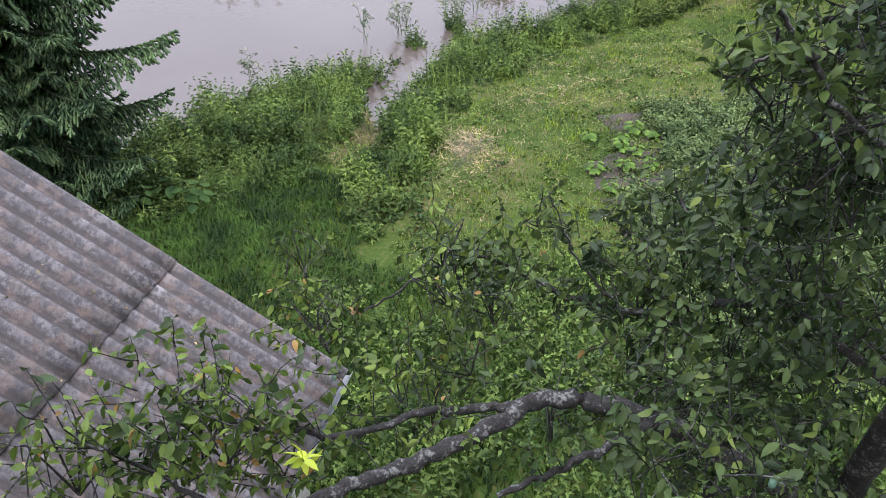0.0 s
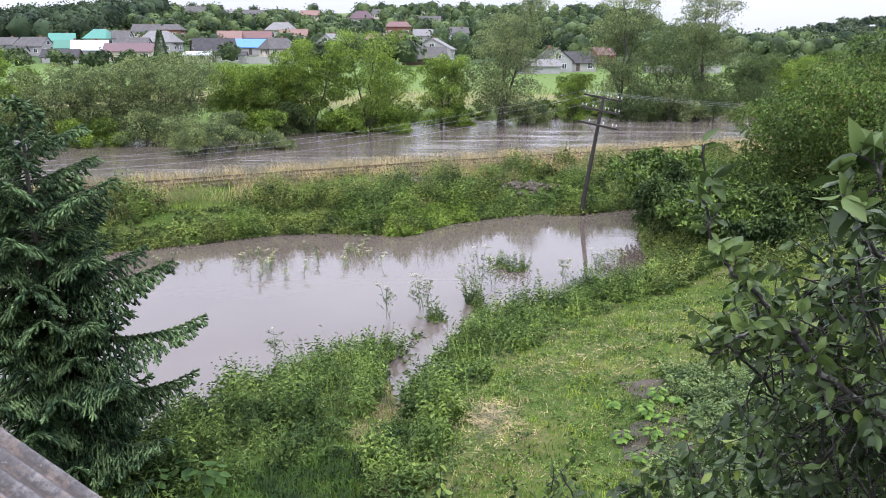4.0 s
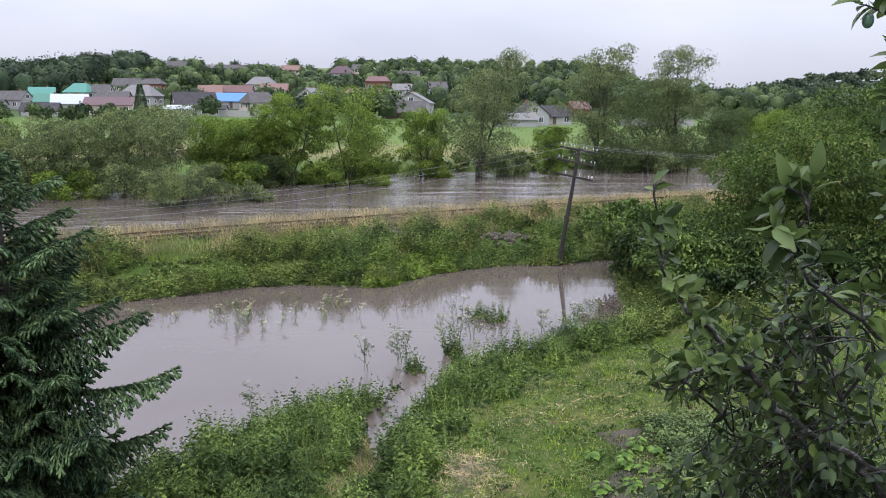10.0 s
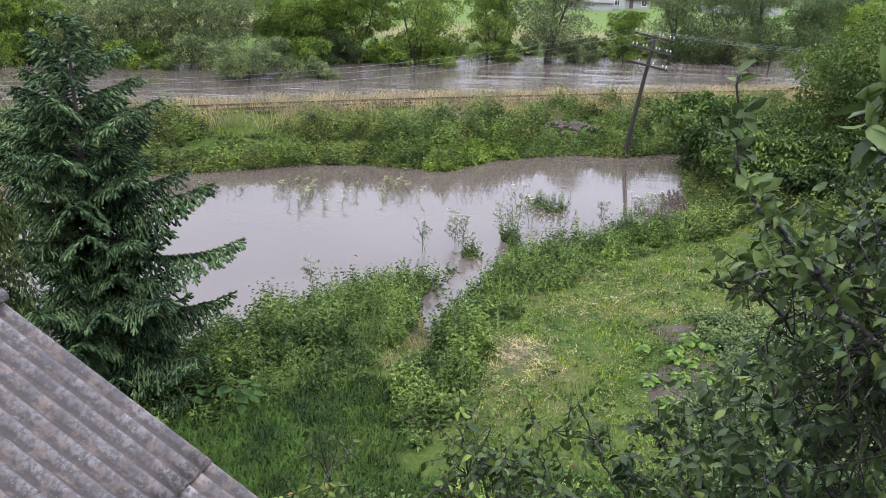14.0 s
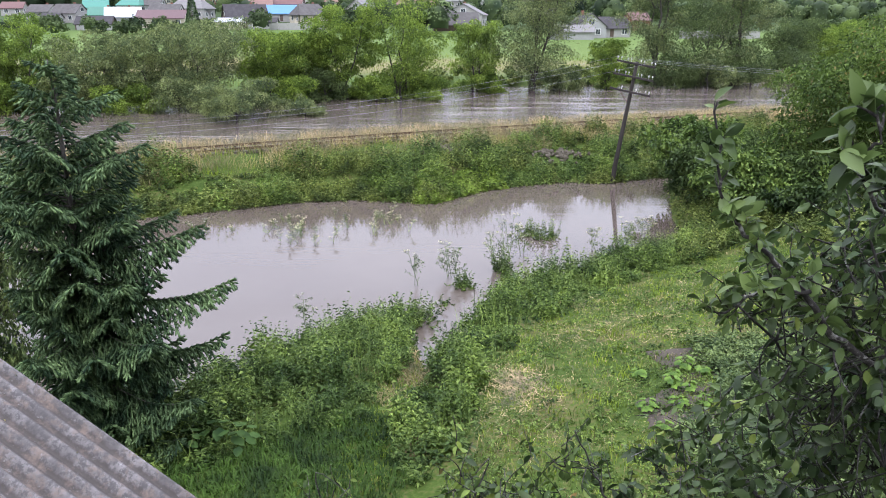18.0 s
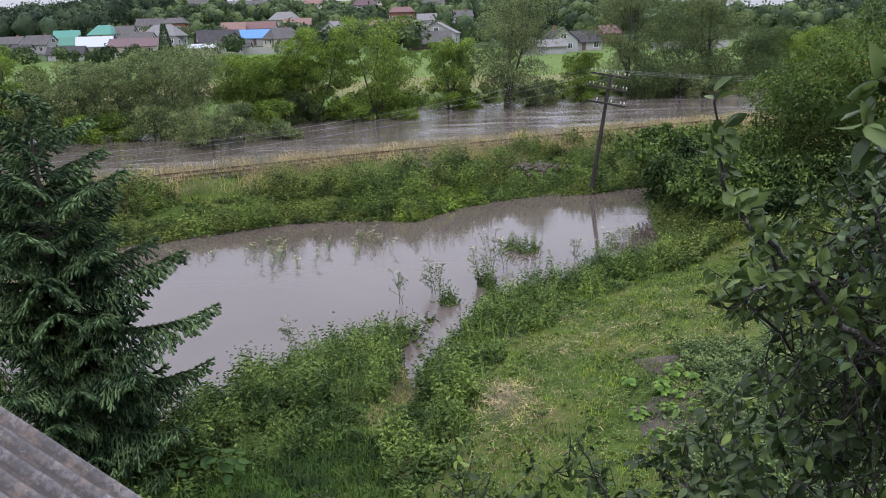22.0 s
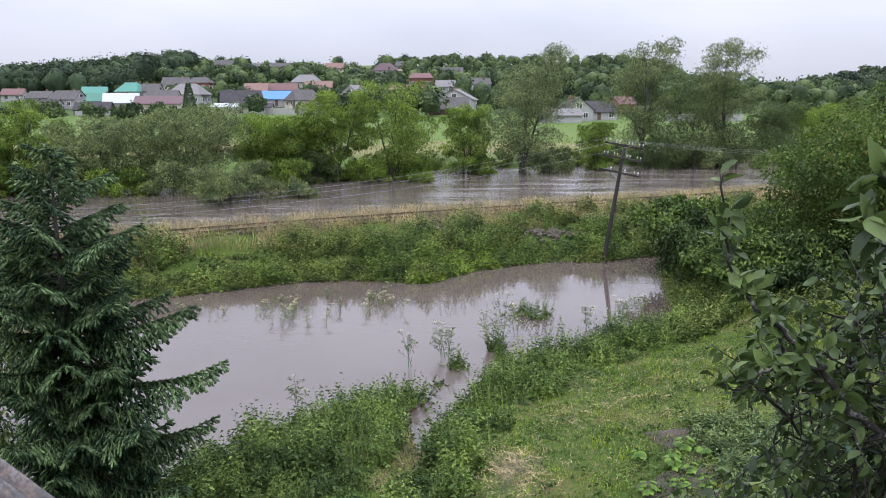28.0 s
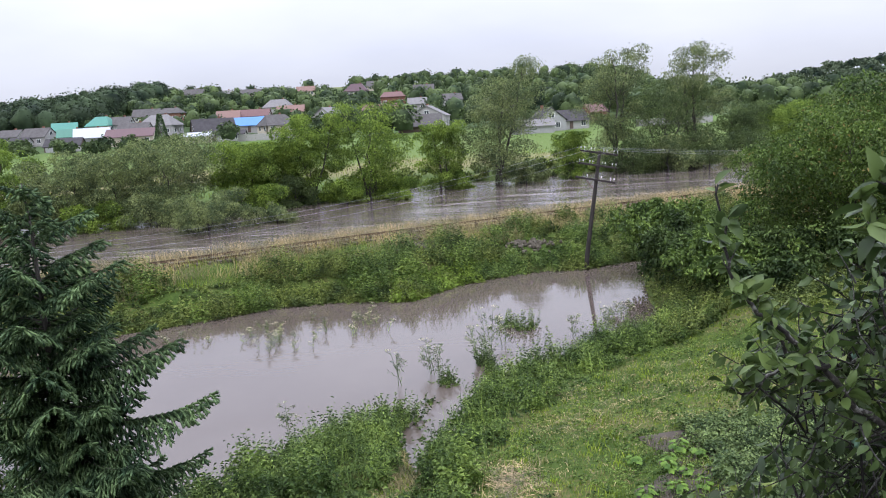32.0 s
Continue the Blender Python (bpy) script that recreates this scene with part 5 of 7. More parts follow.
# ---- far woods and gardens ----
def canopy(name, label, spots, mat, seed, per=60, leaf=1.6, squash=0.8, category="woods"):
    """Many crowns joined: each a dome of leaf tufts over the ground."""
    rng = np.random.default_rng(seed)
    pos, way, size = [], [], []
    for x, y, r in spots:
        z = float(land(x, y))
        n = int(per * (0.6 + r / 6))
        d = unit(rng.normal(size=(n, 3)))
        d[:, 2] = np.abs(d[:, 2]) * 1.1 - 0.25
        rr = r * rng.uniform(0.62, 1.0, n)[:, None] * (1 + 0.16 * np.sin(3 * np.arctan2(d[:, 1], d[:, 0]) + x) * np.cos(4 * d[:, 2] + y))[:, None]
        pos.append(np.array([x, y, z + r * 0.9]) + d * rr * np.array([1, 1, squash * 1.2]))
        way.append(d * np.array([1, 1, 0.4]) + rng.normal(size=(n, 3)) * 0.45 - np.array([0, 0, 0.25]))
        size.append(leaf * rng.uniform(0.6, 1.3, n) * (0.5 + r / 9))
    pieces = [leaves(rng, np.concatenate(pos), np.concatenate(way), np.concatenate(size), 0.8)]
    # the dense inside of each crown
    ang = np.arange(7) * 2 * np.pi / 7
    shell = np.concatenate([np.stack([np.cos(ang + k) * a, np.sin(ang + k) * a, np.full(7, h)], 1) for k, (a, h) in enumerate(((0.7, -0.85), (0.98, -0.1), (0.72, 0.62)))] + [np.array([[0, 0, 0.95]])])
    cap = [(7 * m + k, 7 * m + (k + 1) % 7, 7 * m + 7 + (k + q) % 7) for m in range(2) for k in range(7) for q in (0,)] + [(7 * m + (k + 1) % 7, 7 * m + 7 + (k + 1) % 7, 7 * m + 7 + k) for m in range(2) for k in range(7)] + [(14 + k, 14 + (k + 1) % 7, 21) for k in range(7)]
    for x, y, r in spots:
        pieces.append((np.array([x, y, float(land(x, y)) + r * 0.9]) + shell * r * 0.78 * rng.uniform(0.75, 1.12, (22, 1)) * np.array([1, 1, squash * 1.2]), np.array(cap)))
    V, T = joined(pieces)
    return tagged(link_mesh(name, V, T, mat), label, category, kind="stuff")


rng = np.random.default_rng(77)
spots = []
while len(spots) < 700:
    b = rng.uniform(-0.75, -0.25)
    d = rng.uniform(318, np.interp(b, [-0.75, -0.56, -0.42, -0.31], [335, 355, 405, 458]))
    if b > -0.318 - max(0, 440 - d) * 0.0009:
        continue
    spots.append((b * d, d, rng.uniform(3.5, 8.6) * np.interp(b, [-0.66, -0.45, -0.32], [0.7, 0.95, 1.12])))
canopy("hill_forest", "dense dark green broadleaf forest on the hill", spots, MAT["forest"], 78, per=84, leaf=0.8)
spots = []
while len(spots) < 1450:
    d = 258 + 300 * rng.random() ** 0.85
    b = rng.uniform(-0.42, 0.75)
    if (-0.25 < b < -0.08 and d > 480) or (b > 0.36 and d > 330):
        continue
    r = 1.4 + 4.0 * rng.random() ** 1.6 - (0.32 * (4.0 * rng.random()) if d > 430 else 0) * (b < 0.22)
    # no crown stands right before a house front
    if any(abs(b - h[0]) * d < h[2] * 0.38 + r * 0.6 and h[1] - 40 < d < h[1] + 7 for h in HOUSES):
        continue
    spots.append((b * d, d, r))
canopy("garden_trees", "mixed garden trees and bushes among the village houses", spots, MAT["garden"], 79, per=44, leaf=1.05)
spots = [(b * d, d, r) for b, d, r in ((-0.243, 235, 3.6), (-0.143, 230, 3.4), (-0.125, 232, 4.0), (-0.108, 236, 3.2), (-0.045, 228, 5.6), (-0.02, 226, 4.8), (-0.52, 235, 2.6), (-0.44, 232, 1.6), (-0.35, 238, 1.5), (0.142, 228, 2.6), (0.1, 232, 3.6), (0.07, 240, 4.5), (0.30, 215, 4.5), (0.335, 225, 5.0), (0.48, 212, 3.0), (0.53, 200, 5.0), (0.58, 205, 6.0), (0.62, 190, 6.0))]
spots += [(b * d, d, r) for b, d, r in zip(rng.uniform(-0.66, -0.3, 26), rng.uniform(205, 238, 26), rng.uniform(1.2, 2.8, 26))]
scrub = [(x, float(np.interp(x, SHORE_X, SHORE_Y)) + q, r) for x, q, r in zip(rng.uniform(-12, 48, 80), rng.uniform(1.0, 6.0, 80), rng.uniform(0.4, 1.1, 80))]
canopy("shore_scrub", "low green scrub along the far bank of the river", scrub, MAT["weed_far"], 83, per=150, leaf=0.55, category="bushes")
canopy("field_bushes", "dark green bushes along the edge of the field", spots, MAT["garden"], 80, per=160, leaf=1.0)
spots = [(x + rng.uniform(-15, 15), y + rng.uniform(-40, 40), rng.uniform(7, 12)) for x in np.arange(420, 1300, 26) for y in np.arange(1150, 1650, 75)]
canopy("distant_forest", "forest on the distant ridge, haze painted into its blue-green leaves", spots, MAT["ridge"], 81, per=60, leaf=3.0)


def cypress(bearing, dist, height):
    x, y = bearing * dist, dist
    rng = np.random.default_rng(9)
    thing = tagged(empty("conifer", on_land(x, y)), "slim dark conifer beside the village houses", "tree")
    link_mesh("trunk", *tubes([(np.array([[0, 0, -0.3], [0, 0, height]]), [0.15, 0.02])], 6), MAT["bark"], thing)
    n = 1500
    u = rng.random(n)
    a = rng.uniform(0, 2 * np.pi, n)
    r = 0.2 * height * (1 - u) ** 0.8 + 0.1
    p = np.stack([np.cos(a) * r, np.sin(a) * r, 0.4 + u * (height - 0.3)], 1)
    w = np.stack([np.cos(a), np.sin(a), -0.3 + rng.normal(size=n) * 0.3], 1)
    link_mesh("crown", *leaves(rng, p, w, 0.6 * rng.uniform(0.6, 1.2, n), 0.45), MAT["spruce"], thing)


cypress(-0.327, 240, 9.5)


# ---- growth on the ground ----
rail_at = lambda x: np.interp(x, RAIL_X, RAIL_Y)
far_at = lambda x: np.interp(x, FAR_X, FAR_Y)

def weeds(name, label, pts, tall, mat, seed, per=14, leaf=0.1, spread=0.16, wide=0.5, category="weeds", stems=True):
    """Leafy herbs: leaves set up a leaning stem, larger below, tips on top."""
    rng = np.random.default_rng(seed)
    n = len(pts)
    tall = np.broadcast_to(np.asarray(tall, float), (n,)) * rng.uniform(0.6, 1.25, n)
    lean = rng.normal(size=(n, 2)) * 0.14
    idx = np.repeat(np.arange(n), per)
    u = np.tile(np.linspace(0.12, 1.0, per), n)
    a = rng.uniform(0, 2 * np.pi, n * per)
    base = pts[idx].copy()
    base[:, :2] += lean[idx] * (u * tall[idx])[:, None]
    base[:, 2] += u * tall[idx]
    out = np.stack([np.cos(a), np.sin(a), rng.uniform(-0.35, 0.5, n * per)], 1)
    base += out * (spread * rng.uniform(0, 0.6, n * per) * (1.15 - u))[:, None]
    V, T = leaves(rng, base, out, leaf * rng.uniform(0.6, 1.3, n * per) * (1.25 - 0.55 * u), wide)
    pieces = [(V, T)]
    if stems:
        tip = pts.copy()
        tip[:, :2] += lean * tall[:, None]
        tip[:, 2] += tall
        sd = np.array([0.004, 0.003, 0])
        SV = np.stack([pts - sd, pts + sd, tip], 1).reshape(-1, 3)
        pieces.append((SV, np.arange(3 * n).reshape(-1, 3)))
    return tagged(link_mesh(name, *joined(pieces), mat), label, category, kind="stuff")


def grassy(name, label, pts, tall, mat, seed, lean=0.5, wide=0.008, category="grass"):
    rng = np.random.default_rng(seed)
    tall = np.broadcast_to(np.asarray(tall, float), (len(pts),)) * rng.uniform(0.5, 1.3, len(pts))
    return tagged(link_mesh(name, *blades(rng, pts, tall, lean, wide), mat), label, category, kind="stuff")


def scatter(rng, n, x0, x1, y0, y1, keep):
    x, y = rng.uniform(x0, x1, n), rng.uniform(y0, y1, n)
    k = keep(x, y)
    x, y = x[k], y[k]
    return np.stack([x, y, land(x, y)], 1)


def lumps(x, y, s, seed=0.0):
    return 0.5 + 0.5 * np.sin(x * s + 1.7 * np.sin(y * s * 0.7 + seed)) * np.sin(y * s * 1.1 + 1.3 * np.sin(x * s * 0.8 + 2 * seed))


EDGE_X = [-30, -8, -4.8, -3.4, -2.1, -1.4, -1.1, -0.4, 0.3, 0.55, 0.75, 1.1, 1.6, 2.3, 3.9, 6.0, 8.0, 9.9, 14]
EDGE_Y = [10, 11.5, 12.8, 14.0, 14.6, 14.8, 12.9, 12.2, 12.4, 13.4, 16.1, 17.7, 18.7, 20.3, 22.3, 24.6, 26.2, 27.5, 30]


def shore_gap(x, y):
    return np.interp(x, NEAR_X, NEAR_Y) - y


def path_off(x, y):
    """Distance from the trodden path down to the cove."""
    return np.abs(x - np.interp(y, [11, 14.8, 15.8, 17.3, 18.3, 20, 21], [-1.75, -1.55, -1.4, -1.05, -0.85, -0.72, -0.5]))


rng = np.random.default_rng(101)
bankzone = lambda x, y: (y > np.interp(x, EDGE_X, EDGE_Y)) & (shore_gap(x, y) > -0.25) & (path_off(x, y) > 0.26)
def mounds(pts, centres, low):
    """Plants grow in rounded clumps: the height over each spot and the clump that it belongs to."""
    best, own = np.full(len(pts), low), np.zeros(len(pts), int)
    for k, (x, y, r, h) in enumerate(centres):
        q = ((pts[:, 0] - x) ** 2 + (pts[:, 1] - y) ** 2) / r ** 2
        t = np.where(q < 1, h * np.sqrt(np.clip(1 - q, 0, 1)), 0)
        own = np.where(t > best, k + 1, own)
        best = np.maximum(best, t)
    return best, own


def clumps(rng, n, x0, x1, y0, y1, keep, r0, r1, h0, h1):
    q = scatter(rng, n, x0, x1, y0, y1, keep)
    return np.stack([q[:, 0], q[:, 1], rng.uniform(r0, r1, len(q)), rng.uniform(h0, h1, len(q))], 1)


MAT["nettle"] = foliage("nettle_leaf", (0.06, 0.12, 0.037), (0.2, 0.295, 0.095), 0.55, 0.35, patch=0.8, even=0.15)
MAT["fresh"] = foliage("fresh_weed_leaf", (0.085, 0.155, 0.038), (0.22, 0.32, 0.09), 0.5, 0.4, patch=0.8, even=0.15)
rise = lambda x, y: np.clip((y - np.interp(x, EDGE_X, EDGE_Y)) / 0.9, 0.35, 1)
p = scatter(rng, 36000, -15, 11, 11, 33, bankzone)
spots = clumps(rng, 760, -15, 11, 11, 33, bankzone, 0.28, 0.75, 0.3, 1.35)
hgt, own = mounds(p, spots, 0.12)
hgt = hgt * rise(p[:, 0], p[:, 1])
thick = (hgt > 0.2) | (rng.random(len(p)) < 0.35)
p, hgt, own = p[thick], hgt[thick], own[thick]
kind = own * 7 % 5
for name, label, pick, mat, per, leaf, wide in (
        ("bank_nettles", "nettles in rounded leafy clumps on the near bank", kind < 2, "nettle", 12, 0.125, 0.38),
        ("bank_weeds", "lush broad-leaved weeds on the near bank", (kind == 2) | (kind == 3), "weed", 12, 0.135, 0.45),
        ("bank_herbs", "light green broad herbs on the near bank", kind == 4, "fresh", 11, 0.15, 0.5)):
    weeds(name, label, p[pick], hgt[pick], MAT[mat], 102 + per, per=per, leaf=leaf, spread=0.12, wide=wide)
p = scatter(rng, 16000, -15, 11, 11, 33, lambda x, y: bankzone(x, y) & (lumps(x, y, 1.1, 4) > 0.45))
grassy("bank_grass", "long pale arching grass among the bank weeds", p, 0.95, MAT["fresh"], 103, 0.9, 0.007)
p = scatter(rng, 2500, -2.2, 0.2, 15.5, 20, lambda x, y: path_off(x, y) < 0.4)
grassy("path_straw", "flattened dry grass along the trodden path", p, 0.25, MAT["hay"], 1042, 1.8, 0.006)
p = scatter(rng, 9000, -3, 1, 10.5, 21.5, lambda x, y: path_off(x, y) < 0.5)
grassy("path_turf", "short worn grass on the trodden path", p, 0.13, MAT["grass"], 1041, 1.0, 0.008)
# mown lawn and the lusher dark green grass beside the shed
lawnzone = lambda x, y: (y < np.interp(x, EDGE_X, EDGE_Y) + 0.3) & (x > -0.2) & (y > 9)
p = scatter(rng, 70000, -3, 17, 8, 30, lawnzone)
grassy("lawn", "short mown yellow-green lawn grass", p, 0.04 + 0.14 * lumps(p[:, 0], p[:, 1], 2.3, 1) ** 2, MAT["grass"], 105, 0.8, 0.009)
p = scatter(rng, 8000, -1, 12, 9, 28, lambda x, y: lawnzone(x, y) & (lumps(x, y, 1.9, 2) > 0.6))
weeds("lawn_clover", "low clover and plantain in the lawn", p, 0.1, MAT["fresh"], 106, per=6, leaf=0.045, spread=0.1, stems=False, category="grass")
# lush dark green that also paints in the shade under the plum
shade = foliage("lush_grass_painted_shade", (0.034, 0.08, 0.014), (0.062, 0.125, 0.024), 0.6, 0.35, patch=1.6)
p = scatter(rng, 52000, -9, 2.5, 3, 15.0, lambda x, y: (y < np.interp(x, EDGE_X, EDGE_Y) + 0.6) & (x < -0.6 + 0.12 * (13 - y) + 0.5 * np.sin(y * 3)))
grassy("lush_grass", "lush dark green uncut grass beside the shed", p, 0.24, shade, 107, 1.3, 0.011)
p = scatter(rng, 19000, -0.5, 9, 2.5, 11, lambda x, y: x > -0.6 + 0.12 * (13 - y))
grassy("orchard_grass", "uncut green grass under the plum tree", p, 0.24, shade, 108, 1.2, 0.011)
p = scatter(rng, 2800, -1.5, 8, 3, 10.5, lambda x, y: lumps(x, y, 1.6, 3) > 0.25)
weeds("orchard_weeds", "broad-leaved weeds under the plum tree", p, 0.45, MAT["weed"], 109, per=9, leaf=0.11)

p = scatter(rng, 2600, -1, 12, 9, 28, lambda x, y: lawnzone(x, y) & (lumps(x, y, 2.7, 6) > 0.5))
weeds("lawn_rosettes", "dark green rosettes of dock and dandelion in the lawn", p, 0.1, MAT["weed"], 1061, per=9, leaf=0.1, spread=0.12, stems=False, category="weeds")
p = scatter(rng, 7000, -1, 12, 9, 28, lambda x, y: lawnzone(x, y) & (lumps(x, y, 1.3, 3) > 0.55))
grassy("lawn_tufts", "longer tufts left standing in the lawn", p, 0.2, MAT["grass"], 1062, 0.9, 0.008)
p = scatter(rng, 9000, -1, 12, 9, 28, lambda x, y: lawnzone(x, y) & (lumps(x, y, 1.1, 5) > 0.5))
grassy("cut_grass", "pale dry clippings lying over the lawn", p, 0.09, MAT["straw"], 1063, 2.2, 0.006)

spots = clumps(rng, 480, -1, 12, 9, 28, lawnzone, 0.12, 0.5, 0.08, 0.28)
p = scatter(rng, 15000, -1, 12, 9, 28, lawnzone)
hgt, own = mounds(p, spots, 0.0)
p, hgt = p[hgt > 0.05], hgt[hgt > 0.05]
weeds("lawn_weeds", "bright green clumps of clover and young weeds in the lawn", p, hgt, MAT["fresh"], 1064, per=5, leaf=0.055, spread=0.1, stems=False, category="weeds")
# cut straw lying on the lawn
def straw_patch(cx, cy, rx, ry, n, seed):
    r = np.random.default_rng(seed)
    q = r.normal(size=(n, 2)) * np.array([rx, ry]) * 0.55 + np.array([cx, cy])
    pts = np.stack([q[:, 0], q[:, 1], land(q[:, 0], q[:, 1]) + r.uniform(0.02, 0.09, n)], 1)
    w = unit(np.stack([r.normal(size=n), r.normal(size=n), r.normal(size=n) * 0.22], 1))
    tip = pts + w * r.uniform(0.12, 0.4, n)[:, None]
    sd = unit(np.cross(w, [0, 0, 1.0])) * 0.006
    V = np.stack([pts - sd, pts + sd, tip], 1).reshape(-1, 3)
    return tagged(link_mesh("straw_patch", V, np.arange(3 * n).reshape(-1, 3), MAT["straw"]), "flattened patch of dry cut straw on the lawn", "straw", kind="stuff")


straw_patch(1.6, 16.3, 0.55, 0.8, 800, 1)
straw_patch(1.2, 15.4, 0.9, 1.6, 350, 3)
for k, (x, y) in enumerate(((5.0, 20.8), (3.4, 19.5), (7.2, 21.6), (4.2, 22.3), (6.2, 18.9), (8.4, 24.0))):
    straw_patch(x, y, 1.5, 0.8, 200, 4 + k)

# dug garden bed with squash and potatoes
soil = surface("dug_soil", [(0.3, (0.035, 0.028, 0.022)), (0.7, (0.095, 0.078, 0.062))], 3, 0.95, 0.9, 25)
sx, sy = np.meshgrid(np.linspace(3.7, 9.8, 60), np.linspace(8.0, 18.3, 80))
keep = 0.02 * np.sin(sy * 8.2)
sv = np.stack([sx + 0.15 * np.sin(sy * 2), sy, land(sx, sy) + 0.02 + keep - 0.2 * (np.minimum(np.minimum(sx - 3.7 - 0.06 * (sy - 13) ** 2 * (sy > 13) - 0.3 * np.sin(sy * 1.7) - 0.2 * np.sin(sy * 4.1), 9.8 - sx), np.minimum(sy - 8, 18.3 - sy)) < 0.3)], -1).reshape(-1, 3)
k = (np.arange(79)[:, None] * 60 + np.arange(59)[None]).ravel()
tagged(link_mesh("garden_bed", sv, None, soil, smooth=True, quads=np.stack([k, k + 1, k + 61, k + 60], 1)), "dug brown soil of the vegetable bed", "soil", kind="structure")


def squash_plant(at, size, seed):
    r = np.random.default_rng(seed)
    thing = tagged(empty("squash_plant", at), "young squash plant with broad light green leaves in the bed", "plant", "squash plants")
    for i in range(9):
        a = i * 2.4 + r.uniform(-0.3, 0.3)
        l = size * r.uniform(0.5, 1.0)
        h = size * r.uniform(0.5, 0.95)
        top = np.array([math.cos(a) * l * 0.55, math.sin(a) * l * 0.55, h])
        seg = 10
        ring = []
        for s in range(seg):
            b = 2 * math.pi * s / seg
            rr = size * 0.24 * (1 + 0.16 * math.cos(5 * b)) * r.uniform(0.92, 1.06)
            ring.append(top + np.array([math.cos(b) * rr, math.sin(b) * rr, -0.55 * rr * (1 + 0.7 * math.cos(b - a))]))
        V = np.array([top + np.array([0, 0, -0.02])] + ring)
        T = np.array([[0, 1 + s, 1 + (s + 1) % seg] for s in range(seg)])
        leaf = link_mesh("leaf", V, T, MAT["squash"], thing, smooth=True)
        link_mesh("stalk", *tubes([(np.array([[0, 0, -0.05], top * 0.5 + np.array([0, 0, 0.05]), top]), [0.012, 0.01, 0.007])], 4), MAT["squash"], leaf)


for k, (x, y, s) in enumerate(((4.3, 16.2, 0.5), (4.1, 14.5, 0.5), (5.5, 16.7, 0.6), (4.9, 15.6, 0.5), (5.2, 15.3, 0.42), (4.75, 14.5, 0.46), (5.3, 14.5, 0.42), (4.2, 13.6, 0.42), (5.1, 16.2, 0.4), (5.8, 16.2, 0.45))):
    squash_plant(on_land(x, y), s * 0.68, k)
p = scatter(rng, 1500, 3.4, 9, 8.5, 17.3, lambda x, y: lumps(x, y, 3.1, 2) > 0.45)
weeds("bed_weeds", "small green weeds sprouting in the vegetable bed", p, 0.14, MAT["weed"], 1101, per=8, leaf=0.07, spread=0.1)
p = scatter(rng, 2300, 4.3, 9.6, 8.0, 18.2, lambda x, y: (np.abs(np.sin(y * 4.1)) > 0.35) & ((x > 5.6 + 0.4 * (y > 15.5)) | (y < 13.4)))
weeds("potato_plants", "rows of bushy dark green potato plants in the bed", p, 0.5, MAT["potato"], 110, per=26, leaf=0.11, spread=0.4, category="plants")

# weeds standing in the cove and umbels out in the flood
def herb(name, label, at, tall, wide_, mat, seed, n=40, leaf=0.09, category="plant", group=""):
    r = np.random.default_rng(seed)
    thing = tagged(empty(name, at), label, category, group)
    base = r.normal(size=(n, 2)) * wide_ * 0.3
    pts = np.stack([base[:, 0], base[:, 1], np.full(n, -0.05)], 1)
    h = tall * r.uniform(0.35, 1.0, n) ** 1.2 * np.exp(-0.5 * (base ** 2).sum(1) / (0.36 * wide_ ** 2))
    tips = pts + np.stack([base[:, 0] * 0.6 + r.normal(size=n) * 0.08 * tall, base[:, 1] * 0.6 + r.normal(size=n) * 0.08 * tall, h], 1)
    link_mesh("stem_tuft", *tubes([(np.array([a, (a + b) / 2 + r.normal(size=3) * 0.02, b]), [0.008, 0.006, 0.003]) for a, b in zip(pts, tips)], 3), mat, thing)["kind"] = "stuff"
    per = 16
    idx = np.repeat(np.arange(n), per)
    u = np.tile(np.linspace(0.08, 1, per), n)
    pos = pts[idx] * (1 - u[:, None]) + tips[idx] * u[:, None]
    way = unit(np.stack([r.normal(size=n * per), r.normal(size=n * per), r.uniform(-0.3, 0.6, n * per)], 1))
    crown = link_mesh("foliage", *leaves(r, pos, way, leaf * r.uniform(0.7, 1.4, n * per) * (1.2 - 0.5 * u), 0.4), mat, thing)
    crown["kind"] = "stuff"
    return thing


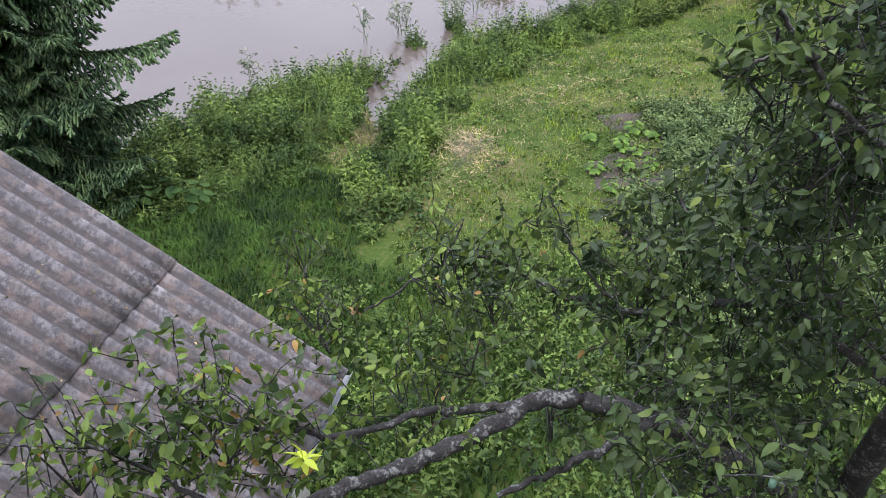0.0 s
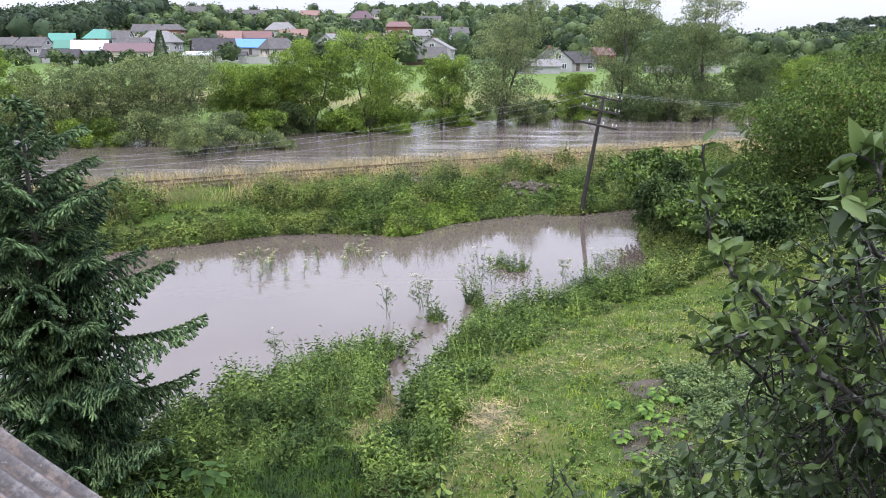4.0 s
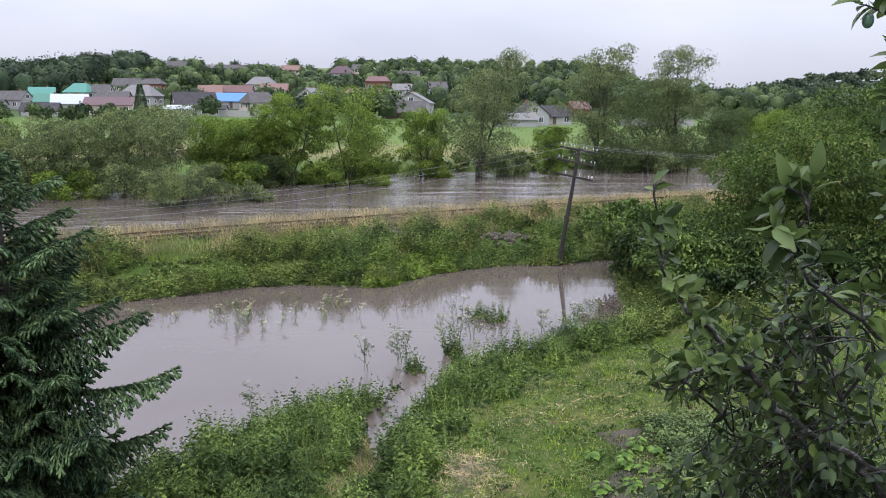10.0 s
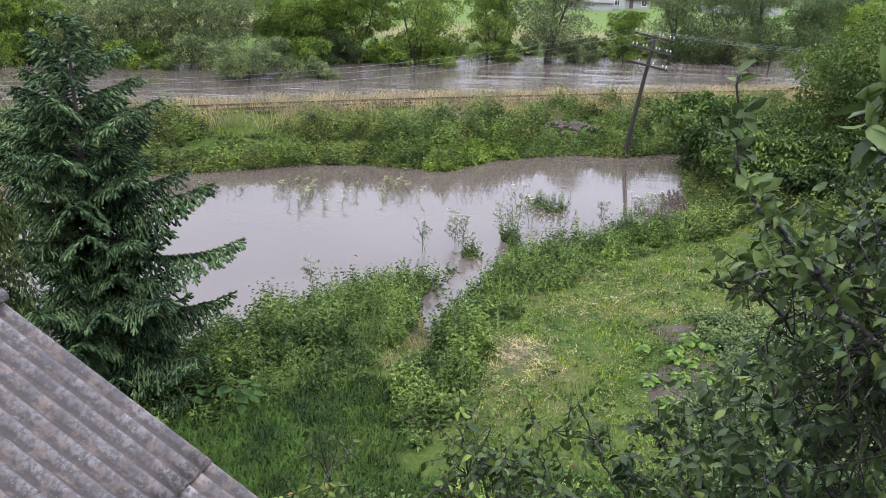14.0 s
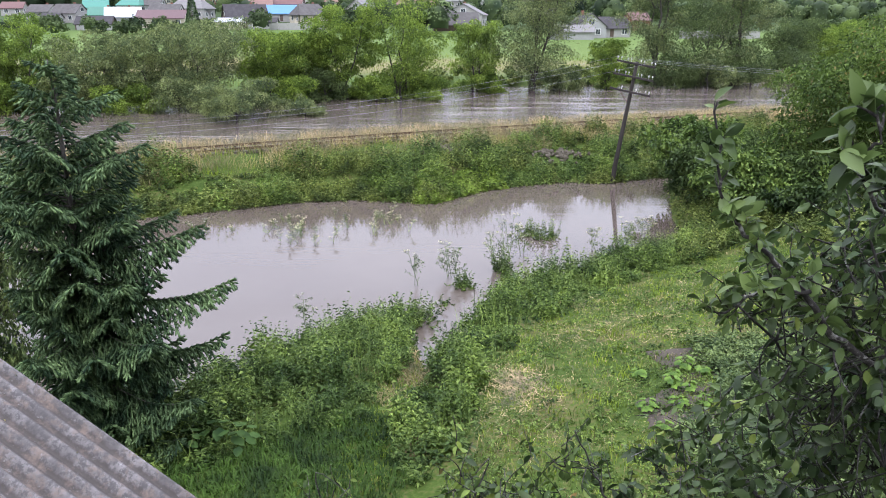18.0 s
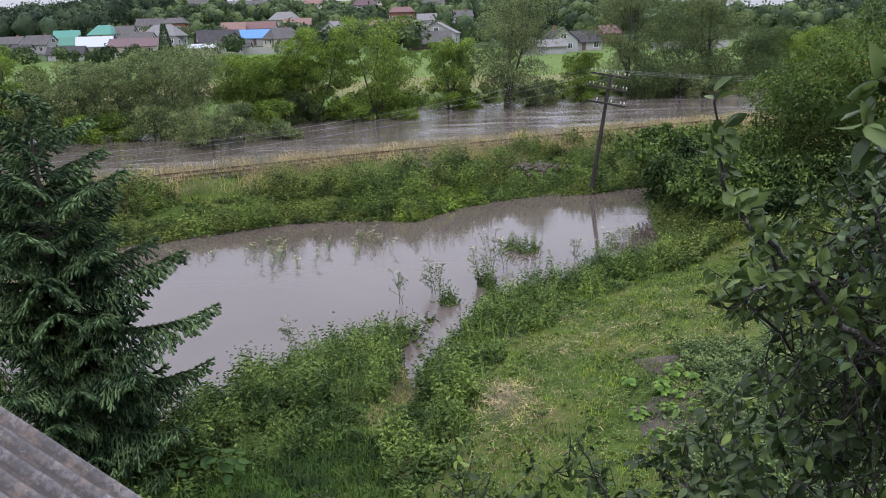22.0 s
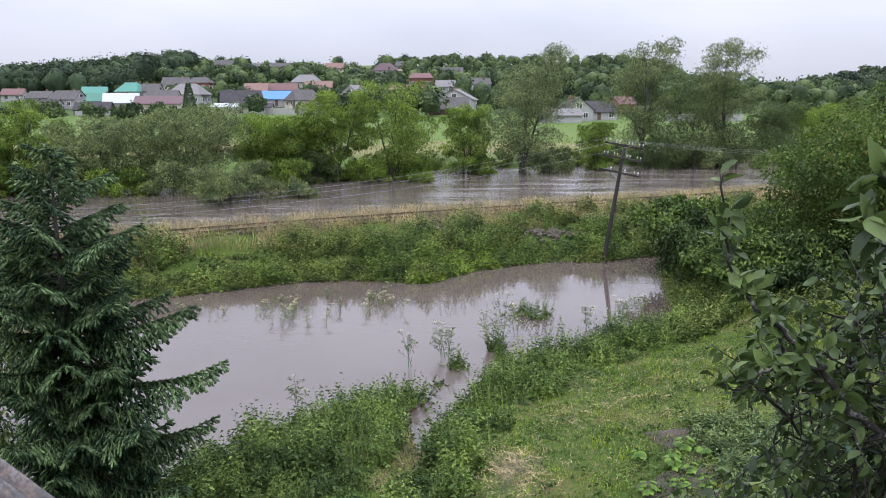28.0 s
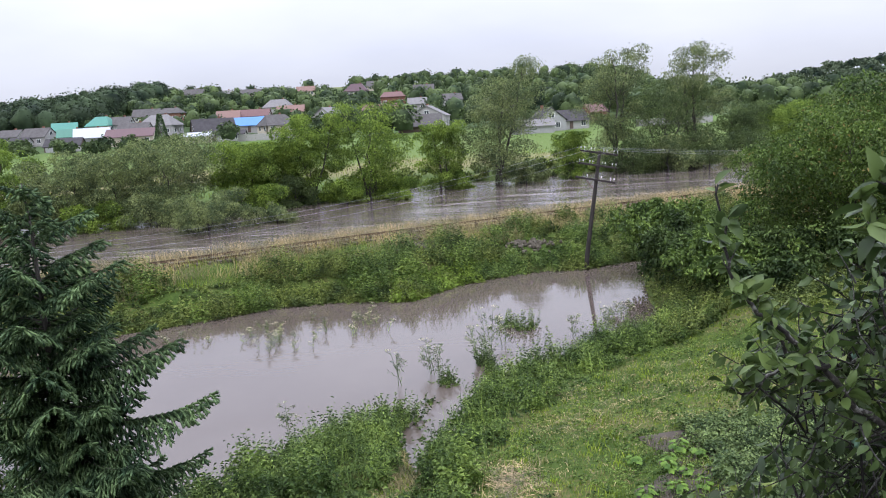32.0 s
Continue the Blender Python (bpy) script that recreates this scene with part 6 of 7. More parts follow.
def umbel(at, tall, seed, stems=3, spread=0.1, fine=1.0):
    """A tall hemlock-like plant: a thin branched stem, feathery leaves, flat white flower heads."""
    r = np.random.default_rng(seed)
    thing = tagged(empty("umbel_plant", at), "tall thin umbel plant with white flower heads standing in flood water", "plant", "umbels in the flood")
    lines, heads, tufts = [], [], []
    for s in range(stems):
        b = np.array([*(r.normal(size=2) * spread), -0.2])
        t = np.array([b[0] + r.normal() * 0.2, b[1] + r.normal() * 0.2, tall * r.uniform(0.55, 1.0)])
        k = np.linspace(0, 1, 6)[:, None]
        pts = b * (1 - k) + t * k
        lines.append((pts, np.linspace(0.012, 0.005, 6)))
        heads.append(t)
        for q in range(8):
            u = r.uniform(0.2, 0.92)
            p0 = b * (1 - u) + t * u
            a = r.uniform(0, 2 * np.pi)
            ln = tall * 0.2 * (1.15 - u) + 0.1
            p1 = p0 + np.array([math.cos(a) * ln, math.sin(a) * ln, ln * 0.8])
            lines.append((np.array([p0, (p0 + p1) / 2 + np.array([0, 0, -0.02]), p1]), [0.006, 0.005, 0.003]))
            heads.append(p1) if u > 0.45 else None
            tufts += [p1, (p0 + p1) / 2]
    link_mesh("stalk", *tubes(lines, 4), MAT["weed"], thing)["kind"] = "stuff"
    tufts = np.repeat(np.array(tufts), 5 if fine == 1 else 3, 0)
    w = unit(r.normal(size=(len(tufts), 3)) + np.array([0, 0, 0.1]))
    link_mesh("foliage", *leaves(r, tufts + w * 0.02, w, 0.075 * fine * r.uniform(0.6, 1.3, len(tufts)), 0.25), MAT["weed"], thing)["kind"] = "stuff"
    hp = np.repeat(np.array(heads), int(16 * fine), 0)
    off = r.normal(size=(len(hp), 3)) * np.array([0.05, 0.05, 0.012])
    link_mesh("flower_head", *leaves(r, hp + off, np.stack([r.normal(size=len(hp)), r.normal(size=len(hp)), np.full(len(hp), 0.3)], 1), 0.035, 0.9), MAT["umbel"], thing)["kind"] = "stuff"


for k, (x, y, h, s) in enumerate(((-4.75, 23.2, 1.55, 2), (-1.45, 27.6, 1.7, 2), (-0.2, 28.5, 1.8, 3), (0.1, 28.3, 1.7, 2), (1.75, 29.4, 1.7, 3), (2.3, 30.5, 2.1, 4), (5.98, 32.4, 1.0, 2), (7.4, 31.8, 1.6, 3), (8.1, 31.6, 1.7, 3), (7.9, 33.0, 1.4, 2), (3.1, 31.6, 1.5, 2),
                                  (-6.6, 33.3, 1.2, 4), (-6.1, 35.2, 1.2, 3), (-3.9, 35.3, 1.1, 3), (-9.0, 35.0, 0.9, 2), (-7.6, 36.5, 1.1, 3), (-3.4, 36.8, 0.9, 2), (-11.5, 36.0, 0.7, 2))):
    umbel((x, y, 0.0), h * (0.62 if k > 10 else 1), 200 + k, s + 3 * (k > 10), 0.9 if k > 10 else 0.1, 0.6 if k > 10 else 1.0)
for k, (x, y, h, w, n) in enumerate(((-1.9, 23.7, 1.35, 1.2, 80), (-1.2, 24.1, 1.2, 1.0, 66), (-2.6, 23.3, 1.0, 1.0, 50), (0.45, 27.4, 0.95, 0.5, 36), (-0.35, 25.6, 0.5, 0.4, 16), (1.95, 29.2, 1.5, 0.55, 36), (2.1, 28.4, 0.8, 0.5, 26), (4.3, 34.0, 1.2, 0.9, 44), (3.6, 34.6, 1.0, 0.7, 30), (5.4, 28.6, 1.1, 0.6, 34), (7.0, 29.8, 1.2, 0.7, 40), (8.3, 30.8, 1.25, 0.9, 44), (9.4, 32.0, 1.3, 0.8, 40))):
    herb("flooded_weed", "leafy green weed clump standing in shallow flood water", (x, y, max(-0.1, float(land(x, y)))), h, w, MAT["weed"], 300 + k, n, leaf=0.12, group="weeds in the flood")
r5 = np.random.default_rng(71)
for k in range(14):
    x = r5.uniform(-6.5, 11)
    y = float(np.interp(x, NEAR_X, NEAR_Y)) - r5.uniform(0.3, 1.9)
    if abs(float(path_off(x, y))) < 0.6:
        continue
    herb("bank_herb", "tall leafy herb standing above the bank weeds", on_land(x, y), r5.uniform(0.75, 1.35), r5.uniform(0.4, 0.9), MAT[("weed", "weed_far", "dark")[k % 3]], 700 + k, int(r5.uniform(14, 34)), leaf=0.12, group="tall herbs on the bank")
p = scatter(rng, 3600, 8.5, 16, 25, 47, lambda x, y: (land(x, y) > 0.03) & ((y > np.interp(x, EDGE_X, EDGE_Y)) | (x > 12)) & (y < far_at(x) + 1))
weeds("pond_end_weeds", "rank green weeds round the closed end of the pond", p, 0.75, MAT["weed_far"], 1024, per=13, leaf=0.15, spread=0.2)
# broad dock and rhubarb-like leaves at the foot of the bank
MAT["burdock"] = foliage("burdock_leaf", (0.05, 0.105, 0.035), (0.08, 0.15, 0.05), 0.65, 0.3, gloss=0.1)
for k, (x, y, s) in enumerate(((-4.55, 13.6, 0.3), (-4.1, 13.2, 0.22), (-5.3, 13.4, 0.22))):
    r = np.random.default_rng(400 + k)
    thing = tagged(empty("burdock_plant", on_land(x, y)), "burdock with large dull green leaves among weeds", "plant", "burdocks")
    for i in range(7):
        a = i * 2.4
        t = np.array([math.cos(a) * s * 0.8, math.sin(a) * s * 0.8, 0.45 + 0.3 * r.random()])
        out = np.array([math.cos(a), math.sin(a), -0.35])
        sd = np.array([-math.sin(a), math.cos(a), 0])
        V = np.array([t, t + out * s * 0.3 + sd * s * 0.42, t + out * s * 0.75 + sd * s * 0.36, t + out * s * 1.15, t + out * s * 0.75 - sd * s * 0.36, t + out * s * 0.3 - sd * s * 0.42, t + out * s * 0.55 + np.array([0, 0, -0.05])])
        link_mesh("leaf", V, np.array([[6, 0, 1], [6, 1, 2], [6, 2, 3], [6, 3, 4], [6, 4, 5], [6, 5, 0]]), MAT["burdock"], thing, smooth=True)

# railway bank: green weeds on the slope, ripe grass along the line
rail_at = lambda x: np.interp(x, RAIL_X, RAIL_Y)
far_at = lambda x: np.interp(x, FAR_X, FAR_Y)
slopezone = lambda x, y: ((x - 6.8) ** 2 + (y - 49.1) ** 2 > 1.1) & ((x + 0.35) ** 2 + (y - 48.2) ** 2 > 1.0) & (y > far_at(x) - 0.3) & (y < rail_at(x) - 2.0 - 2.6 * lumps(x, y, 0.55, 4))
p = scatter(rng, 70000, -42, 24, 24, 62, slopezone)
spots = clumps(rng, 900, -42, 24, 24, 62, slopezone, 0.5, 1.4, 0.4, 1.9)
hgt, own = mounds(p, spots, 0.15)
foot_row = p[:, 1] < far_at(p[:, 0]) + 1.3
hgt = np.where(foot_row, np.maximum(hgt, 0.45), hgt)
thick = (hgt > 0.3) | (rng.random(len(p)) < 0.35)
p, hgt, own = p[thick], hgt[thick], own[thick]
kind = own * 7 % 5
for name, label, pick, mat, leaf in (
        ("embankment_weeds", "dense green weeds in clumps covering the railway bank", kind < 2, "weed_far", 0.19),
        ("embankment_nettles", "darker nettles in clumps on the railway bank", (kind == 2) | (kind == 3), "nettle", 0.17),
        ("embankment_herbs", "fresh green herbs in clumps on the railway bank", kind == 4, "fresh", 0.2)):
    weeds(name, label, p[pick], hgt[pick], MAT[mat], 120, per=11, leaf=leaf, spread=0.22)
p = scatter(rng, 90000, -45, 34, 22, 72, lambda x, y: (y > rail_at(x) - 5.0) & (y < rail_at(x) - 0.9))
grassy("embankment_grass", "mixed green and ripe grass below the rails", p, 0.5, MAT["grass"], 121, 1.2, 0.012)
p = scatter(rng, 330000, -45, 44, 22, 80, lambda x, y: ((y > rail_at(x) + 1.2) & (y < rail_at(x) + 5.5)) | ((y > rail_at(x) - 6.0 + 2.5 * lumps(x, y, 0.45, 2)) & (y < rail_at(x) - 1.0) & (lumps(x, y, 0.7, 6) > 0.25)))
grassy("ripe_grass", "tall ripe straw-coloured grass along the railway", p, 0.85, MAT["hay"], 122, 1.7, 0.0085)
p = scatter(rng, 110000, -45, 44, 22, 80, lambda x, y: (np.abs(y - rail_at(x) + 0.4) < 1.7) & (lumps(x, y, 0.9, 8) > 0.12))
grassy("track_grass", "ripe grass growing between the rails", p, 0.7, MAT["hay"], 123, 1.3, 0.009)
p = scatter(rng, 6000, -2, 3, 38, 46, lambda x, y: (y > far_at(x) - 0.35) & (y < far_at(x) + 1.6))
weeds("coltsfoot_patch", "bright green low leaves hanging over the far shore", p, 0.4, MAT["bright"], 124, per=8, leaf=0.22, wide=0.8)
# bare stones in the bank
bm = bmesh.new()
bmesh.ops.create_icosphere(bm, subdivisions=1, radius=0.12)
for v in bm.verts:
    v.co *= 0.75 + 0.5 * noise.random()
first = tagged(part("bank_stone", bm, MAT["stone"]), "grey broken ballast stone on the railway bank", "stone", "ballast stones")
r = np.random.default_rng(130)
for k in range(150):
    c = ((6.8, 49.1), (-0.35, 48.2))[k % 2]
    x, y = c[0] + r.normal() * 0.75, c[1] + r.normal() * 0.55
    ob = first if k == 0 else first.copy()
    if k:
        scene.collection.objects.link(ob)
    ob.matrix_basis = pose(x, y, float(land(x, y)) + 0.12, *(r.uniform(0, 360, 3))) @ Matrix.Diagonal((*r.uniform(0.6, 1.6, 3), 1))
# rough pasture on the far bank
p = scatter(rng, 9000, -60, 60, 95, 150, lambda x, y: y > np.interp(x, SHORE_X, SHORE_Y) + 1)
grassy("pasture_grass", "rough pasture grass beyond the river", p, 0.6, MAT["grass"], 125, 0.6, 0.03)


# ---- plum tree close to the balcony ----
def plum_leaves(rng, at, along, size):
    """Oval leaves with a folded rib, a pointed tip and a curl: six triangles each."""
    n = len(at)
    along = unit(along)
    side = unit(np.cross(along, rng.normal(size=(n, 3)) * 0.9 + np.array([0, 0, 1.0])))
    up = np.cross(side, along)
    s = np.broadcast_to(np.asarray(size, float), (n,))[:, None]
    curl = rng.uniform(0.0, 0.6, n)[:, None]
    w = s * 0.265
    f = up * s * rng.uniform(0.02, 0.16, n)[:, None]
    rib = [at + along * s * q - up * s * curl * q * q for q in (0.0, 0.2, 0.46, 0.75, 1.0)]
    edge = [(r + side * w * g + f * g, r - side * w * g + f * g) for r, g in zip(rib[1:4], (0.66, 1.0, 0.7))]
    V = np.stack(rib + [q for pair in edge for q in pair], 1).reshape(-1, 3)
    k = np.arange(n)[:, None] * 11
    # ribs 0..4; the left and right edges 5, 6 / 7, 8 / 9, 10
    T = np.concatenate([k + np.array([q]) for q in ((0, 1, 5), (0, 6, 1), (1, 2, 7), (1, 7, 5), (1, 6, 8), (1, 8, 2), (2, 3, 9), (2, 9, 7), (2, 8, 10), (2, 10, 3), (3, 4, 9), (3, 10, 4))])
    return V, T


def curve(points, n):
    """A smooth line through control points."""
    p = np.array(points, float)
    k = np.linspace(0, len(p) - 1, n)
    out = []
    for v in k:
        i = min(int(v), len(p) - 2)
        t = v - i
        a, b, c, d = p[max(i - 1, 0)], p[i], p[i + 1], p[min(i + 2, len(p) - 1)]
        out.append(0.5 * (2 * b + (c - a) * t + (2 * a - 5 * b + 4 * c - d) * t * t + (3 * b - a - 3 * c + d) * t ** 3))
    return np.array(out)


plum = tagged(empty("plum_tree", (0, 0, 0)), "plum tree with lichened limbs, glossy leaves and small unripe fruit", "tree")
rng = np.random.default_rng(500)
PLUM_LIMBS = [
    # control points, thick end, thin end, twigs, leaf size
    ([(2.25, 2.9, 2.2), (2.2, 2.7, 4.6), (2.12, 2.45, 6.6), (2.01, 2.27, 7.74), (1.84, 2.15, 8.36), (1.75, 2.03, 8.72)], 0.1, 0.035, 0, 0.062),
    ([(1.75, 2.03, 8.72), (1.56, 1.95, 9.26), (1.25, 1.82, 9.75), (1.12, 1.72, 10.05), (1.06, 1.68, 10.25)], 0.009, 0.003, 16, 0.076),
    ([(1.84, 2.15, 8.36), (1.62, 2.2, 8.68), (1.24, 2.2, 8.93), (1.08, 2.23, 9.11), (0.95, 2.27, 9.24), (0.85, 2.29, 9.35), (0.8, 2.3, 9.66)], 0.015, 0.003, 25, 0.076),
    ([(1.56, 1.95, 9.1), (1.25, 1.72, 9.29), (0.87, 1.48, 9.54), (0.80, 1.43, 9.63), (0.8, 1.42, 9.75)], 0.006, 0.0025, 10, 0.076),
    ([(1.11, 2.22, 9.1), (0.95, 2.18, 9.11), (0.82, 2.15, 9.05)], 0.008, 0.003, 10, 0.076),
    ([(2.16, 2.55, 5.9), (1.75, 2.3, 6.9), (1.21, 2.19, 7.40), (0.83, 2.24, 7.58), (0.46, 2.26, 7.63), (0.27, 2.15, 7.60), (-0.06, 1.99, 7.57), (-0.31, 1.85, 7.59), (-0.62, 1.63, 7.66)], 0.052, 0.024, 8, 0.062),
    ([(0.40, 2.25, 7.62), (0.2, 2.28, 7.55), (-0.02, 2.33, 7.47), (-0.34, 2.26, 7.42), (-0.64, 2.26, 7.46), (-0.95, 2.2, 7.6)], 0.022, 0.01, 16, 0.064),
    ([(0.90, 2.2, 7.56), (0.72, 2.1, 7.53), (0.54, 2.0, 7.54), (0.25, 1.88, 7.51)], 0.022, 0.012, 3, 0.064),
    ([(2.05, 2.3, 7.5), (1.9, 2.75, 7.75), (1.56, 3.0, 7.55), (1.07, 3.19, 7.33), (0.68, 3.43, 7.32), (0.37, 3.56, 7.41), (0.03, 3.62, 7.27)], 0.03, 0.006, 34, 0.064),
    ([(1.75, 2.1, 8.5), (1.51, 2.32, 8.73), (1.13, 2.43, 9.03), (1.03, 2.42, 9.19)], 0.016, 0.004, 14, 0.076),
    ([(2.0, 2.3, 7.6), (1.75, 2.7, 7.7), (1.5, 3.2, 7.7), (1.35, 3.7, 7.85)], 0.025, 0.005, 22, 0.064),
    ([(1.07, 3.19, 7.33), (0.85, 3.4, 7.5), (0.66, 3.54, 7.85)], 0.01, 0.003, 8, 0.06),
    ([(0.03, 3.62, 7.27), (-0.3, 3.4, 7.15), (-0.55, 3.25, 7.3)], 0.008, 0.003, 8, 0.06),
    ([(-0.62, 1.63, 7.66), (-0.95, 1.9, 7.6), (-1.25, 1.9, 7.8)], 0.014, 0.004, 16, 0.064),
    ([(1.7, 2.3, 6.95), (1.55, 2.35, 7.2), (1.3, 2.6, 7.3), (1.1, 2.8, 7.25)], 0.025, 0.006, 16, 0.064),
]
twig_lines, leaf_at, leaf_way, leaf_size, leaf_shoot = [], [], [], [], []


def add_twig(start, way, length, leaf):
    pts, rad = limb(rng, start, way, length, 0.004, 0.0015, 5, 0.16, 0.05)
    twig_lines.append((pts, rad))
    m = int(length / (0.036 if leaf < 0.0755 else 0.011)) + 3
    for i in range(m):
        u = 0.12 + 0.88 * i / max(1, m - 1)
        p = np.array([np.interp(u, np.linspace(0, 1, 5), pts[:, c]) for c in range(3)])
        d = unit(pts[-1] - pts[0])
        a = unit(np.cross(d, rng.normal(size=3)))
        leaf_at.append(p)
        leaf_way.append(a + d * rng.uniform(0.3, 1.1) + np.array([0, 0, -0.2 if leaf > 0.0755 else -1.0]))
        leaf_size.append((0.06 if leaf > 0.0755 else leaf) * rng.uniform(0.6, 1.15))
        leaf_shoot.append(leaf > 0.0755)


for ctrl, r0, r1, twigs, leaf in PLUM_LIMBS:
    n = 6 * len(ctrl)
    line = curve(ctrl, n)
    if len(ctrl) > 2:
        line[1:-1] += rng.normal(size=(n - 2, 3)) * 0.006
    limb_ob = link_mesh("limb" if r0 < 0.1 else "trunk", *tubes([(line, np.linspace(r0, r1, n) * (1 + 0.08 * np.sin(np.arange(n) * 1.9)))], 10), MAT["plum_bark"], plum, smooth=True)
    for k in range(twigs):
        u = 0.25 + 0.75 * (k + rng.random()) / twigs
        i = min(int(u * (n - 1)), n - 2)
        d = unit(line[i + 1] - line[i])
        add_twig(line[i], d * 0.5 + unit(rng.normal(size=3)) * 0.9 + np.array([0, 0, 0.25]), rng.uniform(0.03, 0.09) if leaf > 0.0755 else rng.uniform(0.12, 0.34), leaf)
CLUMPS = [
    # centre, radius, twigs: side boughs of the crown
    ((1.62, 3.0, 7.5), 0.55, 80), ((1.24, 3.4, 7.45), 0.5, 56), ((0.44, 3.5, 7.25), 0.42, 30), ((-0.54, 3.3, 7.15), 0.26, 16),
    ((-0.92, 2.2, 7.55), 0.34, 60), ((-0.75, 2.0, 7.75), 0.28, 34), ((-1.1, 1.8, 7.5), 0.3, 24), ((-1.27, 1.9, 7.7), 0.28, 20), ((-0.6, 2.2, 7.4), 0.26, 22), ((1.55, 2.5, 7.1), 0.42, 50), ((1.85, 2.5, 7.8), 0.45, 60),
    ((1.6, 2.55, 8.5), 0.34, 34), ((1.5, 3.55, 7.7), 0.5, 50), ((1.5, 2.5, 8.6), 0.28, 34), ((1.55, 1.9, 9.3), 0.16, 12),
    ((0.15, 3.2, 7.5), 0.22, 10), ((1.85, 2.1, 9.1), 0.25, 16), ((2.0, 2.9, 8.4), 0.4, 44), ((-0.1, 3.0, 7.05), 0.3, 14), ((2.1, 3.4, 7.9), 0.5, 46),
    ((1.36, 2.69, 8.2), 0.32, 34), ((1.26, 2.35, 8.9), 0.2, 14), ((1.58, 2.62, 8.2), 0.4, 54), ((1.2, 2.6, 7.35), 0.35, 36), ((1.18, 3.26, 7.5), 0.4, 36), ((0.3, 3.58, 7.3), 0.35, 20), ((1.7, 2.4, 9.15), 0.2, 18), ((0.95, 2.3, 7.62), 0.2, 18), ((1.3, 2.3, 7.4), 0.3, 32),
    ((-0.53, 3.2, 7.28), 0.2, 14), ((-0.62, 3.5, 7.4), 0.16, 8), ((0.11, 3.4, 7.6), 0.2, 14), ((0.62, 3.5, 7.75), 0.13, 6), ((0.26, 3.0, 7.26), 0.3, 22),
    ((0.06, 2.8, 7.1), 0.3, 20), ((0.63, 2.6, 7.2), 0.3, 22), ((0.39, 3.3, 7.4), 0.28, 18), ((1.09, 3.0, 7.31), 0.35, 26), ((-0.31, 2.6, 7.15), 0.25, 16),
    ((1.43, 2.6, 9.0), 0.2, 24), ((1.34, 2.5, 9.1), 0.14, 12), ((1.5, 2.65, 9.15), 0.16, 16), ((1.4, 2.8, 8.75), 0.25, 26),
    # unseen boughs outside the view, added to shade the leaves beside them
    ((2.2, 2.6, 9.6), 0.5, 44), ((2.7, 3.0, 9.2), 0.55, 40), ((2.6, 2.4, 8.4), 0.5, 40),
    ((1.16, 2.51, 8.93), 0.17, 14), ((1.32, 2.36, 8.78), 0.3, 20), ((1.49, 2.31, 8.65), 0.3, 24), ((1.21, 2.58, 8.6), 0.2, 10), ((1.4, 2.21, 9.14), 0.22, 16), ((0.77, 1.88, 7.81), 0.2, 20), ((0.92, 1.7, 7.87), 0.2, 22), ((1.04, 1.63, 7.88), 0.2, 20),
    ((1.97, 2.8, 6.85), 0.4, 40), ((2.1, 2.8, 7.3), 0.35, 36), ((2.0, 2.45, 6.9), 0.35, 32), ((1.46, 2.7, 6.8), 0.35, 30), ((1.74, 3.0, 7.1), 0.35, 30),
]
for c, rad, count in CLUMPS:
    for k in range(count if c[0] > 1.1 or c[0] < -0.5 else int(count * 0.72)):
        p = np.array(c) + unit(rng.normal(size=3)) * rad * rng.random() ** 0.5
        add_twig(p, rng.normal(size=3) * 0.7 + np.array([0, 0, 0.35]), rng.uniform(0.12, 0.28), 0.064 if c[2] < 8.3 else 0.054)
    mid = np.array(c)
    for k in range(4):
        e = mid + unit(rng.normal(size=3)) * rad
        line = curve([mid - np.array([0, 0, rad * 0.7]), mid + rng.normal(size=3) * 0.08, e], 9)
        twig_lines.append((line, np.linspace(0.006, 0.002, 9)))
link_mesh("twig_growth", *tubes(twig_lines, 3), MAT["plum_bark"], plum, smooth=True)["kind"] = "stuff"
leaf_at, leaf_way, leaf_size = np.array(leaf_at), np.array(leaf_way), np.array(leaf_size)
MAT["plum_fresh"] = foliage("fresh_plum_leaf", (0.06, 0.11, 0.025), (0.16, 0.24, 0.055), 0.45, 0.4, accent=(0.3, 0.2, 0.08), patch=3.5, gloss=0.3)
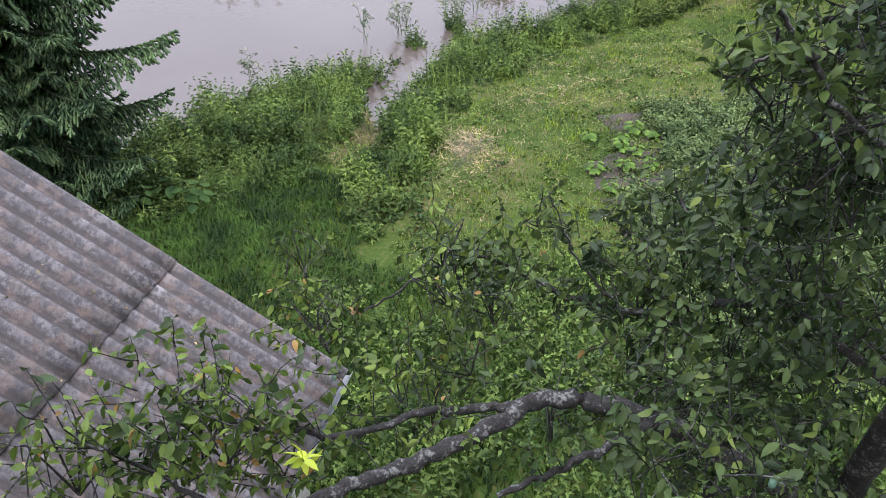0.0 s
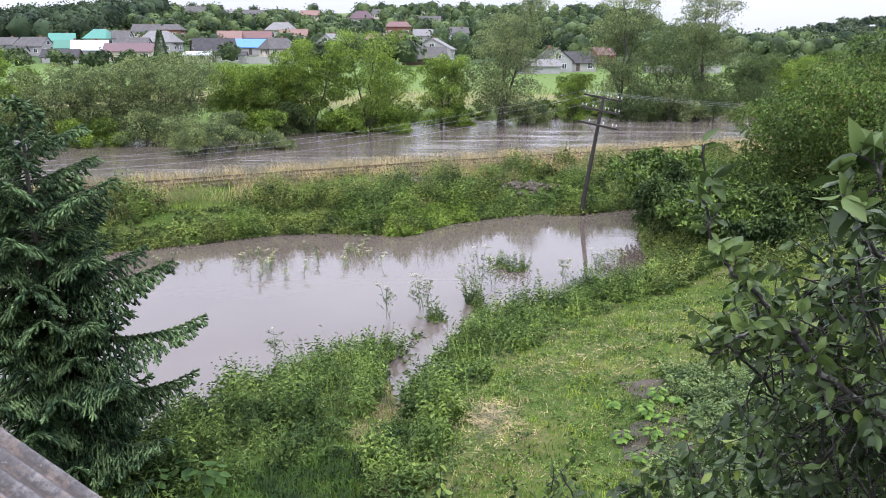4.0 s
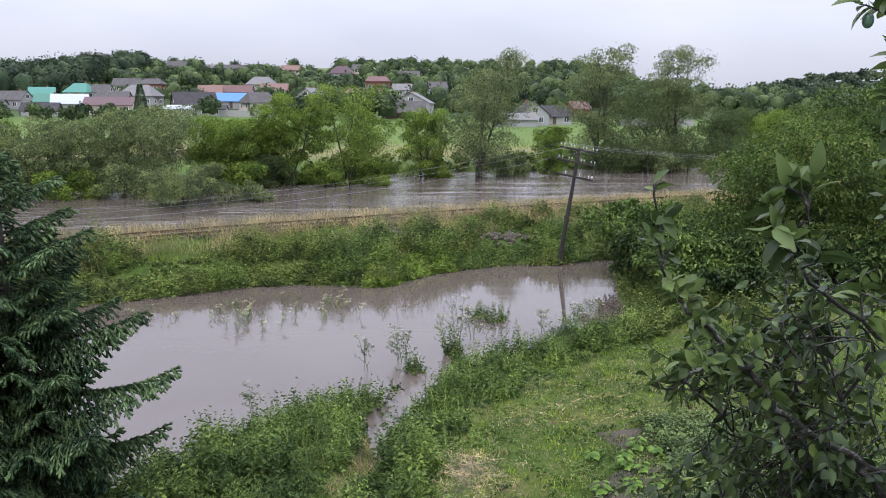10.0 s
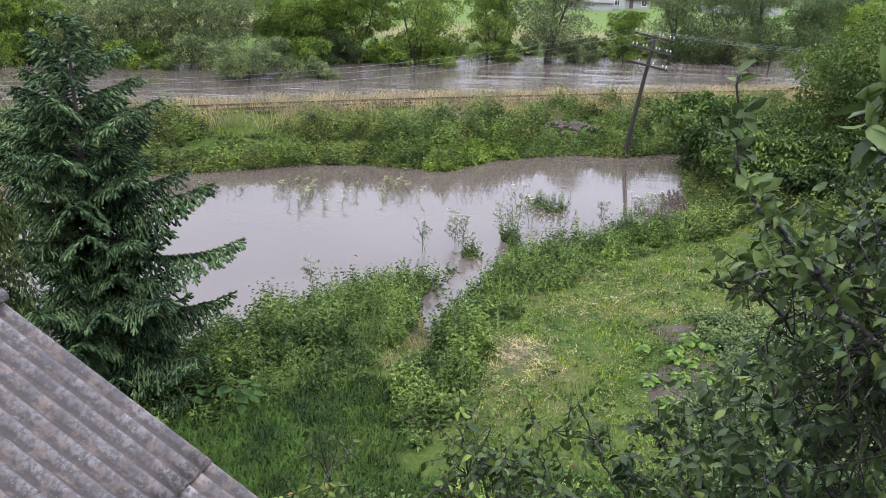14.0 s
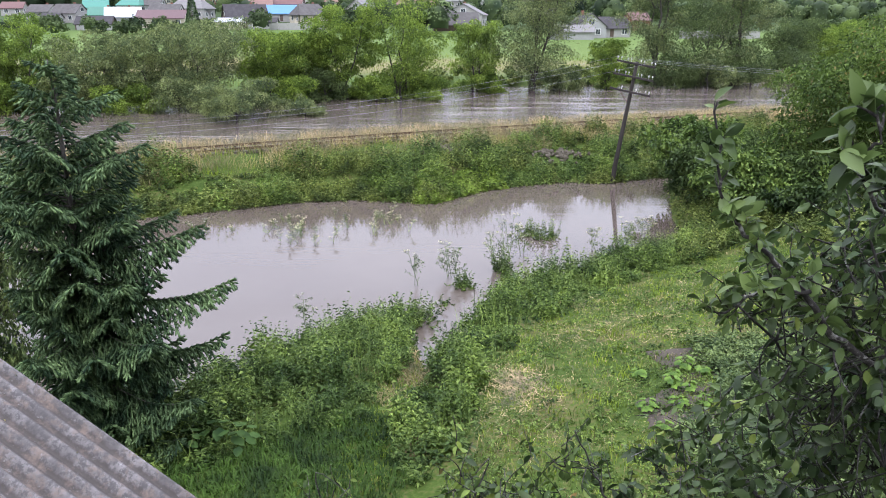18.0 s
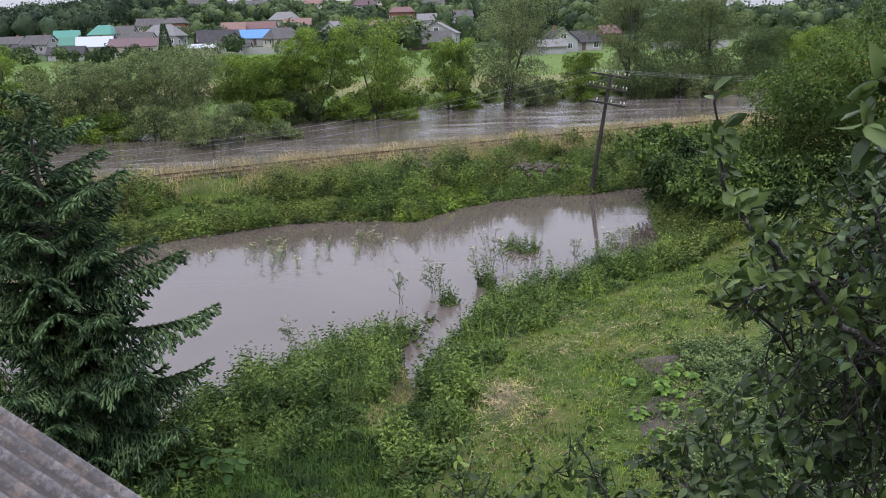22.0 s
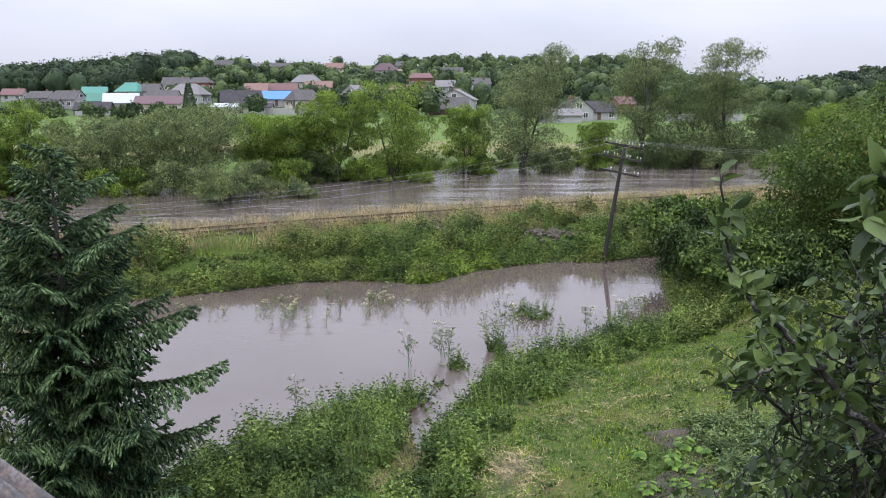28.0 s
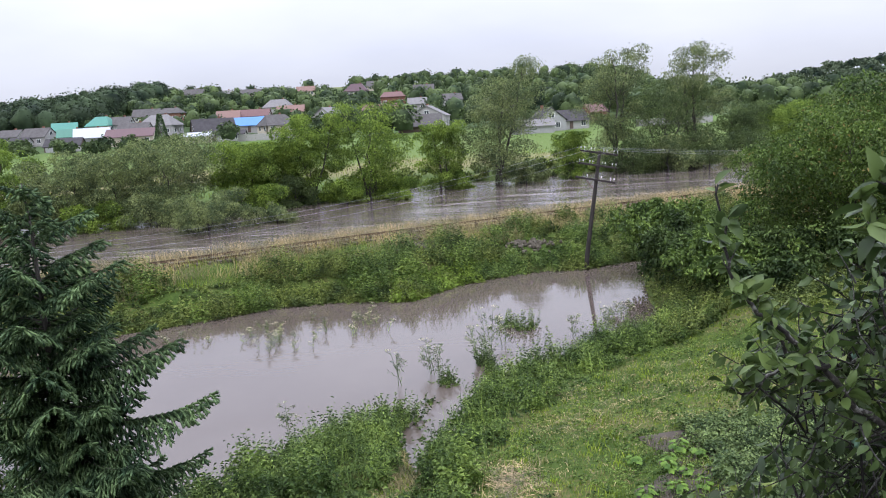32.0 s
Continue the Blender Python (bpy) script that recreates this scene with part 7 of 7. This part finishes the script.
low = (leaf_at[:, 0] + 0.25 * rng.normal(size=len(leaf_at)) < 0.25) & (leaf_at[:, 2] < 8)
leaf_size[low] *= 0.86
MAT["plum_shoot"] = foliage("plum_shoot_leaf", (0.05, 0.093, 0.029), (0.115, 0.178, 0.061), 0.42, 0.4, patch=3.5, gloss=0.32, even=0.15)
on_shoot = np.array(leaf_shoot)
for pick, mat, label in ((~low & ~on_shoot, "plum", ""), (~low & on_shoot, "plum_shoot", "lighter green leaves on the upright shoots"), (low, "plum_fresh", "fresh light green leaves on the low boughs")):
    crown = link_mesh("foliage", *plum_leaves(rng, leaf_at[pick], leaf_way[pick], leaf_size[pick]), MAT[mat], plum, smooth=True)
    crown["kind"] = "stuff"
    if label:
        crown["label"] = label
fruit = plain("unripe_plum_skin", (0.11, 0.2, 0.14), 0.45, 0.15)
r = np.random.default_rng(510)
for k in range(26):
    i = int(r.integers(0, len(leaf_at)))
    bm = bmesh.new()
    bmesh.ops.create_uvsphere(bm, u_segments=10, v_segments=7, radius=0.013)
    bmesh.ops.scale(bm, vec=(1, 1, 1.35), verts=bm.verts)
    pl = part("plum", bm, fruit, plum, smooth=True)
    pl.matrix_basis = Matrix.Translation(Vector(leaf_at[i]) - Vector((0, 0, 0.03)))
# a young yellow-green shoot on the low limb
ra = np.random.default_rng(520)
root = np.array([-0.31, 1.82, 7.61]) + np.array([-0.11, 0.07, 0.09])
shoot = curve([root, root + np.array([-0.02, -0.05, 0.06]), root + np.array([-0.02, -0.1, 0.13])], 7)
link_mesh("young_twig", *tubes([(shoot, np.linspace(0.004, 0.002, 7))], 5), MAT["young"], plum, smooth=True)
sa = np.repeat(shoot[2:], 2, 0)
sw = np.stack([np.cos(np.arange(10) * 2.4), np.sin(np.arange(10) * 2.4), np.full(10, 0.3)], 1)
young = link_mesh("young_leaves", *plum_leaves(ra, sa, sw, ra.uniform(0.05, 0.075, 10)), MAT["young"], plum, smooth=True)
young["label"] = "bright yellow-green young leaves"
young["kind"] = "stuff"
